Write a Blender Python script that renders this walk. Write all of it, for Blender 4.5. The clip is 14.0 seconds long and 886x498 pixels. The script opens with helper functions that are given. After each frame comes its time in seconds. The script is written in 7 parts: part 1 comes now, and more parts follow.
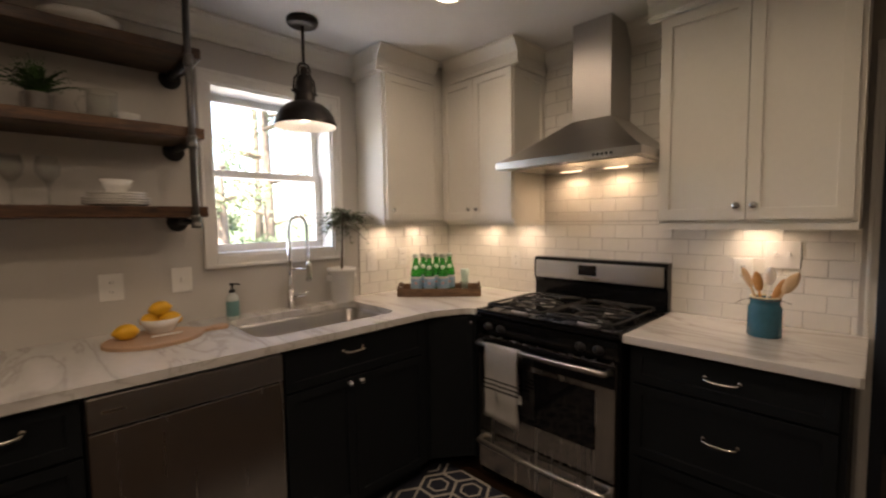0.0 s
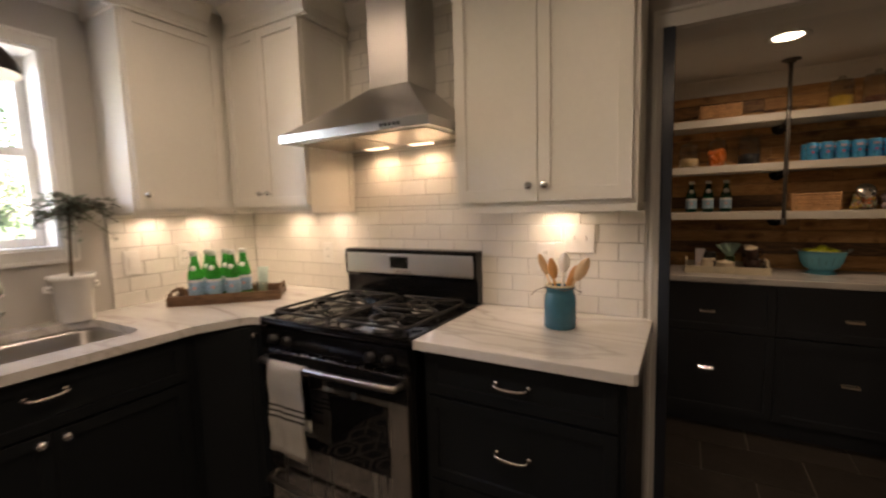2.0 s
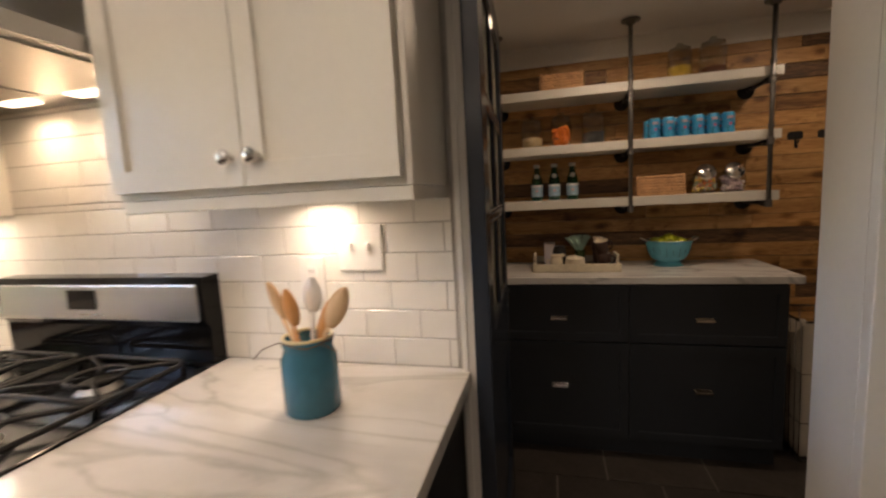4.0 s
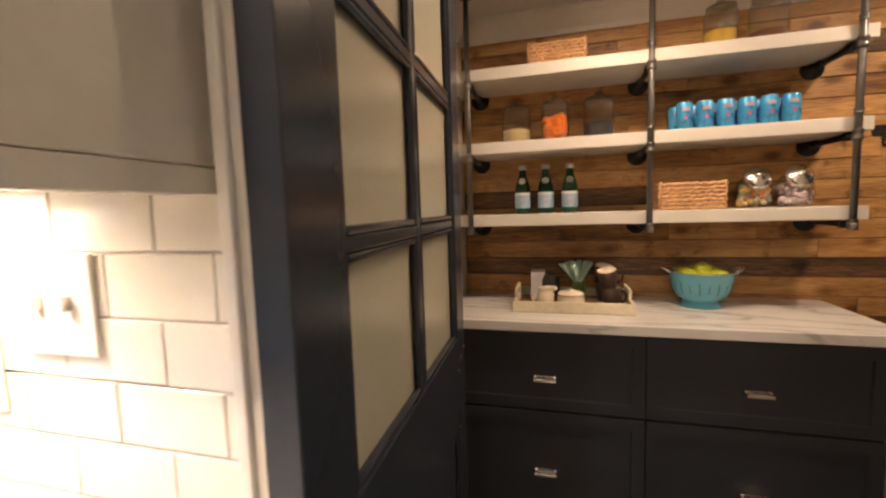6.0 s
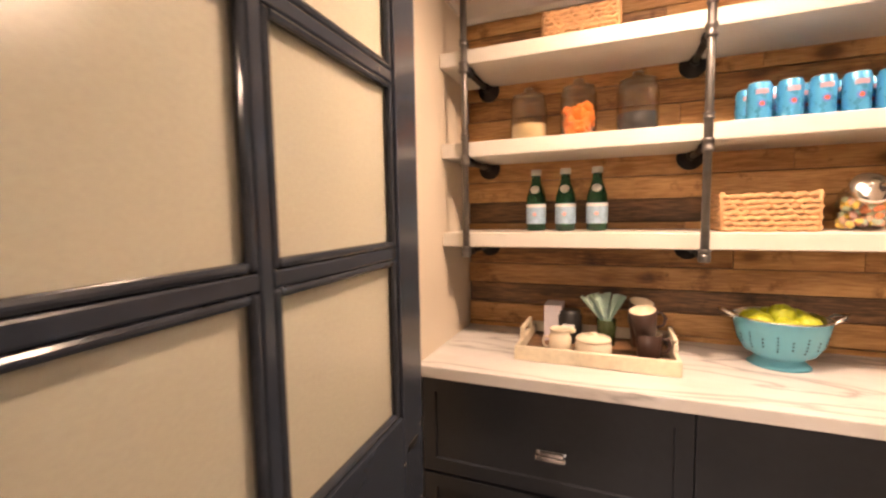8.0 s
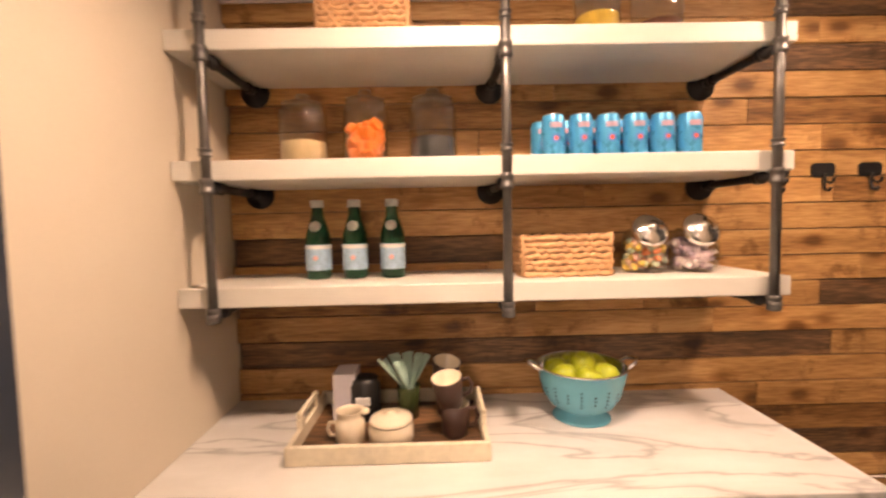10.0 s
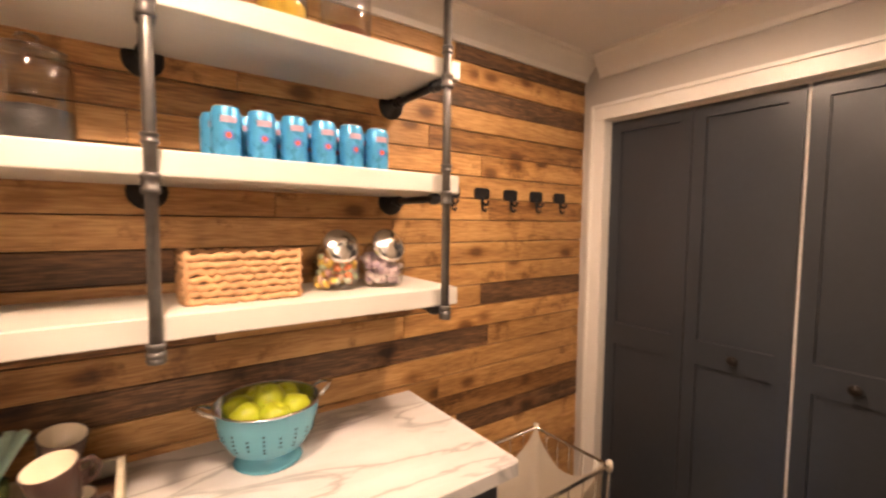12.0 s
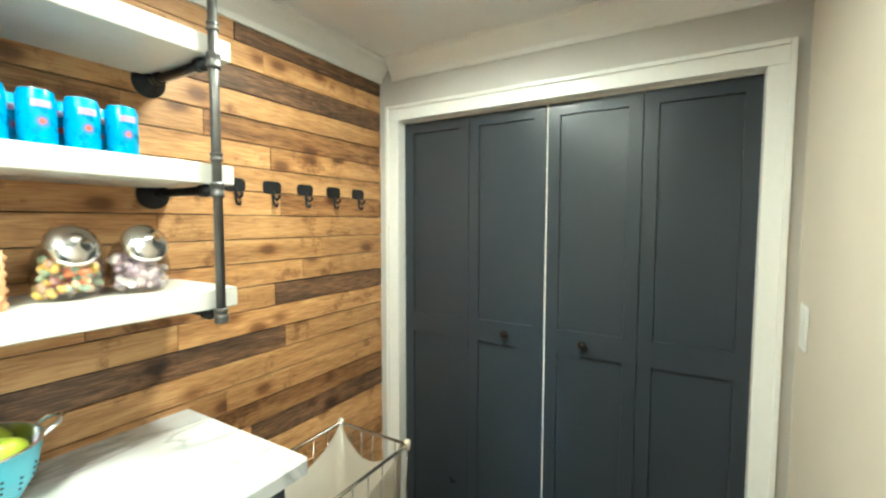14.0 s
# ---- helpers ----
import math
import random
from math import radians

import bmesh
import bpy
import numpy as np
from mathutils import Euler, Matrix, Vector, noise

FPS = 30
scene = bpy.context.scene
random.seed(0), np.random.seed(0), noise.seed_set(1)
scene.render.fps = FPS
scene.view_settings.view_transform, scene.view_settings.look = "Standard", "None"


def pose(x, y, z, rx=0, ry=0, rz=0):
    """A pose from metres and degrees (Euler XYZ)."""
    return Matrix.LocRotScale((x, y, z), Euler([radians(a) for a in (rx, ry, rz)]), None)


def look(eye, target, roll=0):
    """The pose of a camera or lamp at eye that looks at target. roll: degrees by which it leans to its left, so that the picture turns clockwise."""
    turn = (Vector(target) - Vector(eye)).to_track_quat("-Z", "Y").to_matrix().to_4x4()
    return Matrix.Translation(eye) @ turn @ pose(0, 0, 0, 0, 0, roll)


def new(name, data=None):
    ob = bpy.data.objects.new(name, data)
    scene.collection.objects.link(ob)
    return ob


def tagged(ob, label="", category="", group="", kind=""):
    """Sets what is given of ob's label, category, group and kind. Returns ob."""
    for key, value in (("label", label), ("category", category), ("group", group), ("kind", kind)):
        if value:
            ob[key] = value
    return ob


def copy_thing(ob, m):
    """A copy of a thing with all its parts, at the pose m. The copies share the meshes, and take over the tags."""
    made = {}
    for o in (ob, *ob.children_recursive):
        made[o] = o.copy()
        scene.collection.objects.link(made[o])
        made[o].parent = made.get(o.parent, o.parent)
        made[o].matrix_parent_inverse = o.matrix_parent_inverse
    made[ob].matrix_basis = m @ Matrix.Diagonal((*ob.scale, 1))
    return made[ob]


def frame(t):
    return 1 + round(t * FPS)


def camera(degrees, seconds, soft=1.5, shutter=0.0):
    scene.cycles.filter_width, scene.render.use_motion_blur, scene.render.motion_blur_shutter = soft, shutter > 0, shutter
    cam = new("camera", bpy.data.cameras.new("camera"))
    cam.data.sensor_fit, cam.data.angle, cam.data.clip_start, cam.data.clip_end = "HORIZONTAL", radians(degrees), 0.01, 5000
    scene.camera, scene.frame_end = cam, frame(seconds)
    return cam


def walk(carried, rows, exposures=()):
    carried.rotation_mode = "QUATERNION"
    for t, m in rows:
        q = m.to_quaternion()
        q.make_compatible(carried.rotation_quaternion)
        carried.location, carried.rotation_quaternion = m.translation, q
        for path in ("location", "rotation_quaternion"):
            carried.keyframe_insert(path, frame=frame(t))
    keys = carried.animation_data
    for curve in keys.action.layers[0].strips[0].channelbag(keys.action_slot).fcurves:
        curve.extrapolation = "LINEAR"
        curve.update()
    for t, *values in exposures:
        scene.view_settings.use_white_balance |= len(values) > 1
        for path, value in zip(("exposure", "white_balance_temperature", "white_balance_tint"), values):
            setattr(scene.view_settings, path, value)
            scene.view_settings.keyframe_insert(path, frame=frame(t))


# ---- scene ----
# Camera
cam = camera(92.2, 14.0, soft=2.3, shutter=0.5)
PATH = [
    (0, (1.213, 0.691, 1.379), (-0.216, 2.083, 1.244), -0.8),
    (0.5, (1.239, 0.807, 1.385), (-0.117, 2.268, 1.226), -0.8),
    (1, (1.277, 0.93, 1.374), (0.011, 2.469, 1.205), -0.8),
    (1.5, (1.287, 1.049, 1.357), (0.157, 2.689, 1.181), -1.0),
    (2, (1.295, 1.214, 1.356), (0.309, 2.943, 1.157), -1.6),
    (2.5, (1.308, 1.397, 1.359), (0.463, 3.196, 1.137), -2.3),
    (3, (1.354, 1.608, 1.346), (0.613, 3.451, 1.12), -2.8),
    (3.5, (1.385, 1.795, 1.339), (0.752, 3.677, 1.099), -2.8),
    (4, (1.389, 1.986, 1.328), (0.899, 3.91, 1.083), -3.1),
    (4.2, (1.395, 2.076, 1.326), (0.955, 4.011, 1.076), -3.0),
    (6.3, (1.5, 2.678, 1.305), (0.913, 4.58, 1.118), -1.2),
    (6.5, (1.519, 2.72, 1.324), (0.87, 4.599, 1.101), -0.7),
    (7, (1.552, 2.813, 1.33), (0.712, 4.615, 1.113), -0.9),
    (7.2, (1.557, 2.842, 1.331), (0.713, 4.643, 1.123), -1.0),
    (9.3, (1.571, 3.256, 1.367), (1.264, 5.229, 1.254), -1.5),
    (9.5, (1.586, 3.274, 1.393), (1.368, 5.257, 1.259), -1.6),
    (10, (1.621, 3.335, 1.405), (1.65, 5.331, 1.288), -1.2),
    (10.5, (1.661, 3.383, 1.422), (1.966, 5.356, 1.308), -1.0),
    (11, (1.688, 3.415, 1.442), (2.317, 5.309, 1.307), -0.5),
    (11.5, (1.72, 3.434, 1.448), (2.655, 5.196, 1.308), 0.6),
    (12, (1.753, 3.421, 1.437), (2.92, 5.04, 1.311), 0.6),
    (12.5, (1.774, 3.398, 1.433), (3.14, 4.853, 1.306), 0.9),
    (13, (1.765, 3.355, 1.426), (3.3, 4.63, 1.299), 0.8),
    (13.5, (1.781, 3.352, 1.424), (3.432, 4.474, 1.294), 0.5),
    (14, (1.806, 3.35, 1.425), (3.522, 4.37, 1.299), 0.1),
]
EXPOSURES = [(0, 3.42, 6850, 18), (2, 3.74, 7000, 19), (3.2, 4.05, 6850, 18), (4.2, 4.3, 6350, 16), (6.3, 6.0, 6750, 21), (7.2, 6.72, 6900, 27), (9.3, 6.5, 6900, 29), (11, 6.3, 6850, 28), (12.4, 6.7, 6800, 26), (13, 6.98, 6500, 23), (13.5, 7.08, 6500, 17), (14, 7.25, 4500, -15)]
walk(cam, [(t, look(eye, target, roll)) for t, eye, target, roll in PATH], EXPOSURES)

# Sky, sun and large lights
world = bpy.data.worlds.new("sky")
scene.world = world
world.use_nodes = True
sky = world.node_tree.nodes.new("ShaderNodeTexSky")
sky.sky_type, sky.sun_disc = "NISHITA", False
sky.sun_elevation, sky.sun_rotation = radians(48), radians(200)
world.node_tree.links.new(sky.outputs[0], world.node_tree.nodes["Background"].inputs[0])
world.node_tree.nodes["Background"].inputs[1].default_value = 0.15


def lamp(name, kind, m, watts, colour, **more):
    data = bpy.data.lights.new(name, kind)
    data.energy, data.color = watts, colour
    if kind == "AREA":
        data.shape = more.get("shape", "DISK")
        data.size, data.size_y = more.get("size", 0.1), more.get("size_y", 0.1)
        data.spread = radians(more.get("spread", 180))
    elif kind == "SUN":
        data.angle = radians(0.5)
    else:
        data.shadow_soft_size = more.get("size", 0.02)
    ob = new(name, data)
    ob.matrix_world = m
    return ob


WARM, HALOGEN, SOFT = (1.0, 0.78, 0.55), (1.0, 0.72, 0.45), (1.0, 0.86, 0.7)
lamp("sun", "SUN", look((0, 0, 0), (-0.5, 0.75, -1.0)), 5.0, (1.0, 0.95, 0.88))
# Kitchen: only the first spot is a known fixture, the other four are added fill
PANTRY_LIGHTS, KITCHEN_AND_FILL_LIGHTS = ((1.69, 3.82, 2.10), (2.62, 3.95, 2.10)), ((-0.13, 2.05, 2.35), (0.85, 1.45, 2.35), (0.1, 0.5, 2.35), (1.5, 0.1, 2.35), (1.0, -0.9, 2.35))
for px, py, pz in PANTRY_LIGHTS:
    lamp("pantry_recessed_lamp", "AREA", look((px, py, pz - 0.012), (px, py + 0.001, 0)), 0.175 if px < 2 else 0.115, (1.0, 0.73, 0.465), size=0.12, spread=170)
for kx, ky, kz in KITCHEN_AND_FILL_LIGHTS:
    lamp("kitchen_and_fill_lamp", "AREA", look((kx, ky, kz - 0.012), (kx, ky + 0.001, 0)), {2.05: 0.26, 1.45: 0.62, 0.1: 0.62}.get(ky, 0.3), (1.0, 0.80, 0.58), size=0.12, spread=170)
PUCKS = ((-0.955, 2.34, 1.3635), (-0.955, 2.62, 1.3635), (-0.62, 2.85, 1.3635), (-0.33, 2.85, 1.3635), (0.85, 2.862, 1.3505))
for ux, uy, uz in PUCKS:
    lamp("under_cabinet_lamp", "AREA", look((ux, uy, uz - 0.0095), (ux, uy + 0.001, 0)), 0.046, WARM, size=0.06, spread=160)
HOOD_SPOTS = (0.0, 0.25)
for hx in HOOD_SPOTS:
    lamp("hood_lamp", "AREA", look((hx, 2.872, 1.628), (hx, 2.88, 0)), 0.046, HALOGEN, shape="RECTANGLE", size=0.1, size_y=0.035, spread=160)
lamp("pendant_lamp", "POINT", pose(-0.765, 1.695, 1.905), 0.5, WARM, size=0.03)


# Builders
def box(bm, x0, x1, y0, y1, z0, z1, bevel=0.0):
    made = bmesh.ops.create_cube(bm, size=1)["verts"]
    for v in made:
        v.co = (x0 + (v.co.x + 0.5) * (x1 - x0), y0 + (v.co.y + 0.5) * (y1 - y0), z0 + (v.co.z + 0.5) * (z1 - z0))
    if bevel:
        edges = list({e for v in made for e in v.link_edges})
        bmesh.ops.bevel(bm, geom=edges, offset=bevel, segments=2, profile=0.5, affect="EDGES")
    return bm


def boxed(*a, bevel=0.0):
    return box(bmesh.new(), *a, bevel=bevel)


def lathe(bm, profile, seg=24, at=(0, 0, 0), m=None):
    """Turn a profile of (radius, height) round z."""
    rings = []
    for r, z in profile:
        if r < 1e-5:
            rings.append([bm.verts.new((0, 0, z))])
        else:
            rings.append([bm.verts.new((r * math.cos(2 * math.pi * i / seg), r * math.sin(2 * math.pi * i / seg), z)) for i in range(seg)])
    for a, b in zip(rings, rings[1:]):
        for i in range(seg):
            j = (i + 1) % seg
            if len(a) == 1 and len(b) > 1:
                f = bm.faces.new((a[0], b[j], b[i]))
            elif len(b) == 1 and len(a) > 1:
                f = bm.faces.new((a[i], a[j], b[0]))
            elif len(a) > 1:
                f = bm.faces.new((a[i], a[j], b[j], b[i]))
            else:
                continue
            f.smooth = True
    vs = [v for ring in rings for v in ring]
    if m is not None:
        bmesh.ops.transform(bm, matrix=m, verts=vs)
    bmesh.ops.translate(bm, vec=at, verts=vs)
    return bm


def tube(bm, points, r, seg=10, closed=False):
    """A round bar along points; r may be one radius or one for each point."""
    pts = [Vector(p) for p in points]
    rs = r if isinstance(r, (list, tuple)) else [r] * len(pts)
    rings, side = [], None
    n = len(pts)
    for i, p in enumerate(pts):
        a = pts[i - 1] if (i or closed) else p
        b = pts[(i + 1) % n] if (i < n - 1 or closed) else p
        d = (b - a).normalized()
        if side is None:
            side = d.orthogonal().normalized()
        side = (side - d * side.dot(d)).normalized()
        up = d.cross(side)
        rings.append([bm.verts.new(p + rs[i] * (math.cos(2 * math.pi * k / seg) * side + math.sin(2 * math.pi * k / seg) * up)) for k in range(seg)])
    for a, b in list(zip(rings, rings[1:])) + ([(rings[-1], rings[0])] if closed else []):
        for k in range(seg):
            f = bm.faces.new((a[k], a[(k + 1) % seg], b[(k + 1) % seg], b[k]))
            f.smooth = True
    if not closed:
        bm.faces.new(rings[0][::-1])
        bm.faces.new(rings[-1])
    return bm


def prism(bm, outline, z0, z1, bevel=0.0):
    """A flat outline of (x, y), raised from z0 to z1."""
    low = [bm.verts.new((x, y, z0)) for x, y in outline]
    top = [bm.verts.new((x, y, z1)) for x, y in outline]
    n = len(outline)
    bm.faces.new(low[::-1])
    cap = bm.faces.new(top)
    for i in range(n):
        bm.faces.new((low[i], low[(i + 1) % n], top[(i + 1) % n], top[i]))
    bmesh.ops.recalc_face_normals(bm, faces=bm.faces[:])
    if bevel:
        bmesh.ops.bevel(bm, geom=list(cap.edges), offset=bevel, segments=2, profile=0.5, affect="EDGES")
    return bm


def disc_patch(r, turn, z, size, rings=4):
    """A round mark lying on a cylinder, facing -y at 0 degrees."""
    bm = bmesh.new()
    last = None
    for k in range(1, rings + 1):
        ring = []
        for i in range(16):
            a = 2 * math.pi * i / 16
            b = radians(turn) + size * k / rings * math.cos(a) / r
            ring.append(bm.verts.new((r * math.sin(b), -r * math.cos(b), z + size * k / rings * math.sin(a))))
        if last is None:
            bm.faces.new(ring)
        else:
            for i in range(16):
                bm.faces.new((last[i - 1], last[i], ring[i], ring[i - 1]))
        last = ring
    bmesh.ops.recalc_face_normals(bm, faces=bm.faces[:])
    return bm


def patch(r, a0, a1, z0, z1, lift=0.0006, n=8):
    """A thin curved label on a round body, facing -y at 0 degrees."""
    bm = bmesh.new()
    inner, outer = [], []
    for i in range(n + 1):
        a = radians(a0 + (a1 - a0) * i / n)
        for ring, rr in ((inner, r), (outer, r + lift)):
            ring.append([bm.verts.new((rr * math.sin(a), -rr * math.cos(a), z)) for z in (z0, z1)])
    for i in range(n):
        bm.faces.new((outer[i][0], outer[i + 1][0], outer[i + 1][1], outer[i][1]))
        bm.faces.new((inner[i][1], inner[i + 1][1], inner[i + 1][0], inner[i][0]))
        for k in (0, 1):
            bm.faces.new((inner[i][k], inner[i + 1][k], outer[i + 1][k], outer[i][k]))
    for i in (0, n):
        bm.faces.new((inner[i][0], outer[i][0], outer[i][1], inner[i][1]))
    bmesh.ops.recalc_face_normals(bm, faces=bm.faces[:])
    return bm


def extrude_profile(bm, profile, p0, p1, out):
    """Sweep a profile of (out, up) straight from p0 to p1: mouldings."""
    p0, p1, out = Vector(p0), Vector(p1), Vector(out)
    a = [bm.verts.new(p0 + out * u + Vector((0, 0, w))) for u, w in profile]
    b = [bm.verts.new(p1 + out * u + Vector((0, 0, w))) for u, w in profile]
    n = len(profile)
    for i in range(n):
        bm.faces.new((a[i], a[(i + 1) % n], b[(i + 1) % n], b[i]))
    bm.faces.new(a[::-1])
    bm.faces.new(b)
    bmesh.ops.recalc_face_normals(bm, faces=bm.faces[:])
    return bm


def shaker(u0, u1, z0, z1, rail=0.055, thick=0.02, sunk=0.008, rails=()):
    """A framed panel door facing -y, its front at y = 0; rails: heights of cross rails."""
    bm = bmesh.new()
    box(bm, u0, u1, 0, thick, z0, z1)
    for z in rails:
        bmesh.ops.bisect_plane(bm, geom=bm.verts[:] + bm.edges[:] + bm.faces[:], plane_co=(0, 0, z), plane_no=(0, 0, 1))
    bm.normal_update()
    fronts = [f for f in bm.faces if f.normal.y < -0.9]
    bmesh.ops.inset_individual(bm, faces=fronts, thickness=rail, depth=0)
    bmesh.ops.inset_individual(bm, faces=fronts, thickness=0.002, depth=-sunk)
    rim = [e for e in bm.edges if all(abs(v.co.y) < 1e-6 for v in e.verts) and all(v.co.x in (u0, u1) or v.co.z in (z0, z1) for v in e.verts)]
    hard = [e for e in rim if len(e.link_faces) == 2 and e.calc_face_angle(0) > 1.0]
    bmesh.ops.bevel(bm, geom=hard, offset=0.0015, segments=1, affect="EDGES")
    return bm


WORLDLY = {}


def root(ob):
    while ob.parent:
        ob = ob.parent
    return ob


def mesh_object(name, bm, material, smooth=False):
    me = bpy.data.meshes.new(name)
    if smooth:
        for f in bm.faces:
            f.smooth = True
    bm.to_mesh(me)
    bm.free()
    me.materials.append(material)
    return new(name, me)


def thing(name, at=(0, 0, 0), label="", category="", group="", turn=0.0, local=False):
    """An Empty at the base of a thing. Its parts are given in the world, or with local=True round its base."""
    ob = new(name)
    ob.empty_display_size = 0.05
    ob.matrix_basis = pose(*at, 0, 0, turn)
    if not local:
        WORLDLY[ob.name] = Vector(at)
    return tagged(ob, label, category, group)


def part(name, bm, material, parent, label="", m=None, smooth=False):
    if m is not None:
        bmesh.ops.transform(bm, matrix=m, verts=bm.verts[:])
    base = WORLDLY.get(root(parent).name)
    if base is not None:
        bmesh.ops.translate(bm, vec=-base, verts=bm.verts[:])
    ob = mesh_object(name, bm, material, smooth)
    ob.parent = parent
    return tagged(ob, label)


def single(name, bm, material, label, category, group="", at=None, smooth=False, m=None):
    """A thing of one mesh; at: its base in the world."""
    if m is not None:
        bmesh.ops.transform(bm, matrix=m, verts=bm.verts[:])
    if at is not None:
        bmesh.ops.translate(bm, vec=-Vector(at), verts=bm.verts[:])
    ob = mesh_object(name, bm, material, smooth)
    if at is not None:
        ob.location = at
    return tagged(ob, label, category, group)


def structure(name, bm, material, label, category):
    return tagged(mesh_object(name, bm, material), label, category, kind="structure")


# Materials
def shade(name, colour, rough=0.5, metal=0.0, vary=0.08, scale=6.0, grain=60.0, bump=0.05, spec=0.5, coat=0.0, by_object=0.0, stretch=(1, 1, 1), transmission=0.0, ior=1.45):
    mat = bpy.data.materials.new(name)
    mat.use_nodes = True
    nt = mat.node_tree
    n, link = nt.nodes, nt.links.new
    bsdf = n["Principled BSDF"]
    bsdf.inputs["Roughness"].default_value = rough
    bsdf.inputs["Metallic"].default_value = metal
    bsdf.inputs["Specular IOR Level"].default_value = spec
    bsdf.inputs["Coat Weight"].default_value = coat
    bsdf.inputs["Transmission Weight"].default_value = transmission
    bsdf.inputs["IOR"].default_value = ior
    coord = n.new("ShaderNodeTexCoord")
    mapping = n.new("ShaderNodeMapping")
    mapping.inputs["Scale"].default_value = stretch
    link(coord.outputs["Object"], mapping.inputs[0])
    wide, fine = n.new("ShaderNodeTexNoise"), n.new("ShaderNodeTexNoise")
    wide.inputs["Scale"].default_value, fine.inputs["Scale"].default_value = scale, grain
    wide.inputs["Detail"].default_value, fine.inputs["Detail"].default_value = 5, 3
    link(mapping.outputs[0], wide.inputs[0]), link(mapping.outputs[0], fine.inputs[0])
    mix = n.new("ShaderNodeMix")
    mix.data_type = "RGBA"
    lo, hi = [max(0, c * (1 - vary)) for c in colour], [min(1, c * (1 + vary)) for c in colour]
    mix.inputs[6].default_value, mix.inputs[7].default_value = (*lo, 1), (*hi, 1)
    add = n.new("ShaderNodeMath")
    add.operation = "MULTIPLY_ADD"
    link(fine.outputs[0], add.inputs[0])
    add.inputs[1].default_value = 0.4
    half = n.new("ShaderNodeMath")
    half.operation = "MULTIPLY"
    link(wide.outputs[0], half.inputs[0])
    half.inputs[1].default_value = 0.6
    link(half.outputs[0], add.inputs[2])
    spread = n.new("ShaderNodeMapRange")
    spread.inputs[1].default_value, spread.inputs[2].default_value = 0.3, 0.7
    link(add.outputs[0], spread.inputs[0])
    link(spread.outputs[0], mix.inputs[0])
    out = mix.outputs[2]
    if by_object:
        info, hsv = n.new("ShaderNodeObjectInfo"), n.new("ShaderNodeHueSaturation")
        rng = n.new("ShaderNodeMapRange")
        rng.inputs[3].default_value, rng.inputs[4].default_value = 1 - by_object, 1 + by_object
        link(info.outputs["Random"], rng.inputs[0])
        link(rng.outputs[0], hsv.inputs["Value"])
        link(out, hsv.inputs["Color"])
        out = hsv.outputs[0]
    link(out, bsdf.inputs["Base Color"])
    if bump:
        b = n.new("ShaderNodeBump")
        b.inputs["Strength"].default_value, b.inputs["Distance"].default_value = bump, 0.002
        link(fine.outputs[0], b.inputs["Height"])
        link(b.outputs[0], bsdf.inputs["Normal"])
    rr = n.new("ShaderNodeMapRange")
    rr.inputs[3].default_value, rr.inputs[4].default_value = max(0.02, rough - 0.06), min(1, rough + 0.06)
    link(wide.outputs[0], rr.inputs[0])
    link(rr.outputs[0], bsdf.inputs["Roughness"])
    return mat


def glow(name, colour, strength):
    mat = bpy.data.materials.new(name)
    mat.use_nodes = True
    bsdf = mat.node_tree.nodes["Principled BSDF"]
    bsdf.inputs["Emission Color"].default_value, bsdf.inputs["Emission Strength"].default_value = (*colour, 1), strength
    return mat


def ramp_of(nt, stops):
    ramp = nt.nodes.new("ShaderNodeValToRGB")
    el = ramp.color_ramp.elements
    el[0].position, el[0].color = stops[0][0], (*stops[0][1], 1)
    el[1].position, el[1].color = stops[-1][0], (*stops[-1][1], 1)
    for p, c in stops[1:-1]:
        el.new(p).color = (*c, 1)
    return ramp


def marble(name, turn, veins, ground=(0.64, 0.622, 0.595)):
    """White stone with long grey streaks."""
    mat = shade(name, ground, rough=0.16, vary=0.05, scale=3, grain=30, bump=0.0)
    nt = mat.node_tree
    n, link = nt.nodes, nt.links.new
    coord, mp = n.new("ShaderNodeTexCoord"), n.new("ShaderNodeMapping")
    mp.inputs["Rotation"].default_value = (0, 0, radians(turn))
    mp.inputs["Scale"].default_value = (1.0, 4.2, 4.0)
    link(coord.outputs["Object"], mp.inputs[0])
    warp = n.new("ShaderNodeTexNoise")
    warp.inputs["Scale"].default_value, warp.inputs["Detail"].default_value, warp.inputs["Distortion"].default_value = 1.3, 6, 0.7
    link(mp.outputs[0], warp.inputs[0])
    band = ramp_of(nt, [(0.36, (1, 1, 1)), (0.465, (0.93, 0.925, 0.915)), (0.492, veins), (0.515, (0.93, 0.925, 0.915)), (0.66, (1, 1, 1))])
    link(warp.outputs[0], band.inputs[0])
    cloud = n.new("ShaderNodeTexNoise")
    cloud.inputs["Scale"].default_value, cloud.inputs["Detail"].default_value = 2.2, 4
    link(mp.outputs[0], cloud.inputs[0])
    soft = ramp_of(nt, [(0.35, (0.91, 0.905, 0.90)), (0.6, (1, 1, 1))])
    link(cloud.outputs[0], soft.inputs[0])
    m1, m2 = n.new("ShaderNodeMix"), n.new("ShaderNodeMix")
    for m in (m1, m2):
        m.data_type, m.blend_type = "RGBA", "MULTIPLY"
        m.inputs[0].default_value = 1
    base = n["Principled BSDF"].inputs["Base Color"].links[0].from_socket
    link(base, m1.inputs[6]), link(band.outputs[0], m1.inputs[7])
    link(m1.outputs[2], m2.inputs[6]), link(soft.outputs[0], m2.inputs[7])
    link(m2.outputs[2], n["Principled BSDF"].inputs["Base Color"])
    return mat


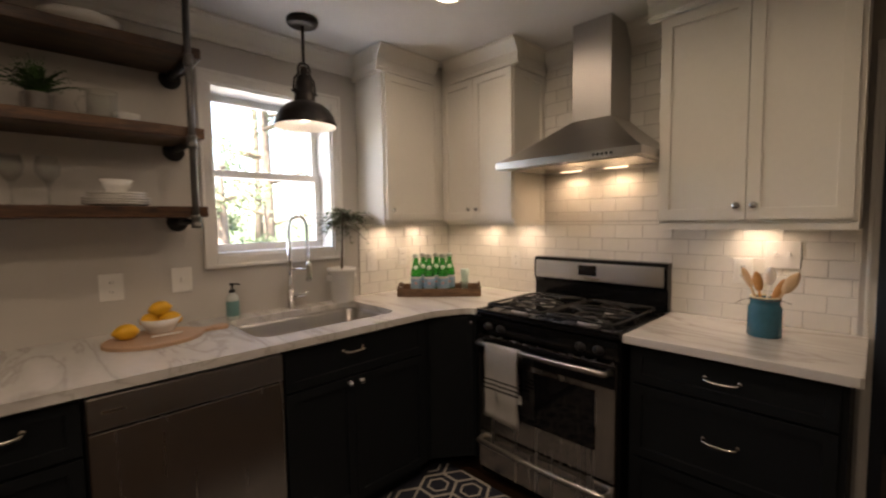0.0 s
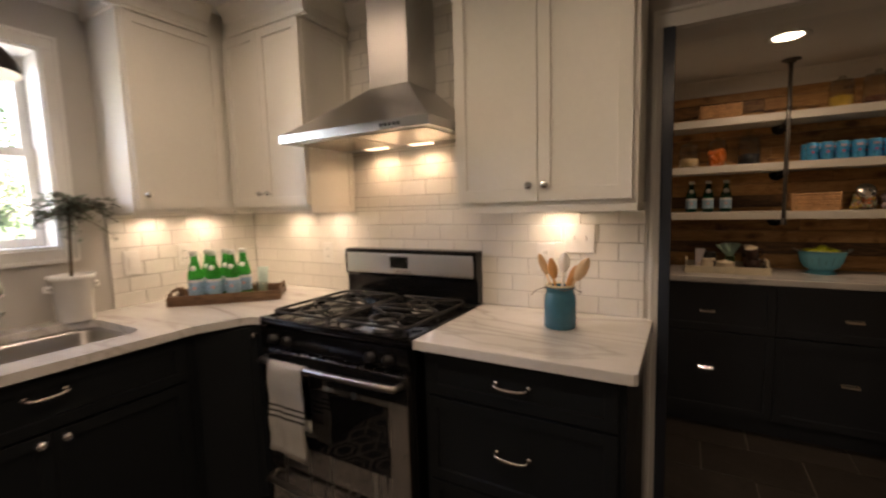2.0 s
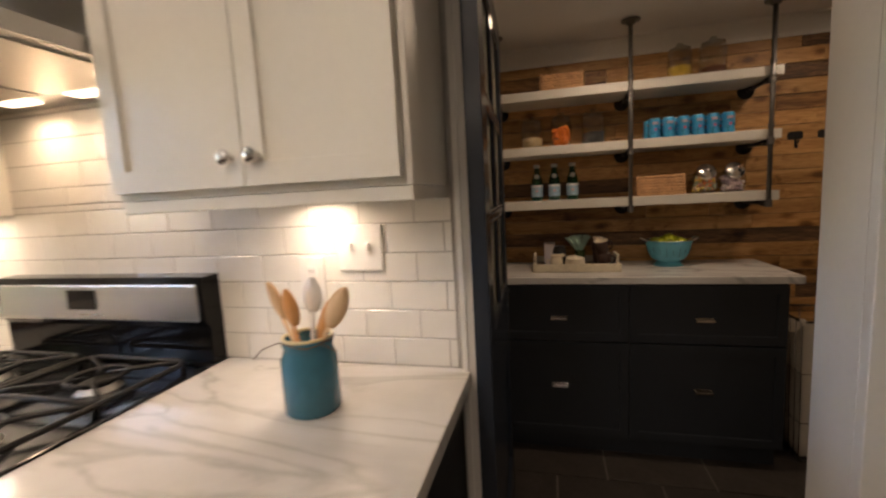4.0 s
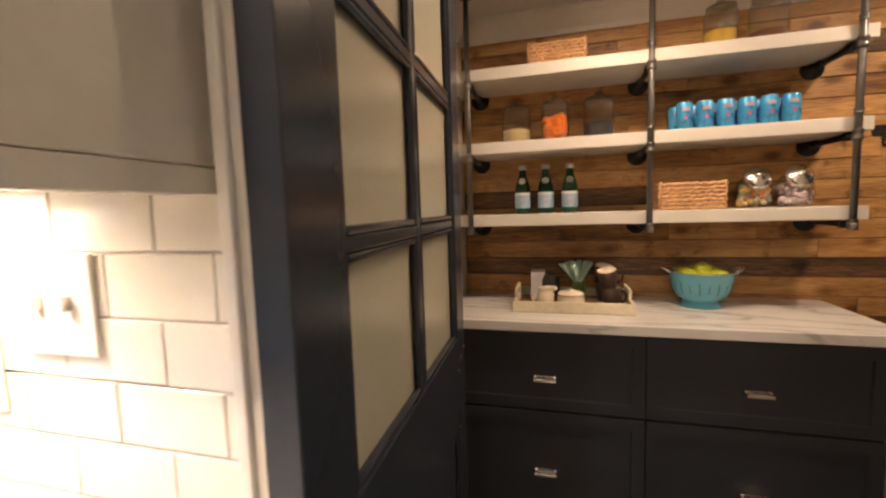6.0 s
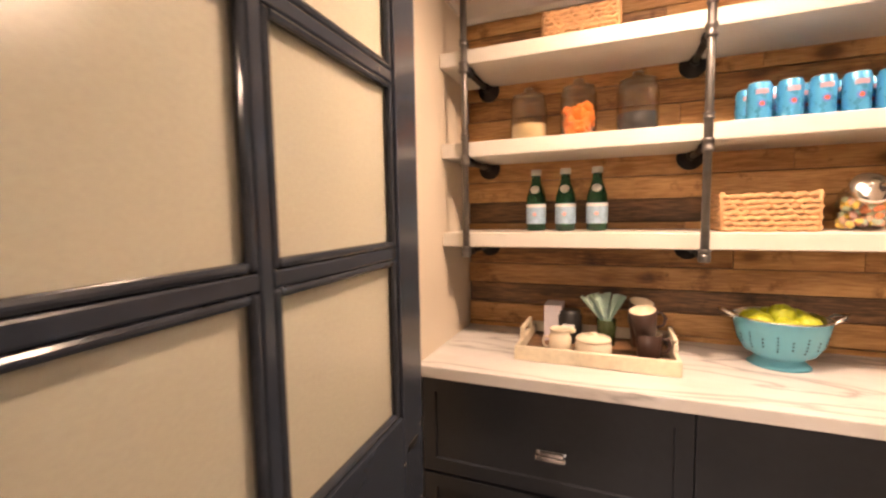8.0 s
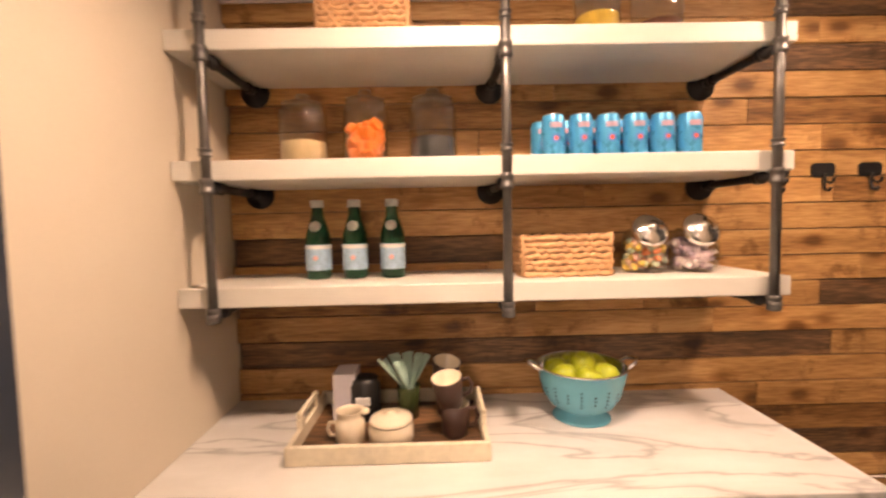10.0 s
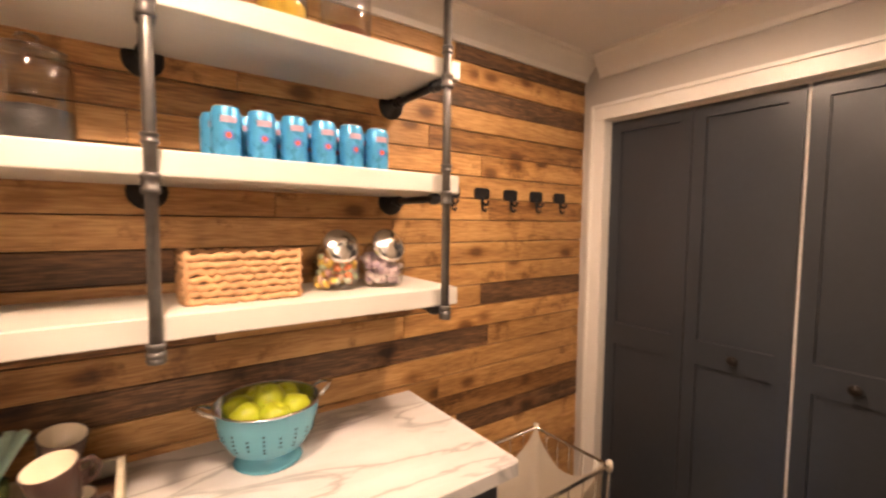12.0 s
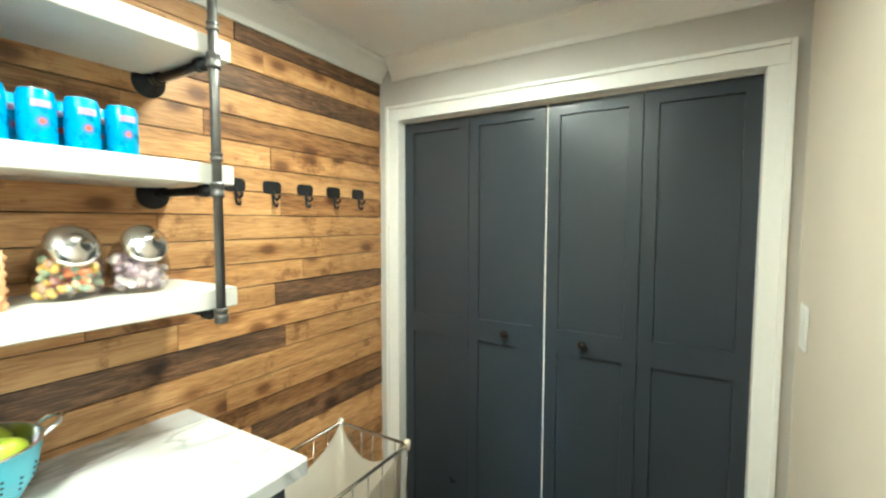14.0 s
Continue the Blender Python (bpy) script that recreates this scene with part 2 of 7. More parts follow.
def wood(name, dark, mid, light, rough=0.6, along="X", by_object=True, knots=True, fine=1.0):
    """Grain along one axis, with knots; each board shifts its own grain and tone."""
    mat = bpy.data.materials.new(name)
    mat.use_nodes = True
    nt = mat.node_tree
    n, link = nt.nodes, nt.links.new
    bsdf = n["Principled BSDF"]
    bsdf.inputs["Roughness"].default_value = rough
    coord, info = n.new("ShaderNodeTexCoord"), n.new("ShaderNodeObjectInfo")
    shift = n.new("ShaderNodeVectorMath")
    shift.operation = "MULTIPLY_ADD"
    comb = n.new("ShaderNodeCombineXYZ")
    for i in range(3):
        link(info.outputs["Random"], comb.inputs[i])
    link(comb.outputs[0], shift.inputs[0])
    shift.inputs[1].default_value = (17, 31, 23) if by_object else (0, 0, 0)
    link(coord.outputs["Object"], shift.inputs[2])
    mp = n.new("ShaderNodeMapping")
    s = [9 * fine, 9 * fine, 9 * fine]
    s["XYZ".index(along)] = 0.8 * fine
    mp.inputs["Scale"].default_value = s
    link(shift.outputs[0], mp.inputs[0])
    g1, g2, stain = n.new("ShaderNodeTexNoise"), n.new("ShaderNodeTexNoise"), n.new("ShaderNodeTexNoise")
    g1.inputs["Scale"].default_value, g1.inputs["Detail"].default_value, g1.inputs["Distortion"].default_value = 1.6, 6, 1.2
    g2.inputs["Scale"].default_value, g2.inputs["Detail"].default_value = 22, 6
    stain.inputs["Scale"].default_value, stain.inputs["Detail"].default_value = 8.0, 9
    stain.inputs["Roughness"].default_value = 0.68
    link(mp.outputs[0], g1.inputs[0]), link(mp.outputs[0], g2.inputs[0]), link(shift.outputs[0], stain.inputs[0])
    mean = n.new("ShaderNodeMath")
    mean.operation = "MULTIPLY_ADD"
    link(g2.outputs[0], mean.inputs[0])
    mean.inputs[1].default_value = 0.5
    half = n.new("ShaderNodeMath")
    half.operation = "MULTIPLY"
    half.inputs[1].default_value = 0.5
    link(g1.outputs[0], half.inputs[0]), link(half.outputs[0], mean.inputs[2])
    ramp = ramp_of(nt, [(0.36, dark), (0.49, mid), (0.62, light)])
    link(mean.outputs[0], ramp.inputs[0])
    out = ramp.outputs[0]
    mul = n.new("ShaderNodeMix")
    mul.data_type, mul.blend_type = "RGBA", "MULTIPLY"
    mul.inputs[0].default_value = 1
    blot = ramp_of(nt, [(0.30, (0.28, 0.23, 0.19)), (0.38, (0.64, 0.58, 0.52)), (0.44, (1, 1, 1))])
    link(stain.outputs[0], blot.inputs[0])
    link(out, mul.inputs[6]), link(blot.outputs[0], mul.inputs[7])
    out = mul.outputs[2]
    if knots:
        vor = n.new("ShaderNodeTexVoronoi")
        mk = n.new("ShaderNodeMapping")
        k = [9.0, 9.0, 9.0]
        k["XYZ".index(along)] = 5.0
        mk.inputs["Scale"].default_value = k
        link(shift.outputs[0], mk.inputs[0]), link(mk.outputs[0], vor.inputs["Vector"])
        vor.inputs["Scale"].default_value = 1.1
        kr = ramp_of(nt, [(0.0, (0.1, 0.06, 0.04)), (0.13, (0.26, 0.17, 0.11)), (0.22, (0.78, 0.7, 0.62)), (0.33, (1, 1, 1))])
        link(vor.outputs["Distance"], kr.inputs[0])
        mk2 = n.new("ShaderNodeMix")
        mk2.data_type, mk2.blend_type = "RGBA", "MULTIPLY"
        mk2.inputs[0].default_value = 0.85
        link(out, mk2.inputs[6]), link(kr.outputs[0], mk2.inputs[7])
        out = mk2.outputs[2]
    if by_object:
        hsv, rng = n.new("ShaderNodeHueSaturation"), n.new("ShaderNodeMapRange")
        rng.inputs[3].default_value, rng.inputs[4].default_value = 0.82, 1.12
        link(info.outputs["Random"], rng.inputs[0])
        link(rng.outputs[0], hsv.inputs["Value"]), link(out, hsv.inputs["Color"])
        out = hsv.outputs[0]
    link(out, bsdf.inputs["Base Color"])
    b = n.new("ShaderNodeBump")
    b.inputs["Strength"].default_value, b.inputs["Distance"].default_value = 0.25, 0.002
    link(mean.outputs[0], b.inputs["Height"]), link(b.outputs[0], bsdf.inputs["Normal"])
    return mat


def steel(name, colour, rough, stretch):
    mat = shade(name, colour, rough=rough, metal=1.0, vary=0.025, scale=1.2, grain=60, bump=0.008, stretch=stretch)
    mat.node_tree.nodes["Principled BSDF"].inputs["Anisotropic"].default_value = 0.5
    return mat


def glass(name, colour=(1, 1, 1), rough=0.0, edge=0.2):
    """Thin clear glass: see-through, with a gloss that grows towards grazing angles."""
    mat = bpy.data.materials.new(name)
    mat.use_nodes = True
    nt = mat.node_tree
    n, link = nt.nodes, nt.links.new
    n.remove(n["Principled BSDF"])
    clear, gloss, weight, mix = n.new("ShaderNodeBsdfTransparent"), n.new("ShaderNodeBsdfGlossy"), n.new("ShaderNodeLayerWeight"), n.new("ShaderNodeMixShader")
    clear.inputs[0].default_value = (*colour, 1)
    gloss.inputs["Roughness"].default_value, weight.inputs["Blend"].default_value = rough, edge
    rng, power = n.new("ShaderNodeMapRange"), n.new("ShaderNodeMath")
    power.operation = "POWER"
    power.inputs[1].default_value = 1.3
    rng.inputs[3].default_value, rng.inputs[4].default_value = 0.025, 0.75
    link(weight.outputs["Facing"], power.inputs[0]), link(power.outputs[0], rng.inputs[0]), link(rng.outputs[0], mix.inputs[0]), link(clear.outputs[0], mix.inputs[1]), link(gloss.outputs[0], mix.inputs[2])
    link(mix.outputs[0], n["Material Output"].inputs[0])
    return mat


WALL_PAINT = shade("grey_wall_paint", (0.54, 0.51, 0.47), rough=0.6, vary=0.03, bump=0.06, grain=120)
PANTRY_PAINT = shade("beige_wall_paint", (0.62, 0.55, 0.45), rough=0.6, vary=0.03, bump=0.06, grain=120)
CEILING_PAINT = shade("ceiling_paint", (0.74, 0.73, 0.71), rough=0.8, vary=0.03, bump=0.08, grain=90)
TRIM = shade("white_trim_paint", (0.78, 0.76, 0.72), rough=0.35, vary=0.03, bump=0.03)
CABINET_WHITE = shade("white_cabinet_paint", (0.80, 0.765, 0.69), rough=0.38, vary=0.03, scale=3, bump=0.02)
CABINET_DARK = shade("dark_cabinet_paint", (0.0085, 0.0105, 0.0125), rough=0.5, spec=0.22, vary=0.12, scale=4, bump=0.03)
BEAD = shade("glossy_slate_bead", (0.03, 0.037, 0.05), rough=0.14, vary=0.25, scale=18, bump=0.08)
DOOR_GLOSS = shade("glossy_charcoal_paint", (0.028, 0.036, 0.052), rough=0.22, vary=0.1, scale=4, bump=0.04)
DOOR_DARK = shade("charcoal_door_paint", (0.027, 0.032, 0.041), rough=0.32, vary=0.1, scale=4, bump=0.04)
TILE = shade("glazed_white_tile", (0.79, 0.76, 0.70), rough=0.14, vary=0.04, scale=9, grain=25, bump=0.03, by_object=0.02)
GROUT = shade("grey_grout", (0.43, 0.40, 0.36), rough=0.9, vary=0.1, bump=0.3)
STONE_A = marble("veined_marble_kitchen", 35, (0.72, 0.705, 0.68))
STONE_B = marble("veined_marble_pantry", 12, (0.60, 0.60, 0.60), (0.66, 0.66, 0.655))
STEEL_H = steel("brushed_steel_across", (0.52, 0.50, 0.48), 0.30, (1, 1, 30))
STEEL_PANEL = steel("bright_brushed_panel", (0.72, 0.70, 0.67), 0.34, (1, 1, 30))
STEEL_SOFT = steel("soft_brushed_steel", (0.50, 0.48, 0.46), 0.46, (30, 30, 1))
STEEL_V = steel("brushed_steel_upright", (0.50, 0.48, 0.46), 0.26, (30, 30, 1))
CHROME = shade("chrome", (0.8, 0.79, 0.77), rough=0.08, metal=1.0, vary=0.02, bump=0)
NICKEL = shade("brushed_nickel", (0.62, 0.58, 0.52), rough=0.22, metal=1.0, vary=0.05, bump=0)
IRON = shade("dark_iron_pipe", (0.15, 0.145, 0.14), rough=0.42, metal=0.85, vary=0.25, scale=20, bump=0.15)
BLACK_IRON = shade("black_fittings", (0.02, 0.02, 0.021), rough=0.45, metal=0.4, vary=0.25, scale=20, bump=0.15)
BLACK_ENAMEL = shade("black_enamel", (0.006, 0.006, 0.0065), rough=0.14, spec=0.28, vary=0.1, bump=0.0)
BLACK_GLASS = shade("black_oven_glass", (0.006, 0.006, 0.007), rough=0.05, vary=0.1, bump=0.0)
CAST_IRON = shade("cast_iron_grate", (0.012, 0.0115, 0.011), rough=0.5, spec=0.35, vary=0.2, scale=30, bump=0.3)
GALVANISED = shade("galvanised_metal", (0.55, 0.55, 0.54), rough=0.4, metal=0.9, vary=0.15, scale=25, bump=0.05)
BRONZE = shade("oil_rubbed_bronze", (0.025, 0.02, 0.017), rough=0.38, metal=0.6, vary=0.3, scale=14, bump=0.08)
WHITE_ENAMEL = shade("white_enamel", (0.82, 0.8, 0.76), rough=0.25, vary=0.02, bump=0)
SHELF_WHITE = shade("white_shelf_paint", (0.64, 0.62, 0.57), rough=0.4, vary=0.05, scale=5, bump=0.06, stretch=(0.3, 1, 1))
WALNUT = wood("dark_stained_shelf_wood", (0.02, 0.008, 0.004), (0.06, 0.025, 0.009), (0.115, 0.052, 0.02), rough=0.45, along="Y")
TRAY_WOOD = wood("brown_tray_wood", (0.05, 0.025, 0.014), (0.13, 0.07, 0.035), (0.22, 0.13, 0.07), rough=0.6, along="X")
PLANK = wood("reclaimed_plank", (0.29, 0.142, 0.047), (0.46, 0.243, 0.086), (0.62, 0.37, 0.15), rough=0.5, along="X")
PLANK_DARK = wood("smoky_plank", (0.032, 0.018, 0.010), (0.10, 0.054, 0.027), (0.25, 0.13, 0.058), rough=0.6, along="X")
PLANK_MID = wood("brown_plank", (0.085, 0.038, 0.013), (0.24, 0.112, 0.037), (0.42, 0.225, 0.08), rough=0.5, along="X")
FLOOR_WOOD = wood("dark_floor_board", (0.014, 0.008, 0.005), (0.035, 0.019, 0.011), (0.06, 0.034, 0.02), rough=0.35, along="X", knots=False)
SLATE = shade("dark_slate_tile", (0.042, 0.036, 0.032), rough=0.45, vary=0.35, scale=7, grain=45, bump=0.25, by_object=0.2)
FLOOR_GROUT = shade("floor_grout", (0.16, 0.14, 0.12), rough=0.9, vary=0.1, bump=0.3)
CLEAR = glass("clear_glass", (0.95, 0.955, 0.95), rough=0.03)
SWITCH_WHITE = shade("white_switch_plastic", (0.8, 0.78, 0.74), rough=0.3, vary=0.02, bump=0)
HOOD_GLOW = glow("lit_hood_lens", (1.0, 0.7, 0.42), 0.3)
CLOSET_PAINT = shade("slate_closet_paint", (0.033, 0.039, 0.048), rough=0.3, vary=0.1, scale=4, bump=0.03)
LAMP_GLOW = glow("lit_lamp_lens", (1.0, 0.86, 0.66), 1.1)
BLACK_PLASTIC = shade("black_plastic", (0.012, 0.012, 0.013), rough=0.4, vary=0.1, bump=0)


def frosted(name):
    mat = shade(name, (0.61, 0.595, 0.49), rough=0.2, vary=0.08, scale=1.6, grain=170, bump=0.14)
    mat.node_tree.nodes["Principled BSDF"].inputs["Transmission Weight"].default_value = 0.35
    return mat


FROSTED = frosted("frosted_glass")

# Structure: kitchen
XW, YK, YP, CEIL, PCEIL = -1.06, 2.963, 3.105, 2.35, 2.10
WY0, WY1, WZ0, WZ1 = 1.345, 2.005, 1.215, 2.06
bm = bmesh.new()
box(bm, -1.3, XW, -1.7, WY0, 0, CEIL)
box(bm, -1.3, XW, WY1, YP, 0, CEIL)
box(bm, -1.3, XW, WY0, WY1, 0, WZ0)
box(bm, -1.3, XW, WY0, WY1, WZ1, CEIL)
structure("wall_window", bm, WALL_PAINT, "grey painted kitchen wall with a window", "wall")
DX0, DX1, DZ = 1.195, 1.985, 1.955
bm = bmesh.new()
box(bm, XW, DX0, YK, YP, 0, CEIL)
box(bm, DX1, 3.27, YK, YP, 0, CEIL)
box(bm, DX0, DX1, YK, YP, DZ, CEIL)
structure("wall_stove", bm, WALL_PAINT, "grey painted wall between kitchen and pantry with a doorway", "wall")
structure("wall_back", boxed(-1.3, 3.37, -1.8, -1.7, 0, CEIL), WALL_PAINT, "grey painted wall behind the kitchen", "wall")
structure("wall_side", boxed(3.27, 3.37, -1.7, YP, 0, CEIL), WALL_PAINT, "grey painted side wall of the kitchen", "wall")
structure("ceiling", boxed(-1.3, 3.37, -1.8, YP, CEIL, CEIL + 0.1), CEILING_PAINT, "white painted kitchen ceiling", "ceiling")
structure("floor", boxed(-1.3, 3.37, -1.8, YK + 0.04, -0.1, -0.008), FLOOR_GROUT, "subfloor under dark kitchen boards", "floor")

# Structure: pantry
PX0, PX1, PY1 = 1.05, 3.27, 4.535
structure("wall_pantry_left", boxed(0.96, PX0, YP, PY1 + 0.1, 0, PCEIL), PANTRY_PAINT, "beige painted pantry wall", "wall")
plank_wall = structure("wall_plank", boxed(PX0, PX1 + 0.1, PY1 + 0.018, PY1 + 0.1, 0, PCEIL), PLANK_DARK, "reclaimed brown wooden plank wall of the pantry", "wall")
CY0, CY1, CZ = 3.19, 4.443, 1.856
bm = bmesh.new()
box(bm, PX1, PX1 + 0.1, YP, CY0, 0, PCEIL)
box(bm, PX1, PX1 + 0.1, CY1, PY1 + 0.018, 0, PCEIL)
box(bm, PX1, PX1 + 0.1, CY0, CY1, CZ, PCEIL)
structure("wall_closet", bm, WALL_PAINT, "grey painted wall over the closet doors", "wall")
structure("wall_closet_back", boxed(PX1 + 0.5, PX1 + 0.6, YP, PY1 + 0.1, 0, PCEIL), WALL_PAINT, "plain wall inside the closet", "wall")
structure("wall_pantry_near", boxed(DX1 + 0.07, PX1, YP, YP + 0.004, 0, PCEIL), PANTRY_PAINT, "beige painted pantry wall with a light switch", "wall")
structure("ceiling_pantry", boxed(0.96, 3.9, YP, 4.66, PCEIL, PCEIL + 0.1), CEILING_PAINT, "white painted pantry ceiling", "ceiling")
pantry_floor = structure("floor_pantry", boxed(0.96, 3.9, YK + 0.04, 4.66, -0.1, -0.008), FLOOR_GROUT, "dark slate tile pantry floor with pale grout", "floor")
bm = bmesh.new()
box(bm, 3.37, 3.9, 3.06, 3.105, -0.1, PCEIL)
box(bm, 3.37, 3.9, 4.635, 4.66, -0.1, PCEIL)
structure("wall_closet_sides", bm, WALL_PAINT, "plain side walls inside the closet", "wall")

# Mouldings
CROWN = [(0, 0), (0.012, 0), (0.016, 0.02), (0.03, 0.035), (0.055, 0.07), (0.062, 0.085), (0.075, 0.092), (0.075, 0.105), (0, 0.105)]
bm = extrude_profile(bmesh.new(), CROWN, (XW, -1.7, CEIL - 0.105), (XW, 2.2, CEIL - 0.105), (1, 0, 0))
structure("trim_crown_window", bm, TRIM, "white crown moulding over the window wall", "trim")
bm = extrude_profile(bmesh.new(), CROWN, (-0.2, YK, CEIL - 0.105), (0.53, YK, CEIL - 0.105), (0, -1, 0))
structure("trim_crown_stove", bm, TRIM, "white crown moulding over the range hood", "trim")
bm = extrude_profile(bmesh.new(), CROWN, (1.17, YK, CEIL - 0.105), (3.27, YK, CEIL - 0.105), (0, -1, 0))
structure("trim_crown_doorway", bm, TRIM, "white crown moulding over the doorway", "trim")
PCROWN = [(u * 0.85, w * 0.85) for u, w in CROWN]
bm = bmesh.new()
extrude_profile(bm, PCROWN, (PX0, PY1, PCEIL - 0.089), (PX1, PY1, PCEIL - 0.089), (0, -1, 0))
structure("trim_crown_plank", bm, TRIM, "white crown moulding over the plank wall", "trim")
bm = extrude_profile(bmesh.new(), PCROWN, (PX1, YP, PCEIL - 0.089), (PX1, PY1 - 0.07, PCEIL - 0.089), (-1, 0, 0))
structure("trim_crown_closet", bm, TRIM, "white crown moulding over the closet", "trim")
bm = extrude_profile(bmesh.new(), PCROWN, (PX0, YP, PCEIL - 0.089), (PX0, PY1 - 0.07, PCEIL - 0.089), (1, 0, 0))
structure("trim_crown_pantry", bm, TRIM, "white crown moulding on the beige pantry wall", "trim")


def casing(bm, a0, a1, z1, w, m, z0=0.0, d=0.014):
    """Stepped door casing round an opening a0..a1 up to z1, facing -y at y = 0."""
    t = bmesh.new()
    for u0, u1 in ((a0 - w, a0), (a1, a1 + w)):
        box(t, u0, u1, -d, 0, z0, z1, bevel=0.002)
    box(t, a0 - w, a1 + w, -d, 0, z1 + 0.0005, z1 + w, bevel=0.002)
    box(t, a0 - w, a0 - w + 0.014, -d - 0.008, -d - 0.0001, z0, z1 + w, bevel=0.002)
    box(t, a1 + w - 0.014, a1 + w, -d - 0.008, -d - 0.0001, z0, z1 + w, bevel=0.002)
    box(t, a0 - w + 0.0145, a1 + w - 0.0145, -d - 0.008, -d - 0.0001, z1 + w - 0.014, z1 + w, bevel=0.002)
    bmesh.ops.transform(t, matrix=m, verts=t.verts[:])
    me = bpy.data.meshes.new("casing_source")
    t.to_mesh(me)
    bm.from_mesh(me)
    bpy.data.meshes.remove(me)
    t.free()
    return bm


structure("trim_doorway", casing(bmesh.new(), DX0 + 0.049, DX1 - 0.012, DZ - 0.012, 0.062, pose(0, YK, 0), d=0.028), TRIM, "white stepped casing round the pantry doorway", "trim")
bm = boxed(DX1 - 0.012, DX1, YK + 0.0005, YP + 0.006, 0, DZ - 0.012)
box(bm, DX0, DX1, YK + 0.0005, YP + 0.006, DZ - 0.012, DZ)
structure("trim_door_jamb", bm, TRIM, "white jamb lining of the pantry doorway", "trim")
structure("trim_hinge_jamb", boxed(DX0, DX0 + 0.01, YK + 0.0005, YP + 0.006, 0, DZ - 0.0125), DOOR_DARK, "dark painted hinge jamb of the pantry doorway", "trim")
structure("trim_closet", casing(bmesh.new(), -CY1 + 0.012, -CY0 - 0.012, CZ - 0.012, 0.062, pose(PX1, 0, 0, 0, 0, -90)), TRIM, "cream stepped casing round the closet doors", "trim")
bm = boxed(PX1 + 0.0005, PX1 + 0.1, CY0, CY0 + 0.012, 0, CZ - 0.0125)
box(bm, PX1 + 0.0005, PX1 + 0.1, CY1 - 0.012, CY1, 0, CZ - 0.0125)
box(bm, PX1 + 0.0005, PX1 + 0.1, CY0, CY1, CZ - 0.012, CZ)
structure("trim_closet_jamb", bm, TRIM, "cream jamb lining of the closet", "trim")
bm = boxed(DX1 + 0.07, PX1, YP + 0.0045, YP + 0.018, 0, 0.1, bevel=0.003)
structure("baseboard", bm, TRIM, "white baseboard in the pantry", "trim")

# Window
window = tagged(new("window_1"), "white double-hung window with bright trees outside", "window", kind="structure")
M_W = pose(XW, 0, 0, 0, 0, 90)
bm = casing(bmesh.new(), WY0 + 0.005, WY1 - 0.005, WZ1 - 0.005, 0.055, M_W, z0=WZ0 - 0.05)
t = boxed(XW, XW + 0.014, WY0 + 0.0055, WY1 - 0.0055, WZ0 - 0.05, WZ0 + 0.005, bevel=0.002)
me = bpy.data.meshes.new("sill_source"); t.to_mesh(me); bm.from_mesh(me); bpy.data.meshes.remove(me); t.free()
box(bm, XW, XW + 0.022, WY0 - 0.045, WY1 + 0.045, WZ0 - 0.056, WZ0 - 0.04, bevel=0.002)
part("window_casing", bm, TRIM, window)
bm = bmesh.new()
for y0, y1, z0, z1 in ((WY0, WY0 + 0.016, WZ0, WZ1), (WY1 - 0.016, WY1, WZ0, WZ1), (WY0 + 0.0165, WY1 - 0.0165, WZ0, WZ0 + 0.016), (WY0 + 0.0165, WY1 - 0.0165, WZ1 - 0.016, WZ1)):
    box(bm, -1.3, XW - 0.0005, y0, y1, z0, z1)
part("window_frame", bm, TRIM, window)
MZ = 1.638
for name, x, z0, z1 in (("lower_sash", -1.20, WZ0 + 0.017, MZ + 0.018), ("upper_sash", -1.23, MZ - 0.018, WZ1 - 0.017)):
    bm = bmesh.new()
    y0, y1, w = WY0 + 0.017, WY1 - 0.017, 0.034
    box(bm, x - 0.013, x + 0.013, y0, y0 + w, z0, z1, bevel=0.002)
    box(bm, x - 0.013, x + 0.013, y1 - w, y1, z0, z1, bevel=0.002)
    box(bm, x - 0.0125, x + 0.0125, y0 + w, y1 - w, z0, z0 + 0.036, bevel=0.002)
    box(bm, x - 0.0125, x + 0.0125, y0 + w, y1 - w, z1 - 0.036, z1, bevel=0.002)
    sash = part(name, bm, TRIM, window)
    pane = part("pane", boxed(x - 0.002, x + 0.002, y0 + w - 0.004, y1 - w + 0.004, z0 + 0.032, z1 - 0.032), CLEAR, sash)
    pane.visible_shadow = False

# Kitchen: cabinets
def knob(parent, at, facing, r=0.014, material=None):
    """A round cabinet knob; facing: turn about z from -y."""
    bm = lathe(bmesh.new(), [(0, 0), (r * 0.62, 0), (r * 0.62, 0.002), (r * 0.36, 0.004), (r * 0.36, 0.011), (r * 0.9, 0.014), (r, 0.019), (r * 0.8, 0.024), (0, 0.0255)], 16)
    part("knob", bm, material or CHROME, parent, "polished round knob", m=pose(*at, 0, 0, facing) @ pose(0, 0, 0, 90, 0, 0))


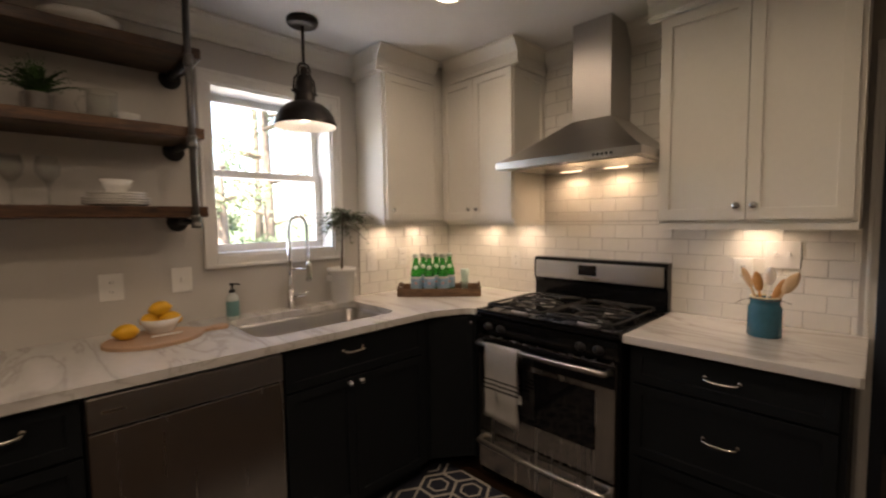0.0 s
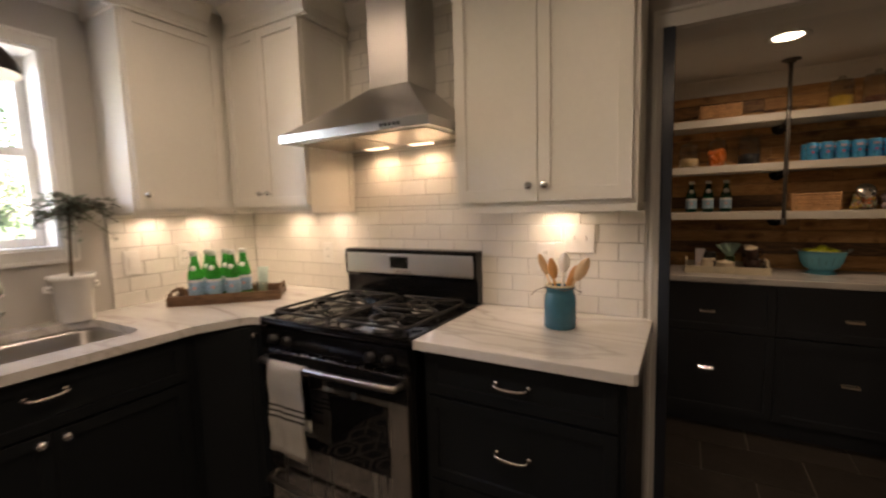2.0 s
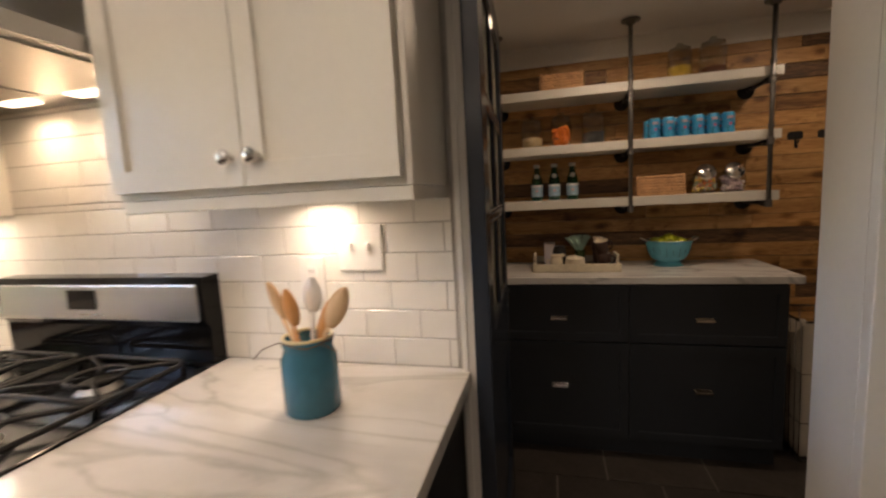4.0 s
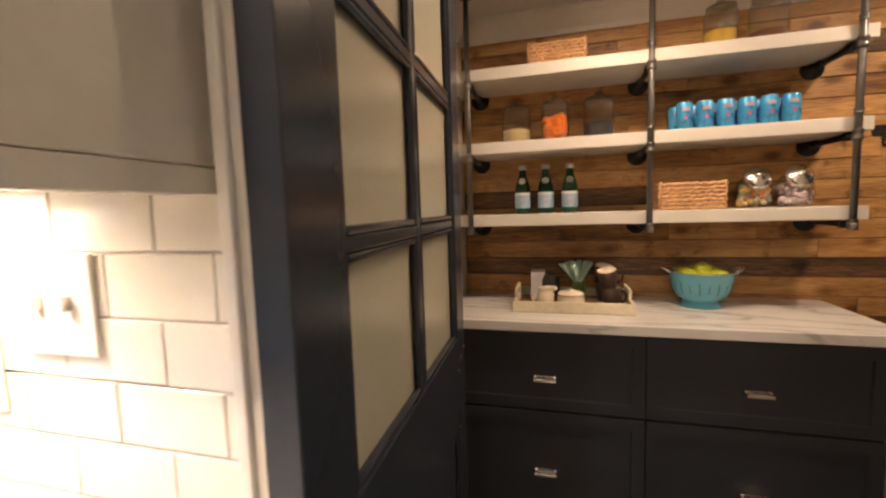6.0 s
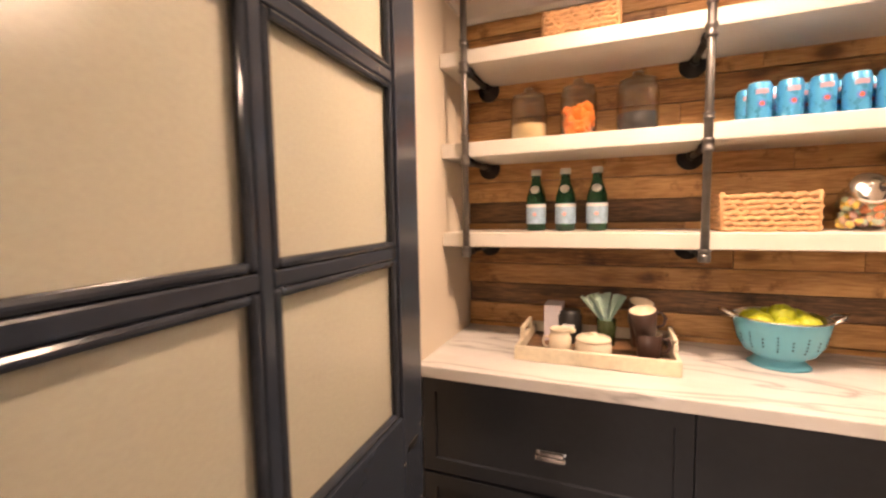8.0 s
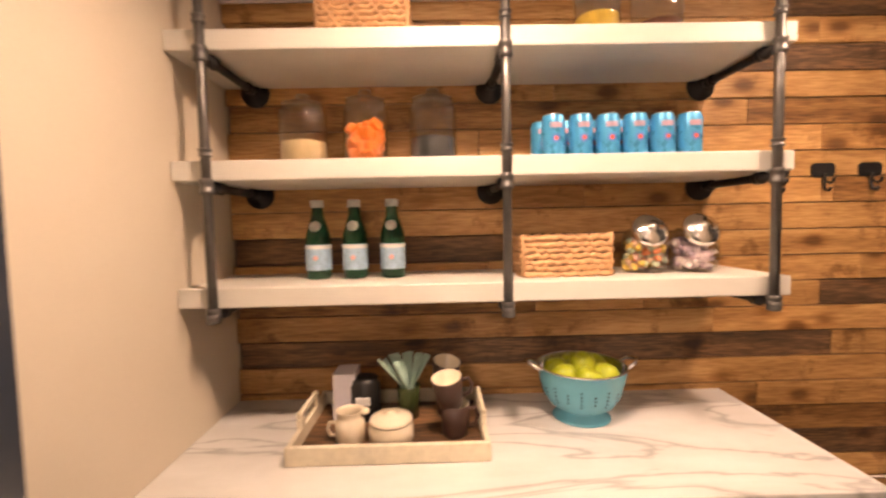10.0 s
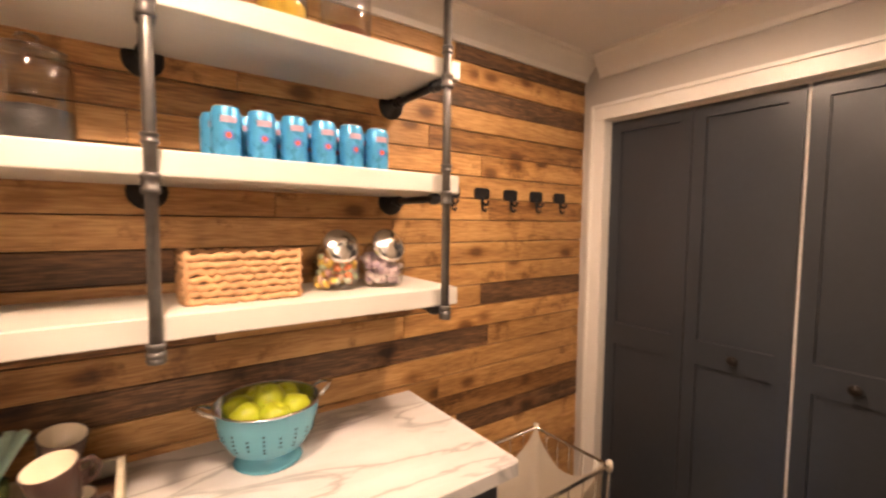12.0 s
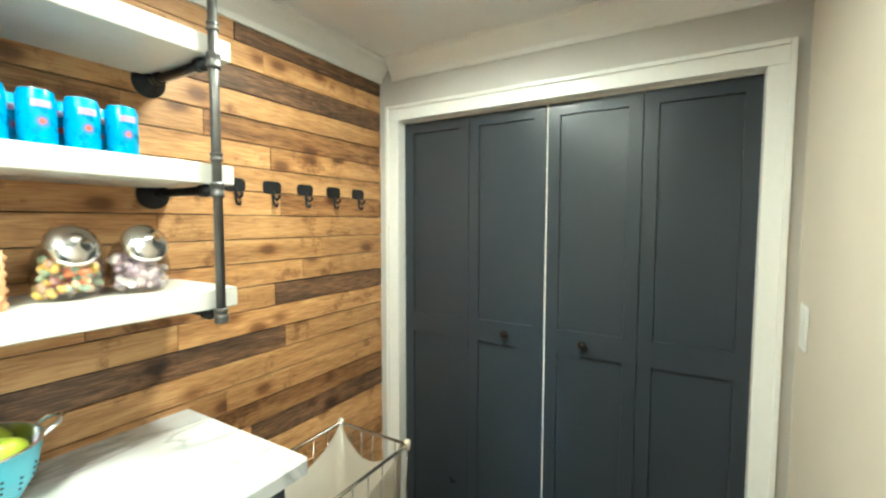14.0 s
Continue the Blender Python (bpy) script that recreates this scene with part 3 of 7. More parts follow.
def pull(parent, at, facing, wide=0.1, material=None):
    """A bowed bar handle with two posts."""
    bm = bmesh.new()
    h = wide / 2
    pts = [(-h, -0.002, 0), (-h, -0.016, 0), (-h * 0.9, -0.024, -0.003), (-h * 0.5, -0.027, -0.006), (0, -0.028, -0.007), (h * 0.5, -0.027, -0.006), (h * 0.9, -0.024, -0.003), (h, -0.016, 0), (h, -0.002, 0)]
    tube(bm, pts, [0.005, 0.0045, 0.0045, 0.005, 0.0055, 0.005, 0.0045, 0.0045, 0.005], 10)
    for s in (-h, h):
        lathe(bm, [(0, 0), (0.008, 0), (0.008, 0.003), (0.005, 0.005), (0, 0.005)], 14, m=pose(s, 0, 0, 90, 0, 0))
    part("handle", bm, material or NICKEL, parent, "polished bow handle", m=pose(*at, 0, 0, facing))


# Wall cabinet on the window wall
UZ, UT = 1.352, 2.212
U1X, U1Y = -0.785, 2.168
c = thing("wall_cabinet", (-0.93, 2.6, UZ), "white shaker wall cabinet in the corner beside the window", "cabinet", "wall cabinets")
part("body", boxed(XW + 0.009, U1X, U1Y, YK - 0.001, UZ + 0.012, CEIL - 0.001, bevel=0.002), CABINET_WHITE, c)
part("light_rail", boxed(U1X - 0.022, U1X - 0.002, U1Y + 0.002, 2.64, UZ - 0.002, UZ + 0.0115, bevel=0.002), CABINET_WHITE, c)
d = part("door", shaker(U1Y + 0.014, 2.6, UZ + 0.03, UT), CABINET_WHITE, c, m=pose(U1X + 0.021, 0, 0, 0, 0, 90))
knob(d, (U1X + 0.0215, U1Y + 0.047, UZ + 0.09), 90)
bm = bmesh.new()
prof = [(0, 0), (0.024, 0), (0.024, 0.012), (0.03, 0.02), (0.03, 0.07), (0.036, 0.078), (0.058, 0.12), (0.064, 0.132), (0.074, 0.138), (0.074, 0.148), (0, 0.148)]
prof = [(u, w * 0.884) for u, w in prof]
extrude_profile(bm, prof, (U1X, U1Y - 0.05, UT + 0.006), (U1X, 2.56, UT + 0.006), (1, 0, 0))
part("crown", bm, CABINET_WHITE, c)
bm = extrude_profile(bmesh.new(), [(u * 0.7, w) for u, w in prof], (XW + 0.002, U1Y, UT + 0.006), (U1X + 0.002, U1Y, UT + 0.006), (0, -1, 0))
part("crown_return", bm, CABINET_WHITE, c)
# Wall cabinet on the stove wall, in the corner
U2Y, U2X = 2.645, -0.232
c = thing("wall_cabinet", (-0.5, 2.8, UZ), "white two-door shaker wall cabinet beside the range hood", "cabinet", "wall cabinets")
part("body", boxed(U1X + 0.002, U2X, U2Y, YK - 0.0105, UZ + 0.012, CEIL - 0.001, bevel=0.002), CABINET_WHITE, c)
part("light_rail", boxed(U1X + 0.024, U2X - 0.002, U2Y + 0.002, U2Y + 0.022, UZ - 0.002, UZ + 0.0115, bevel=0.002), CABINET_WHITE, c)
part("side_panel", shaker(U2Y + 0.002, YK - 0.012, UZ - 0.012, UT, 0.05, 0.012, 0.006), CABINET_WHITE, c, m=pose(U2X + 0.0125, 0, 0, 0, 0, 90))
mid = -0.503
d = part("door", shaker(U1X + 0.026, mid - 0.0015, UZ + 0.03, UT), CABINET_WHITE, c, m=pose(0, U2Y - 0.021, 0))
knob(d, (mid - 0.03, U2Y - 0.0215, UZ + 0.09), 0)
d = part("door", shaker(mid + 0.0015, U2X + 0.01, UZ + 0.03, UT), CABINET_WHITE, c, m=pose(0, U2Y - 0.021, 0))
knob(d, (mid + 0.03, U2Y - 0.0215, UZ + 0.09), 0)
bm = extrude_profile(bmesh.new(), prof, (U1X + 0.076, U2Y, UT + 0.006), (U2X + 0.06, U2Y, UT + 0.006), (0, -1, 0))
part("crown", bm, CABINET_WHITE, c)
bm = extrude_profile(bmesh.new(), [(u * 0.8, w) for u, w in prof], (U2X, U2Y - 0.002, UT + 0.006), (U2X, YK - 0.012, UT + 0.006), (1, 0, 0))
part("crown_return", bm, CABINET_WHITE, c)
# Wall cabinet beside the doorway
U3X0, U3X1, U3Y, U3Z = 0.528, 1.164, 2.69, 1.325
c = thing("wall_cabinet", (0.85, 2.82, U3Z), "white two-door shaker wall cabinet beside the pantry doorway", "cabinet", "wall cabinets")
part("body", boxed(U3X0, U3X1, U3Y, YK - 0.0105, U3Z + 0.026, CEIL - 0.001, bevel=0.002), CABINET_WHITE, c)
part("light_rail", boxed(U3X0 + 0.002, U3X1 - 0.001, U3Y + 0.001, U3Y + 0.02, U3Z, U3Z + 0.0255, bevel=0.002), CABINET_WHITE, c)
part("light_rail", boxed(U3X1 - 0.02, U3X1 - 0.001, U3Y + 0.021, YK - 0.012, U3Z, U3Z + 0.0255, bevel=0.002), CABINET_WHITE, c)
mid = 0.848
for a, b, k in ((U3X0 + 0.004, mid - 0.0015, mid - 0.028), (mid + 0.0015, U3X1 - 0.016, mid + 0.028)):
    d = part("door", shaker(a, b, U3Z + 0.041, UT, 0.06), CABINET_WHITE, c, m=pose(0, U3Y - 0.021, 0))
    knob(d, (k, U3Y - 0.0215, U3Z + 0.094), 0, 0.015)
bm = extrude_profile(bmesh.new(), prof, (U3X0 - 0.05, U3Y, UT + 0.006), (U3X1 + 0.03, U3Y, UT + 0.006), (0, -1, 0))
part("crown", bm, CABINET_WHITE, c)

# Base cabinets
CT, CB = 0.914, 0.882
FX = -0.405


def base_run(name, at, y0, y1, label, top=CB - 0.001):
    c = thing(name, at, label, "cabinet", "base cabinets")
    part("body", boxed(XW + 0.002, FX - 0.02, y0, y1, 0.1, top), CABINET_DARK, c)
    if top < 0.8:
        part("front_rail", boxed(FX - 0.05, FX - 0.02, y0, y1, top + 0.0002, CB - 0.001), CABINET_DARK, c)
    part("toe_kick", boxed(XW + 0.002, FX - 0.075, y0, y1, 0.0, 0.0995), CABINET_DARK, c)
    return c


c = base_run("base_cabinet", (-0.75, 0.3, 0), -0.2, 0.775, "dark navy drawer cabinet under the marble worktop")
for z0, z1 in ((0.7, 0.868), (0.41, 0.69), (0.11, 0.4)):
    d = part("drawer", shaker(-0.19, 0.772, z0, z1, 0.05), CABINET_DARK, c, m=pose(FX, 0, 0, 0, 0, 90))
    pull(d, (FX + 0.0005, 0.6, (z0 + z1) / 2 + 0.03), 90)
c = base_run("base_cabinet", (-0.75, 1.75, 0), 1.385, 2.15, "dark navy sink cabinet with two doors", 0.66)
d = part("false_drawer", shaker(1.39, 2.12, 0.7, 0.868, 0.05), CABINET_DARK, c, m=pose(FX, 0, 0, 0, 0, 90))
pull(d, (FX + 0.0005, 1.7, 0.815), 90)
for a, b, k in ((1.39, 1.7035, 1.725), (1.7065, 2.12, 1.785)):
    d = part("door", shaker(a, b, 0.11, 0.69, 0.055), CABINET_DARK, c, m=pose(FX, 0, 0, 0, 0, 90))
    knob(d, (FX + 0.0005, k - 0.05, 0.665), 90)
c = thing("corner_cabinet", (-0.6, 2.6, 0), "dark navy corner base cabinet beside the range", "cabinet", "base cabinets")
bm = prism(bmesh.new(), [(XW + 0.002, 2.152), (FX - 0.02, 2.152), (FX - 0.02, 2.18), (-0.285, 2.36), (-0.262, 2.36), (-0.262, YK - 0.012), (XW + 0.002, YK - 0.012)], 0.1, CB - 0.001)
part("body", bm, CABINET_DARK, c)
d = part("door", boxed(-0.10, 0.10, 0, 0.02, 0.11, 0.868, bevel=0.002), CABINET_DARK, c, m=pose(-0.36, 2.255, 0, 0, 0, 52))
knob(d, (-0.272, 2.345, 0.84), 20, 0.011)
c = thing("base_cabinet", (0.84, 2.65, 0), "dark navy drawer cabinet with bow handles beside the range", "cabinet", "base cabinets")
RX0, RX1, RFY = 0.522, 1.17, 2.40
part("body", boxed(RX0, RX1, RFY + 0.02, YK - 0.001, 0.1, CB - 0.001), CABINET_DARK, c)
part("toe_kick", boxed(RX0, RX1, RFY + 0.08, YK - 0.001, 0.0, 0.0995), CABINET_DARK, c)
for z0, z1 in ((0.725, 0.868), (0.425, 0.715), (0.11, 0.415)):
    d = part("drawer", shaker(RX0 + 0.02, RX1 - 0.02, z0, z1, 0.05), CABINET_DARK, c, m=pose(0, RFY, 0))
    pull(d, ((RX0 + RX1) / 2 + 0.0, RFY - 0.0005, (z0 + z1) / 2 + 0.008), 0, 0.105)

# Worktops
SX0, SX1, SY0, SY1 = -0.94, -0.505, 1.335, 2.035


def rounded(x0, x1, y0, y1, r, k=6):
    out = []
    for cx, cy, a0 in ((x1 - r, y1 - r, 0), (x0 + r, y1 - r, 90), (x0 + r, y0 + r, 180), (x1 - r, y0 + r, 270)):
        for i in range(k + 1):
            a = radians(a0 + 90 * i / k)
            out.append((cx + r * math.cos(a), cy + r * math.sin(a)))
    return out


bm = bmesh.new()
EX = -0.375
corner = [(EX, 2.10), (EX, 2.13)] + [(EX + 0.06 * (1 - math.cos(radians(a))), 2.13 + 0.09 * math.sin(radians(a))) for a in (20, 40)] + [(-0.31, 2.32), (-0.285, 2.345), (-0.258, 2.352)]
outer = [(XW + 0.001, -0.2), (EX, -0.2)] + corner + [(-0.258, YK - 0.0105), (XW + 0.001, YK - 0.0105)]
hole = rounded(SX0, SX1, SY0, SY1, 0.07)
for z, flip in ((CT, False), (CB, True)):
    loops = []
    for ring in (outer, hole):
        vs = [bm.verts.new((x, y, z)) for x, y in ring]
        loops.append([bm.edges.new((vs[i], vs[(i + 1) % len(vs)])) for i in range(len(vs))])
    bmesh.ops.triangle_fill(bm, edges=[e for ring in loops for e in ring], use_beauty=True)
bm.verts.ensure_lookup_table()
n1, n2 = len(outer), len(hole)
half = n1 + n2
for start, n in ((0, n1), (n1, n2)):
    for i in range(n):
        j = (i + 1) % n
        bm.faces.new((bm.verts[start + i], bm.verts[start + j], bm.verts[half + start + j], bm.verts[half + start + i]))
bmesh.ops.recalc_face_normals(bm, faces=bm.faces[:])
single("worktop", bm, STONE_A, "white marble worktop with grey veins round the sink", "worktop")
bm = prism(bmesh.new(), [(0.512, 2.365), (1.19, 2.365), (1.2, 2.375), (1.2, YK - 0.0105), (0.512, YK - 0.0105)], CB, CT, bevel=0.003)
single("worktop", bm, STONE_A, "short white marble worktop with grey veins beside the range", "worktop")

# Sink
bm = bmesh.new()
rings = []
for inset, z, r in ((-0.012, CB - 0.002, 0.075), (0.0, CB - 0.004, 0.07), (0.006, CB - 0.02, 0.07), (0.012, 0.72, 0.07), (0.04, 0.69, 0.06), (0.17, 0.686, 0.03)):
    rings.append([bm.verts.new((x, y, z)) for x, y in rounded(SX0 + inset, SX1 - inset, SY0 + inset, SY1 - inset, r)])
for a, b in zip(rings, rings[1:]):
    for i in range(len(a)):
        f = bm.faces.new((a[i], b[i], b[(i + 1) % len(a)], a[(i + 1) % len(a)]))
        f.smooth = True
bm.faces.new(rings[-1])
c = thing("sink", (-0.745, 1.715, 0.686), "undermount stainless steel kitchen sink", "sink")
part("basin", bm, STEEL_H, c)
part("drain", lathe(bmesh.new(), [(0, 0.004), (0.03, 0.004), (0.042, 0.006), (0.044, 0.001)], 20, (-0.745, 1.715, 0.686)), CHROME, c)

# Dishwasher
c = thing("dishwasher", (-0.7, 1.08, 0), "stainless steel dishwasher under the marble worktop", "dishwasher")
part("body", boxed(XW + 0.01, FX - 0.022, 0.779, 1.381, 0.08, CB - 0.004), BLACK_PLASTIC, c)
part("door", boxed(FX - 0.02, FX + 0.008, 0.785, 1.376, 0.11, 0.755, bevel=0.004), STEEL_V, c)
part("control_panel", boxed(FX - 0.02, FX + 0.014, 0.785, 1.376, 0.762, 0.868, bevel=0.006), STEEL_H, c)
part("grip_recess", boxed(FX - 0.018, FX + 0.0, 0.95, 1.2, 0.7551, 0.7619), BLACK_PLASTIC, c)
part("badge", boxed(FX + 0.0142, FX + 0.0152, 0.82, 0.88, 0.812, 0.822), NICKEL, c)
part("kick_plate", boxed(FX - 0.08, FX - 0.06, 0.785, 1.376, 0.0, 0.079), BLACK_PLASTIC, c)

# Range
GX0, GX1, GF = -0.249, 0.505, 2.355
GM = (GX0 + GX1) / 2
c = thing("range", (GM, 2.65, 0), "black and stainless steel gas range with oven", "range")
part("body", boxed(GX0 + 0.003, GX1 - 0.003, GF + 0.03, YK - 0.015, 0.03, 0.885, bevel=0.003), BLACK_ENAMEL, c)
for fx in (GX0 + 0.05, GX1 - 0.05):
    for fy in (GF + 0.1, YK - 0.08):
        part("foot", lathe(bmesh.new(), [(0, 0), (0.018, 0), (0.016, 0.031), (0, 0.031)], 12, (fx, fy, 0)), BLACK_PLASTIC, c)
bm = boxed(GX0, GX1, GF - 0.005, YK - 0.075, 0.8855, 0.908, bevel=0.008)
part("front_edge", boxed(GX0, GX1, GF - 0.005, GF + 0.02, 0.9085, 0.918, bevel=0.004), BLACK_ENAMEL, c)
for ex0, ex1 in ((GX0, GX0 + 0.02), (GX1 - 0.02, GX1)):
    part("side_edge", boxed(ex0, ex1, GF + 0.0205, YK - 0.08, 0.9085, 0.916, bevel=0.004), BLACK_ENAMEL, c)
part("cooktop", bm, BLACK_ENAMEL, c)
bm = extrude_profile(bmesh.new(), [(0, 0), (0.02, 0.0), (0.035, 0.06), (0.035, 0.085), (0, 0.085)], (GX0 + 0.004, GF + 0.029, 0.795), (GX1 - 0.004, GF + 0.029, 0.795), (0, -1, 0))
front = part("control_panel", bm, BLACK_ENAMEL, c)
for kx in (GX0 + 0.085, GX0 + 0.165, GX1 - 0.165, GX1 - 0.085):
    k = lathe(bmesh.new(), [(0, 0), (0.023, 0), (0.023, 0.006), (0.017, 0.009), (0.015, 0.026), (0, 0.028)], 18, m=pose(kx, GF - 0.0005, 0.835, 78, 0, 0))
    box(k, kx - 0.003, kx + 0.003, GF - 0.034, GF - 0.01, 0.822, 0.856, bevel=0.002)
    part("burner_knob", k, BLACK_PLASTIC, front, "black burner knob")
for bx, by, r in ((GX0 + 0.19, GF + 0.13, 0.045), (GX1 - 0.19, GF + 0.13, 0.05), (GX0 + 0.19, GF + 0.385, 0.04), (GX1 - 0.19, GF + 0.385, 0.045)):
    b = part("burner", lathe(bmesh.new(), [(0, 0.0), (r * 1.1, 0.0), (r * 1.02, 0.004), (r * 0.92, 0.006), (r * 0.9, 0.014), (0, 0.014)], 24, (bx, by, 0.908)), GALVANISED, c, "dull aluminium burner ring")
    part("burner_cap", lathe(bmesh.new(), [(0, 0), (r * 0.85, 0), (r * 0.85, 0.006), (r * 0.7, 0.009), (0, 0.01)], 24, (bx, by, 0.9225)), CAST_IRON, b)
for gx0, gx1, bx in ((GX0 + 0.035, GM - 0.012, GX0 + 0.19), (GM + 0.012, GX1 - 0.035, GX1 - 0.19)):
    bm = bmesh.new()
    z, gy0, gy1 = 0.9375, GF + 0.03, YK - 0.105
    gm = (gy0 + gy1) / 2
    tube(bm, [(x, y, z) for x, y in rounded(gx0, gx1, gy0, gy1, 0.04, 4)], 0.0062, 6, closed=True)
    tube(bm, [(gx0, gm, z), ((gx0 + gx1) / 2, gm, z + 0.003), (gx1, gm, z)], 0.0058, 6)
    for by, ya, yb in ((GF + 0.13, gy0, gm), (GF + 0.385, gm, gy1)):
        tube(bm, [(bx + 0.062 * math.cos(2 * math.pi * i / 20), by + 0.062 * math.sin(2 * math.pi * i / 20), z + 0.003) for i in range(20)], 0.0055, 6, closed=True)
        for k in range(4):
            ca, sa = math.cos(radians(90 * k + 45)), math.sin(radians(90 * k + 45))
            ex, ey = (gx1 if ca > 0 else gx0), (yb if sa > 0 else ya)
            tube(bm, [(bx + 0.02 * ca, by + 0.02 * sa, z + 0.005), (bx + 0.062 * ca, by + 0.062 * sa, z + 0.004), (bx + (ex - bx) * 0.75, by + (ey - by) * 0.75, z + 0.005), (ex - 0.012 * (1 if ca > 0 else -1), ey - 0.012 * (1 if sa > 0 else -1), z)], [0.0035, 0.0055, 0.006, 0.0055], 6)
    for fx0 in (gx0 + 0.012, gx1 - 0.012):
        for fy0 in (gy0 + 0.012, gm, gy1 - 0.012):
            tube(bm, [(fx0, fy0, z), (fx0, fy0, 0.9085)], 0.005, 6)
    part("grate", bm, CAST_IRON, c, "cast iron grate over two burners")
BZ = 1.152
bm = extrude_profile(bmesh.new(), [(0, 0), (0.045, 0), (0.045, 0.10), (0.06, 0.12), (0.062, 0.215), (0.05, 0.238), (0, 0.24)], (GX0, YK - 0.013, BZ - 0.238), (GX1, YK - 0.013, BZ - 0.238), (0, -1, 0))
back = part("backguard", bm, BLACK_ENAMEL, c, "black rear guard")
M_B = pose(GM, YK - 0.013 - 0.0612, BZ - 0.118, -1.2, 0, 0)
bm = bmesh.new()
box(bm, -0.362, 0.362, -0.006, 0.0, 0.0, 0.1, bevel=0.004)
face = part("backguard_panel", bm, STEEL_PANEL, back, "brushed steel control panel", m=M_B)
part("display", boxed(-0.085, 0.02, -0.009, -0.0062, 0.03, 0.085, bevel=0.002), BLACK_GLASS, back, "dark clock display", m=M_B)
part("badge", boxed(-0.05, 0.04, -0.0072, -0.0062, 0.012, 0.018), NICKEL, back, m=M_B)
bm = bmesh.new()
ox0, ox1, oz0, oz1 = GX0 + 0.012, GX1 - 0.012, 0.285, 0.785
fy = GF - 0.004
box(bm, ox0, ox1, fy + 0.0, fy + 0.034, oz0, oz1 - 0.001, bevel=0.005)
oven = part("oven_door", bm, STEEL_V, c, "brushed steel oven door")
part("oven_window", boxed(ox0 + 0.11, ox1 - 0.085, fy - 0.003, fy - 0.0002, oz0 + 0.115, oz1 - 0.125, bevel=0.001), BLACK_GLASS, oven, "black oven window")
part("window_trim", boxed(ox0 + 0.001, ox1 - 0.001, fy - 0.004, fy - 0.0002, oz1 - 0.1, oz1 - 0.003, bevel=0.001), BLACK_ENAMEL, oven, "black upper strip")


def bar_handle(z, parent, bow=0.012):
    bm = bmesh.new()
    pts = [(ox0 + 0.02, fy - 0.001, z)] + [(ox0 + 0.03 + (ox1 - ox0 - 0.06) * i / 12, fy - 0.038 - bow * math.sin(math.pi * i / 12), z - 0.0) for i in range(13)] + [(ox1 - 0.02, fy - 0.001, z)]
    tube(bm, pts, 0.0125, 12)
    part("handle", bm, STEEL_H, parent, "bowed steel bar handle")


bar_handle(0.752, oven)
dr = part("warming_drawer", boxed(ox0, ox1, fy, fy + 0.034, 0.075, 0.275, bevel=0.005), STEEL_V, c, "brushed steel lower drawer")
bar_handle(0.236, dr)

# Dish towel over the oven handle
bm = bmesh.new()
tx0, tx1, cols, z = GX0 + 0.11, GX0 + 0.31, 12, 0.752
path = [(fy - 0.034, 0.5)] + [(fy - 0.033, 0.55 + 0.17 * i / 6) for i in range(7)]
path += [(fy - 0.036, z + 0.012), (fy - 0.046, z + 0.0165), (fy - 0.058, z + 0.012), (fy - 0.065, z)]
path += [(fy - 0.066 - 0.004 * math.sin(i), z - 0.345 * (i + 1) / 14) for i in range(14)]
grid = []
for i in range(cols + 1):
    u = i / cols
    col = []
    for j, (y, zz) in enumerate(path):
        drop = max(0, j - 11) / 14
        wave = drop * (0.008 * math.sin(u * 9 + 0.5) + 0.004 * math.sin(u * 21))
        slant = -0.018 * u * drop
        col.append(bm.verts.new((tx0 + (tx1 - tx0) * u + 0.012 * drop * (u - 0.4), y - abs(wave), zz + slant)))
    grid.append(col)
for a, b in zip(grid, grid[1:]):
    for j in range(len(path) - 1):
        f = bm.faces.new((a[j], a[j + 1], b[j + 1], b[j]))
        f.smooth = True
bmesh.ops.solidify(bm, geom=bm.faces[:], thickness=0.003)


def towel_cloth():
    mat = shade("striped_cotton", (0.74, 0.72, 0.69), rough=0.95, vary=0.05, scale=20, grain=300, bump=0.4)
    nt = mat.node_tree
    n, link = nt.nodes, nt.links.new
    coord, sep = n.new("ShaderNodeTexCoord"), n.new("ShaderNodeSeparateXYZ")
    link(coord.outputs["Object"], sep.inputs[0])
    rng = n.new("ShaderNodeMapRange")
    rng.inputs[1].default_value, rng.inputs[2].default_value = -0.215, -0.145
    link(sep.outputs["Z"], rng.inputs[0])
    grey, white = (0.13, 0.13, 0.12), (1, 1, 1)
    ramp = ramp_of(nt, [(0.0, white), (0.12, grey), (0.26, white), (0.42, grey), (0.55, white), (0.72, grey), (0.84, white)])
    ramp.color_ramp.interpolation = "CONSTANT"
    link(rng.outputs[0], ramp.inputs[0])
    mul = n.new("ShaderNodeMix")
    mul.data_type, mul.blend_type = "RGBA", "MULTIPLY"
    mul.inputs[0].default_value = 1
    base = n["Principled BSDF"].inputs["Base Color"].links[0].from_socket
    link(base, mul.inputs[6]), link(ramp.outputs[0], mul.inputs[7])
    link(mul.outputs[2], n["Principled BSDF"].inputs["Base Color"])
    return mat


single("dish_towel", bm, towel_cloth(), "white cotton towel with grey stripes over the oven handle", "towel", at=((tx0 + tx1) / 2, fy - 0.05, z))

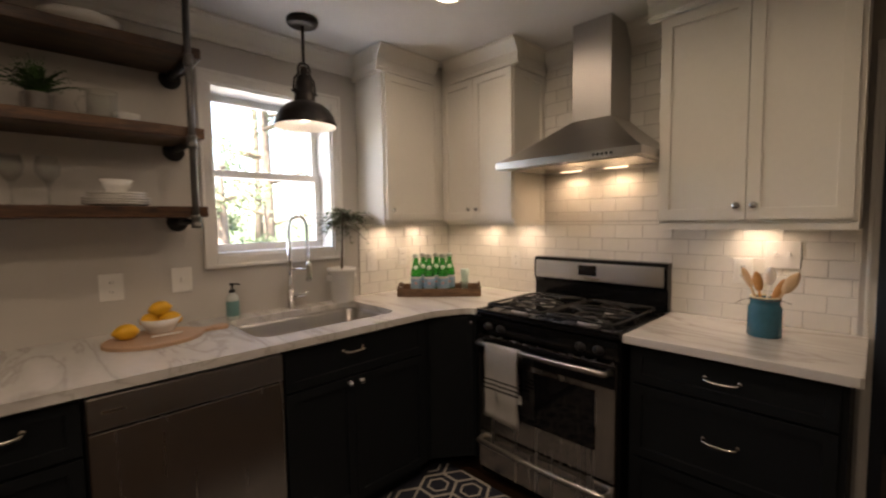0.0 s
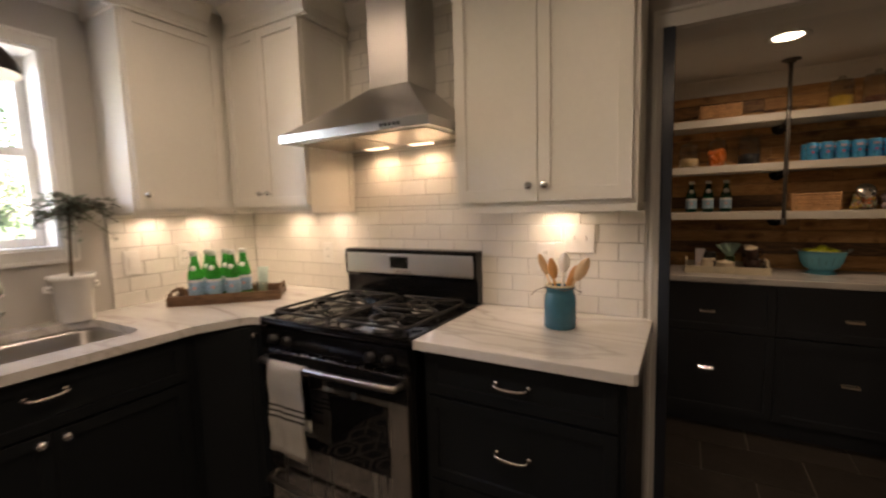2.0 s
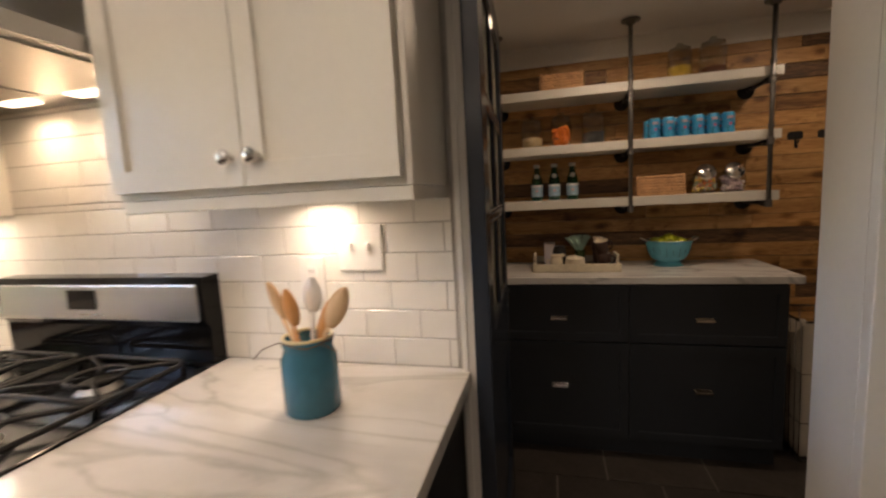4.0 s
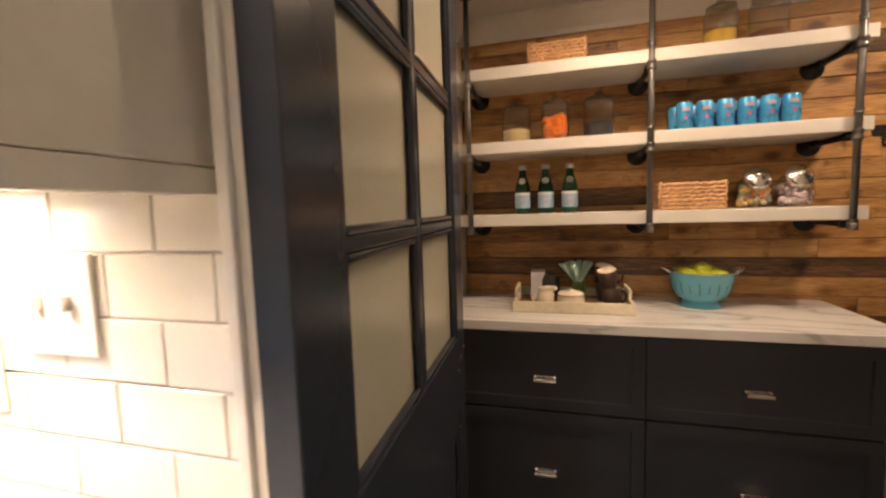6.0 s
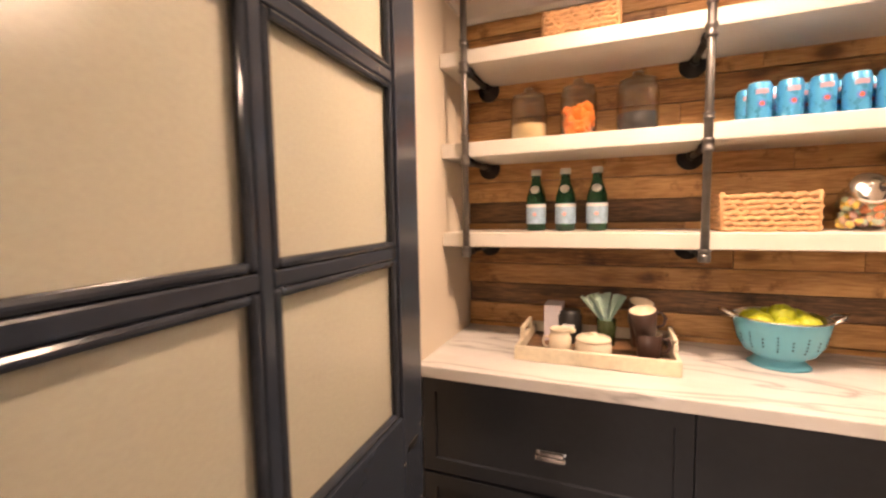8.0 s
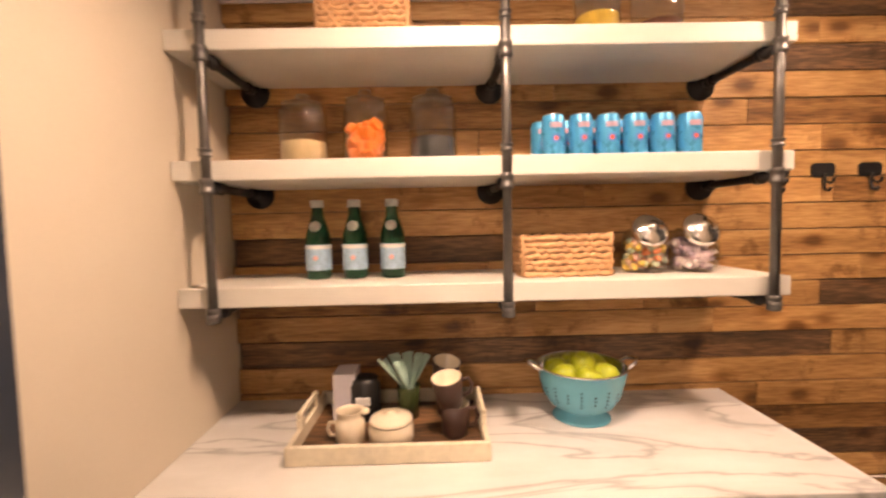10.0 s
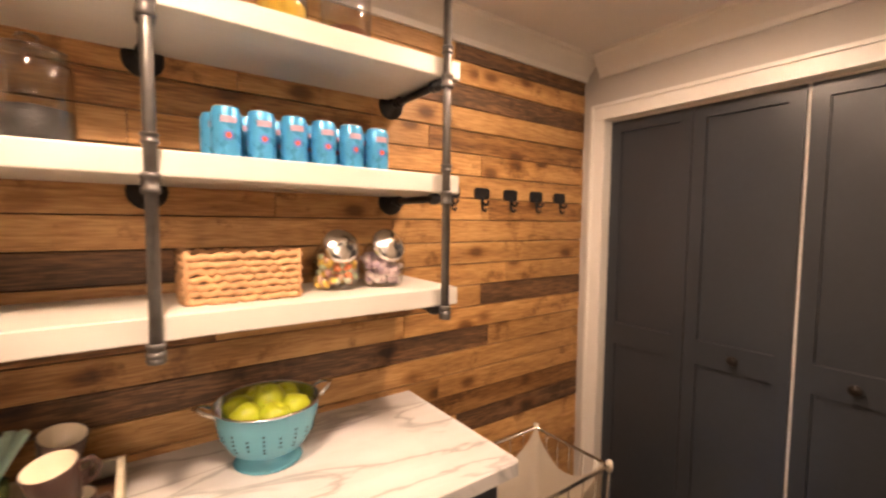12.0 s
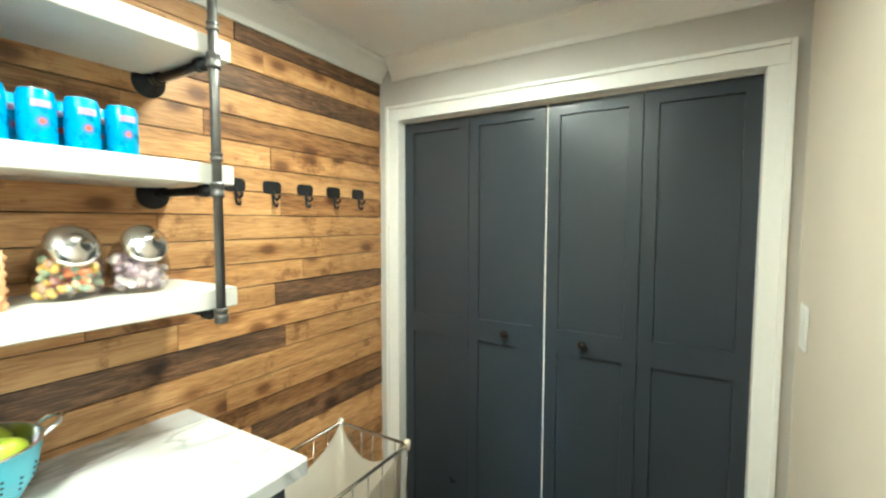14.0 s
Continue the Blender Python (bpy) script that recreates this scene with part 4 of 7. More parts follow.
# Range hood
HX0, HX1, HY, HZ = -0.228, 0.524, 2.492, 1.636
HC, CW = (HX0 + HX1) / 2 + 0.04, 0.103
c = thing("range_hood", (HC, 2.75, HZ), "stainless steel chimney range hood above the stove", "range hood")
bm = bmesh.new()
box(bm, HX0, HX1, HY, YK - 0.0105, HZ + 0.004, HZ + 0.038)
bmesh.ops.delete(bm, geom=[f for f in bm.faces if f.normal.z < -0.5], context="FACES_ONLY")
part("lip", bm, STEEL_H, c, "flat steel front lip")
bm = bmesh.new()
low = [(HX0, HY), (HX1, HY), (HX1, YK - 0.0105), (HX0, YK - 0.0105)]
high = [(HC - CW, 2.725), (HC + CW, 2.725), (HC + CW, YK - 0.0105), (HC - CW, YK - 0.0105)]
prev = None
for i in range(9):
    t = i / 8
    ring = [bm.verts.new((a[0] + (b[0] - a[0]) * t, a[1] + (b[1] - a[1]) * t, HZ + 0.0385 + 0.195 * t ** 1.1)) for a, b in zip(low, high)]
    if prev:
        for k in range(4):
            bm.faces.new((prev[k], prev[(k + 1) % 4], ring[(k + 1) % 4], ring[k]))
    prev = ring
part("canopy", bm, STEEL_H, c)
part("chimney", boxed(HC - CW + 0.002, HC + CW - 0.002, 2.727, YK - 0.011, HZ + 0.215, CEIL - 0.002, bevel=0.002), STEEL_SOFT, c, "upright steel chimney")
under = part("underside", boxed(HX0 + 0.004, HX1 - 0.004, HY + 0.004, YK - 0.012, HZ + 0.006, HZ + 0.014), STEEL_H, c)
for fx0, fx1 in ((HX0 + 0.05, HC - 0.05), (HC - 0.03, HX1 - 0.04)):
    part("grease_filter", boxed(fx0, fx1, HY + 0.05, YK - 0.125, HZ + 0.001, HZ + 0.0055, bevel=0.001), NICKEL, under, "mesh grease filter")
for lx in HOOD_SPOTS:
    part("hood_light", boxed(lx - 0.055, lx + 0.055, 2.85, 2.895, HZ + 0.0005, HZ + 0.0057), HOOD_GLOW, under, "lit hood light")
for i in range(5):
    part("button", lathe(bmesh.new(), [(0, 0), (0.007, 0), (0.006, 0.003), (0, 0.003)], 12, m=pose(HC + 0.13 + i * 0.02, HY - 0.0002, HZ + 0.021, 90, 0, 0)), BLACK_PLASTIC, c, "small round button")

# Pantry: base cabinet and worktop
PF, PXR = 4.08, 2.385
c = thing("pantry_cabinet", (1.72, 4.31, 0), "charcoal pantry base cabinet with four wide drawers", "cabinet")
part("body", boxed(PX0 + 0.001, PXR, PF + 0.02, PY1 - 0.001, 0.1, CB - 0.001), DOOR_DARK, c)
part("toe_kick", boxed(PX0 + 0.001, PXR - 0.01, PF + 0.06, PY1 - 0.001, 0.0, 0.0995), DOOR_DARK, c)
PS = 1.74


def bar_pull(parent, at, wide=0.075):
    bm = bmesh.new()
    h = wide / 2
    box(bm, -h, h, -0.026, -0.019, -0.006, 0.006, bevel=0.002)
    box(bm, -h, -h + 0.008, -0.0188, 0, -0.005, 0.005, bevel=0.001)
    box(bm, h - 0.008, h, -0.0188, 0, -0.005, 0.005, bevel=0.001)
    box(bm, -h, h, -0.003, 0, -0.010, 0.010, bevel=0.001)
    part("handle", bm, CHROME, parent, "flat chrome bar handle", m=pose(*at))


for a, b in ((PX0 + 0.006, PS - 0.002), (PS + 0.002, PXR - 0.004)):
    for z0, z1 in ((0.597, 0.872), (0.11, 0.588)):
        d = part("drawer", shaker(a, b, z0, z1, 0.055), DOOR_DARK, c, m=pose(0, PF, 0))
        bar_pull(d, ((a + b) / 2 + (0.022 if a < 1.5 else -0.007), PF - 0.0005, 0.71 if z0 > 0.5 else 0.37))
bm = prism(bmesh.new(), [(PX0 + 0.001, 4.055), (2.42, 4.055), (2.43, 4.065), (2.43, PY1 - 0.001), (PX0 + 0.001, PY1 - 0.001)], CB, CT, bevel=0.003)
single("pantry_worktop", bm, STONE_B, "white marble pantry worktop with brown-grey veins", "worktop")

# Pipe shelves
SHY, PIPES = 4.27, (1.135, 1.775, 2.362)
SHZ = (1.252, 1.53, 1.806)
for z in SHZ:
    single("pantry_shelf", boxed(PX0 + 0.001, 2.412, SHY, PY1 - 0.001, z - 0.022, z + 0.022, bevel=0.003), SHELF_WHITE, "thick white painted shelf on iron pipes", "shelf", "pantry shelves", at=(1.73, 4.40, z - 0.022))


def fitting(bm, at, axis, r, length):
    """A short collar round a pipe."""
    m = pose(*at) if axis == "z" else pose(*at, 90, 0, 0) if axis == "y" else pose(*at, 0, 90, 0)
    lathe(bm, [(0, -length), (r, -length), (r * 1.12, -length * 0.8), (r * 1.12, -length * 0.5), (r * 0.98, -length * 0.35), (r * 0.98, length * 0.35), (r * 1.12, length * 0.5), (r * 1.12, length * 0.8), (r, length), (0, length)], 14, m=m)


def pipe_stand(x, y, wall_y, zs, top, group, label, name):
    c = thing(name, (x, y, zs[0] - 0.05), label, "shelf support", group)
    r = 0.0098
    z_low = zs[0] - 0.032
    part("pipe", tube(bmesh.new(), [(x, y, z_low - 0.006), (x, y, top - 0.004)], r, 14), IRON, c, "grey iron pipe")
    part("ceiling_flange", lathe(bmesh.new(), [(0, -0.02), (0.02, -0.02), (0.02, -0.008), (0.043, -0.006), (0.043, 0), (0, 0)], 20, (x, y, top - 0.0005)), IRON, c)
    for i, z in enumerate(zs):
        h = z - 0.022 - 0.0135
        bm = bmesh.new()
        tube(bm, [(x, y, h), (x, wall_y - 0.004, h)], r, 12)
        fitting(bm, (x, y + 0.05, h), "y", 0.013, 0.012)
        fitting(bm, (x, wall_y - 0.05, h), "y", 0.013, 0.012)
        part("arm", bm, BLACK_IRON, c, "black iron bracket arm")
        part("wall_flange", lathe(bmesh.new(), [(0, 0), (0.038, 0), (0.038, 0.007), (0.02, 0.010), (0.018, 0.026), (0, 0.026)], 22, m=pose(x, wall_y - 0.0005, h, 90, 0, 0)), BLACK_IRON, c, "round black wall flange")
        bm = bmesh.new()
        fitting(bm, (x, y, h), "z", 0.0132, 0.017)
        part("tee", bm, IRON, c)
        if i:
            bm = bmesh.new()
            fitting(bm, (x, y, z + 0.036), "z", 0.012, 0.009)
            part("coupling", bm, IRON, c)
    part("end_cap", lathe(bmesh.new(), [(0, -0.02), (0.01, -0.018), (0.0146, -0.011), (0.0146, 0.0), (0, 0.0)], 14, (x, y, z_low + 0.0)), IRON, c)
    return c


for x in PIPES:
    pipe_stand(x, SHY - 0.0145, PY1, SHZ, PCEIL, "pantry shelf pipes", "grey iron pipe stand holding the white pantry shelves", "pipe_support")

# Pantry door, open
DW, DH = 0.82, 1.935
door = thing("pantry_door", (1.2515, 2.9275, 0.01), "charcoal door with frosted glass panes, standing open", "door", turn=92.7, local=True)
SL, ST, TH = 0.1125, 0.09, 0.038
R0, R1 = 0.962, 1.85
bm = bmesh.new()
box(bm, 0, SL, 0, TH, 0, DH, bevel=0.002)
box(bm, DW - ST, DW, 0, TH, 0, DH, bevel=0.002)
for z0, z1 in ((0, 0.22), (R0 - 0.24, R0), (R1, DH)):
    box(bm, SL, DW - ST, 0.0003, TH - 0.0003, z0, z1, bevel=0.001)
part("frame", bm, DOOR_GLOSS, door, "glossy charcoal stiles and rails")
bm = bmesh.new()
mid = 0.4175
rows = 3
pitch = (R1 - R0) / rows
box(bm, mid - 0.010, mid + 0.010, 0.004, TH - 0.004, R0, R1, bevel=0.003)
for i in range(1, rows):
    z = R0 + pitch * i
    box(bm, SL, mid - 0.0102, 0.004, TH - 0.004, z - 0.010, z + 0.010, bevel=0.003)
    box(bm, mid + 0.0102, DW - ST, 0.004, TH - 0.004, z - 0.010, z + 0.010, bevel=0.003)
part("muntins", bm, DOOR_GLOSS, door)
for a, b in ((SL, mid - 0.010), (mid + 0.010, DW - ST)):
    for i in range(rows):
        z0, z1 = R0 + pitch * i + (0.010 if i else 0), R0 + pitch * (i + 1) - (0.010 if i < rows - 1 else 0)
        bm = bmesh.new()
        w = 0.012
        for y0, y1 in ((0.0035, 0.0165), (TH - 0.0165, TH - 0.0035)):
            box(bm, a + 0.0004, a + w, y0, y1, z0 + 0.0004, z1 - 0.0004, bevel=0.0045)
            box(bm, b - w, b - 0.0004, y0, y1, z0 + 0.0004, z1 - 0.0004, bevel=0.0045)
            box(bm, a + w, b - w, y0, y1, z0 + 0.0004, z0 + w, bevel=0.0045)
            box(bm, a + w, b - w, y0, y1, z1 - w, z1 - 0.0004, bevel=0.0045)
        part("glazing_bead", bm, BEAD, door, "glossy rounded glazing bead")
        part("pane", boxed(a + 0.001, b - 0.001, 0.017, 0.021, z0 + 0.001, z1 - 0.001), FROSTED, door, "frosted glass pane")
box_panels = bmesh.new()
for a, b in ((SL, DW - ST),):
    box(box_panels, a, b, 0.012, TH - 0.012, 0.22, R0 - 0.24)
    for y0, y1 in ((0.004, 0.0118), (TH - 0.0118, TH - 0.004)):
        box(box_panels, a, a + 0.014, y0, y1, 0.22, R0 - 0.24, bevel=0.003)
        box(box_panels, b - 0.014, b, y0, y1, 0.22, R0 - 0.24, bevel=0.003)
        box(box_panels, a + 0.0145, b - 0.0145, y0, y1, 0.22, 0.234, bevel=0.003)
        box(box_panels, a + 0.0145, b - 0.0145, y0, y1, R0 - 0.254, R0 - 0.24, bevel=0.003)
part("lower_panel", box_panels, DOOR_GLOSS, door)
for z in (0.745, 0.895):
    part("latch_plate", boxed(DW - 0.072, DW - 0.03, -0.0015, -0.0001, z - 0.007, z + 0.007, bevel=0.0006), NICKEL, door, "small worn metal plate")
    for sx, dz in ((DW - 0.088, -0.022), (DW - 0.014, 0.02)):
        part("screw", lathe(bmesh.new(), [(0, 0), (0.0045, 0), (0.004, 0.0016), (0, 0.0024)], 12, m=pose(sx, -0.0001, z + dz, 90, 0, 0)), CHROME, door, "round screw head")

# Closet doors
PW = (CY1 - CY0 - 0.024 - 0.012) / 4
for i in range(4):
    y1 = CY1 - 0.012 - 0.001 - i * (PW + 0.0025) - (0.006 if i > 1 else 0)
    d = thing("closet_door", (PX1 + 0.05, y1 - PW / 2, 0.012), "charcoal folding closet door panel with small dark knob" if i in (1, 2) else "charcoal folding closet door panel", "door", "folding closet doors")
    part("panel", shaker(-y1, -y1 + PW, 0.012, CZ - 0.018, 0.06, 0.03, 0.008, rails=(1.0,)), CLOSET_PAINT, d, m=pose(PX1 + 0.035, 0, 0, 0, 0, -90))
    # White strip imitates light leaking through the gap between the middle doors
    if i == 2:
        part("gap_light_strip", boxed(PX1 + 0.034, PX1 + 0.06, y1 + 0.0002, y1 + 0.0045, 0.014, CZ - 0.02), TRIM, d, "white strip standing in for light through the door gap")
    if i in (1, 2):
        knob(d, (PX1 + 0.0345, y1 - PW + 0.145 if i == 1 else y1 - 0.135, 1.002), -90, 0.016, BRONZE)
structure("trim_closet_track", boxed(PX1 + 0.03, PX1 + 0.07, CY0 + 0.013, CY1 - 0.013, CZ - 0.0175, CZ - 0.0125), TRIM, "white door track over the closet doors", "trim")

# Recessed lights
def recessed(at, label):
    c = thing("recessed_light", at, label, "ceiling light", "recessed lights", local=True)
    part("trim_ring", lathe(bmesh.new(), [(0.062, -0.001), (0.085, -0.001), (0.088, -0.004), (0.085, -0.007), (0.065, -0.006), (0.06, -0.002)], 32), TRIM, c)
    part("lens", lathe(bmesh.new(), [(0, -0.0015), (0.0615, -0.0015), (0.0615, -0.0005), (0, -0.0005)], 32), LAMP_GLOW, c, "lit lens")


for spot in PANTRY_LIGHTS:
    recessed(spot, "lit round recessed ceiling light in the pantry")
# Fixtures for the added kitchen fill lamps too, not just the one near the range
for spot in KITCHEN_AND_FILL_LIGHTS:
    recessed(spot, "lit round kitchen ceiling light, added as fill except near the range")

# Under-cabinet lights
for ux, uy, uz in PUCKS:
    c = thing("puck_light", (ux, uy, uz), "small lit puck light under a wall cabinet", "lamp", "puck lights", local=True)
    part("housing", lathe(bmesh.new(), [(0.026, -0.0005), (0.034, -0.0005), (0.034, -0.006), (0.03, -0.008), (0.026, -0.008)], 20), WHITE_ENAMEL, c)
    part("lens", lathe(bmesh.new(), [(0, -0.004), (0.0255, -0.004), (0.0255, -0.001), (0, -0.001)], 20), LAMP_GLOW, c, "lit lens")

# Pendant lamp over the sink
c = thing("pendant_lamp", (-0.765, 1.695, CEIL), "dark bronze dome pendant lamp with white inside, lit", "pendant lamp", local=True)
D = -0.508
part("canopy", lathe(bmesh.new(), [(0, -0.001), (0.072, -0.001), (0.074, -0.012), (0.068, -0.028), (0.05, -0.032), (0, -0.033)], 28), BRONZE, c)
part("rod", tube(bmesh.new(), [(0, 0, -0.033), (0, 0, D + 0.30)], 0.0065, 10), BRONZE, c)
yoke = bmesh.new()
for s in (-1, 1):
    tube(yoke, [(0, 0, D + 0.30), (0, s * 0.02, D + 0.297), (0, s * 0.03, D + 0.275), (0, s * 0.028, D + 0.25), (0, s * 0.05, D + 0.225), (0, s * 0.055, D + 0.18), (0, s * 0.05, D + 0.16)], 0.0055, 8)
part("yoke", yoke, BRONZE, c)
for s in (-1, 1):
    part("thumb_screw", lathe(bmesh.new(), [(0, 0), (0.012, 0), (0.012, 0.012), (0.006, 0.014), (0.006, 0.024), (0, 0.024)], 12, m=pose(0, s * 0.042, D + 0.165, -90 * s, 0, 0)), BRONZE, c)
part("socket_cap", lathe(bmesh.new(), [(0, 0.285), (0.014, 0.285), (0.018, 0.262), (0.016, 0.25), (0.034, 0.235), (0.04, 0.2), (0.04, 0.17), (0.046, 0.165), (0.046, 0.15), (0.05, 0.115), (0.052, 0.11)], 28, (0, 0, D)), BRONZE, c)
outer = [(0.05, 0.118), (0.062, 0.112), (0.09, 0.1), (0.115, 0.078), (0.134, 0.048), (0.143, 0.018), (0.147, 0.012), (0.147, 0.0)]
part("shade", lathe(bmesh.new(), outer, 40, (0, 0, D)), BRONZE, c, "dark bronze dome shade")
part("shade_lining", lathe(bmesh.new(), [(0.145, 0.0), (0.144, 0.012)] + [(r - 0.004, z - 0.003) for r, z in outer[-3:0:-1]] + [(0.0, 0.108)], 40, (0, 0, D)), WHITE_ENAMEL, c, "white enamel lining")
part("bulb", lathe(bmesh.new(), [(0, 0.105), (0.016, 0.1), (0.018, 0.085), (0.03, 0.065), (0.032, 0.05), (0.02, 0.032), (0, 0.028)], 20, (0, 0, D)), LAMP_GLOW, c, "lit bulb").visible_shadow = True

# Open shelves on the grey wall
KSZ = (1.428, 1.75, 2.072)
KSX, KSY = -0.765, 1.244
for z in KSZ:
    single("wall_shelf", boxed(XW + 0.001, KSX, 0.0, KSY, z - 0.022, z + 0.022, bevel=0.004), WALNUT, "dark stained thick wooden shelf on iron pipe brackets", "shelf", "kitchen shelves", at=(-0.91, 0.62, z - 0.022))
for yy in (1.192, 0.08):
    x = KSX + 0.0145
    c = thing("pipe_bracket", (x, yy, KSZ[0] - 0.06), "grey iron pipe stand holding the dark wooden shelves", "shelf support", "kitchen shelf pipes")
    part("pipe", tube(bmesh.new(), [(x, yy, KSZ[0] - 0.046), (x, yy, CEIL - 0.004)], 0.0125, 14), IRON, c)
    for i, z in enumerate(KSZ):
        h = z - 0.041
        bm = bmesh.new()
        tube(bm, [(x, yy, h), (XW + 0.004, yy, h)], 0.0125, 12)
        fitting(bm, (XW + 0.05, yy, h), "x", 0.017, 0.012)
        part("arm", bm, BLACK_IRON, c)
        part("wall_flange", lathe(bmesh.new(), [(0, 0), (0.044, 0), (0.044, 0.007), (0.024, 0.010), (0.022, 0.026), (0, 0.026)], 22, m=pose(XW + 0.0005, yy, h, 0, 90, 0)), BLACK_IRON, c, "round black wall flange")
        bm = bmesh.new()
        fitting(bm, (x, yy, h), "z", 0.0175, 0.026)
        part("tee", bm, IRON, c)
    part("end_cap", lathe(bmesh.new(), [(0, -0.024), (0.012, -0.022), (0.0175, -0.012), (0.0175, 0), (0, 0)], 14, (x, yy, KSZ[0] - 0.045)), IRON, c)

CERAMIC = shade("white_glazed_ceramic", (0.8, 0.78, 0.74), rough=0.18, vary=0.02, bump=0)
CREAM_CERAMIC = shade("cream_glazed_ceramic", (0.74, 0.66, 0.52), rough=0.2, vary=0.03, bump=0)
LEAF = shade("green_leaf", (0.045, 0.10, 0.03), rough=0.5, vary=0.35, scale=30, bump=0.1)
OLIVE_LEAF = shade("olive_leaf", (0.16, 0.2, 0.13), rough=0.5, vary=0.35, scale=30, bump=0.1)
BARK = shade("twig_bark", (0.12, 0.085, 0.055), rough=0.85, vary=0.3, scale=30, bump=0.4)


def dish(at, r, h, rim=0.004, wall=0.004, foot=0.55):
    return lathe(bmesh.new(), [(0, 0), (r * foot, 0), (r * foot, h * 0.06), (r * 0.8, h * 0.4), (r, h), (r - wall, h), (r * 0.78, h * 0.45), (r * 0.5, h * 0.14), (0, h * 0.12)], 32, at)


zs = KSZ[0] + 0.0222
for i in range(5):
    single("plate", dish((-0.92, 0.957, zs + i * 0.0105), 0.115 - (0.014 if i > 2 else 0), 0.014), CERAMIC, "white ceramic plate in a stack on the dark shelf", "plate", "stack of plates", at=(-0.92, 0.957, zs + i * 0.0105))
single("bowl", dish((-0.92, 0.957, zs + 0.0565), 0.056, 0.05, wall=0.004), CERAMIC, "small white scalloped bowl on a stack of plates", "bowl", at=(-0.92, 0.957, zs + 0.0565))
for gy in (0.66, 0.757):
    bm = lathe(bmesh.new(), [(0, 0), (0.032, 0), (0.03, 0.003), (0.005, 0.01), (0.004, 0.07), (0.012, 0.085), (0.034, 0.115), (0.038, 0.14), (0.031, 0.18), (0.030, 0.18), (0.0365, 0.14), (0.0325, 0.116), (0.01, 0.088), (0, 0.084)], 24, (-0.92, gy, zs))
    single("wine_glass", bm, CLEAR, "clear stemmed wine glass on the dark shelf", "glass", "wine glasses", at=(-0.92, gy, zs))
zs = KSZ[1] + 0.0222
c = thing("glass_pitcher", (-0.89, 0.925, zs), "clear glass pitcher with white filling on the dark shelf", "pitcher", local=True)
part("vessel", lathe(bmesh.new(), [(0, 0.001), (0.045, 0.001), (0.05, 0.01), (0.048, 0.1), (0.052, 0.115), (0.0495, 0.115), (0.0455, 0.1), (0.047, 0.012), (0, 0.006)], 28), CLEAR, c)
part("handle", tube(bmesh.new(), [(0, -0.046, 0.025), (0, -0.07, 0.03), (0, -0.078, 0.055), (0, -0.066, 0.085), (0, -0.046, 0.09)], 0.005, 8), CLEAR, c)
single("sugar_bowl", dish((-0.935, 1.005, zs), 0.05, 0.05, foot=0.5), CERAMIC, "small white ceramic bowl standing beside the glass pitcher", "bowl", at=(-0.935, 1.005, zs))
c = thing("potted_fern", (-0.92, 0.747, zs), "green fern in a small galvanised bucket on the shelf", "plant", local=True)
part("bucket", lathe(bmesh.new(), [(0, 0.001), (0.032, 0.001), (0.034, 0.004), (0.042, 0.075), (0.045, 0.078), (0.043, 0.08), (0.038, 0.07), (0, 0.068)], 24), GALVANISED, c)
bm = bmesh.new()
rng = random.Random(4)
for i in range(130):
    a, lean = rng.uniform(0, 6.283), rng.uniform(0.15, 1.1)
    L = rng.uniform(0.08, 0.165)
    p = Vector((0.015 * math.cos(a), 0.015 * math.sin(a), 0.068))
    for k in range(6):
        t = (k + 1) / 6
        q = Vector((math.cos(a) * L * lean * t, math.sin(a) * L * lean * t, 0.068 + L * (t - 0.55 * lean * t * t)))
        side = Vector((-math.sin(a), math.cos(a), 0)) * (0.016 * (1.15 - t))
        for s in (-1, 1):
            tip = q + side * s + Vector((0, 0, -0.004))
            bm.faces.new([bm.verts.new(v) for v in (p, (p + q) / 2 + side * s * 0.5, tip, q)])
        p = q
part("foliage", bm, LEAF, c, "feathery green fronds")
zs = KSZ[2] + 0.0222
single("serving_dish", dish((-0.92, 0.885, zs), 0.125, 0.055, wall=0.005), CERAMIC, "large pale serving dish on the top shelf", "dish", at=(-0.92, 0.885, zs))

# Outlets and switches
def plate_at(m, label, wide, kinds, category="outlet"):
    c = thing("wall_outlet" if category == "outlet" else "wall_switch", m.translation, label, category, "outlets and switches", local=True)
    c.matrix_basis = m
    part("plate", boxed(-wide / 2, wide / 2, -0.006, 0, -0.058, 0.058, bevel=0.003), SWITCH_WHITE, c)
    n = len(kinds)
    for i, kind in enumerate(kinds):
        x = (i - (n - 1) / 2) * 0.046
        if kind == "toggle":
            part("toggle", boxed(x - 0.005, x + 0.005, -0.016, -0.0062, -0.006, 0.012, bevel=0.002), SWITCH_WHITE, c)
            part("toggle_slot", boxed(x - 0.0065, x + 0.0065, -0.0072, -0.0061, -0.014, 0.014), SWITCH_WHITE, c)
        elif kind == "rocker":
            part("rocker", boxed(x - 0.016, x + 0.016, -0.0095, -0.0062, -0.033, 0.033, bevel=0.0015), SWITCH_WHITE, c)
        else:
            for dz in (-0.02, 0.02):
                part("socket", boxed(x - 0.014, x + 0.014, -0.008, -0.0062, dz - 0.014, dz + 0.014, bevel=0.003), SWITCH_WHITE, c)
                for dx in (-0.005, 0.005):
                    part("slot", boxed(x + dx - 0.001, x + dx + 0.001, -0.0085, -0.00805, dz - 0.005, dz + 0.005), BLACK_PLASTIC, c)


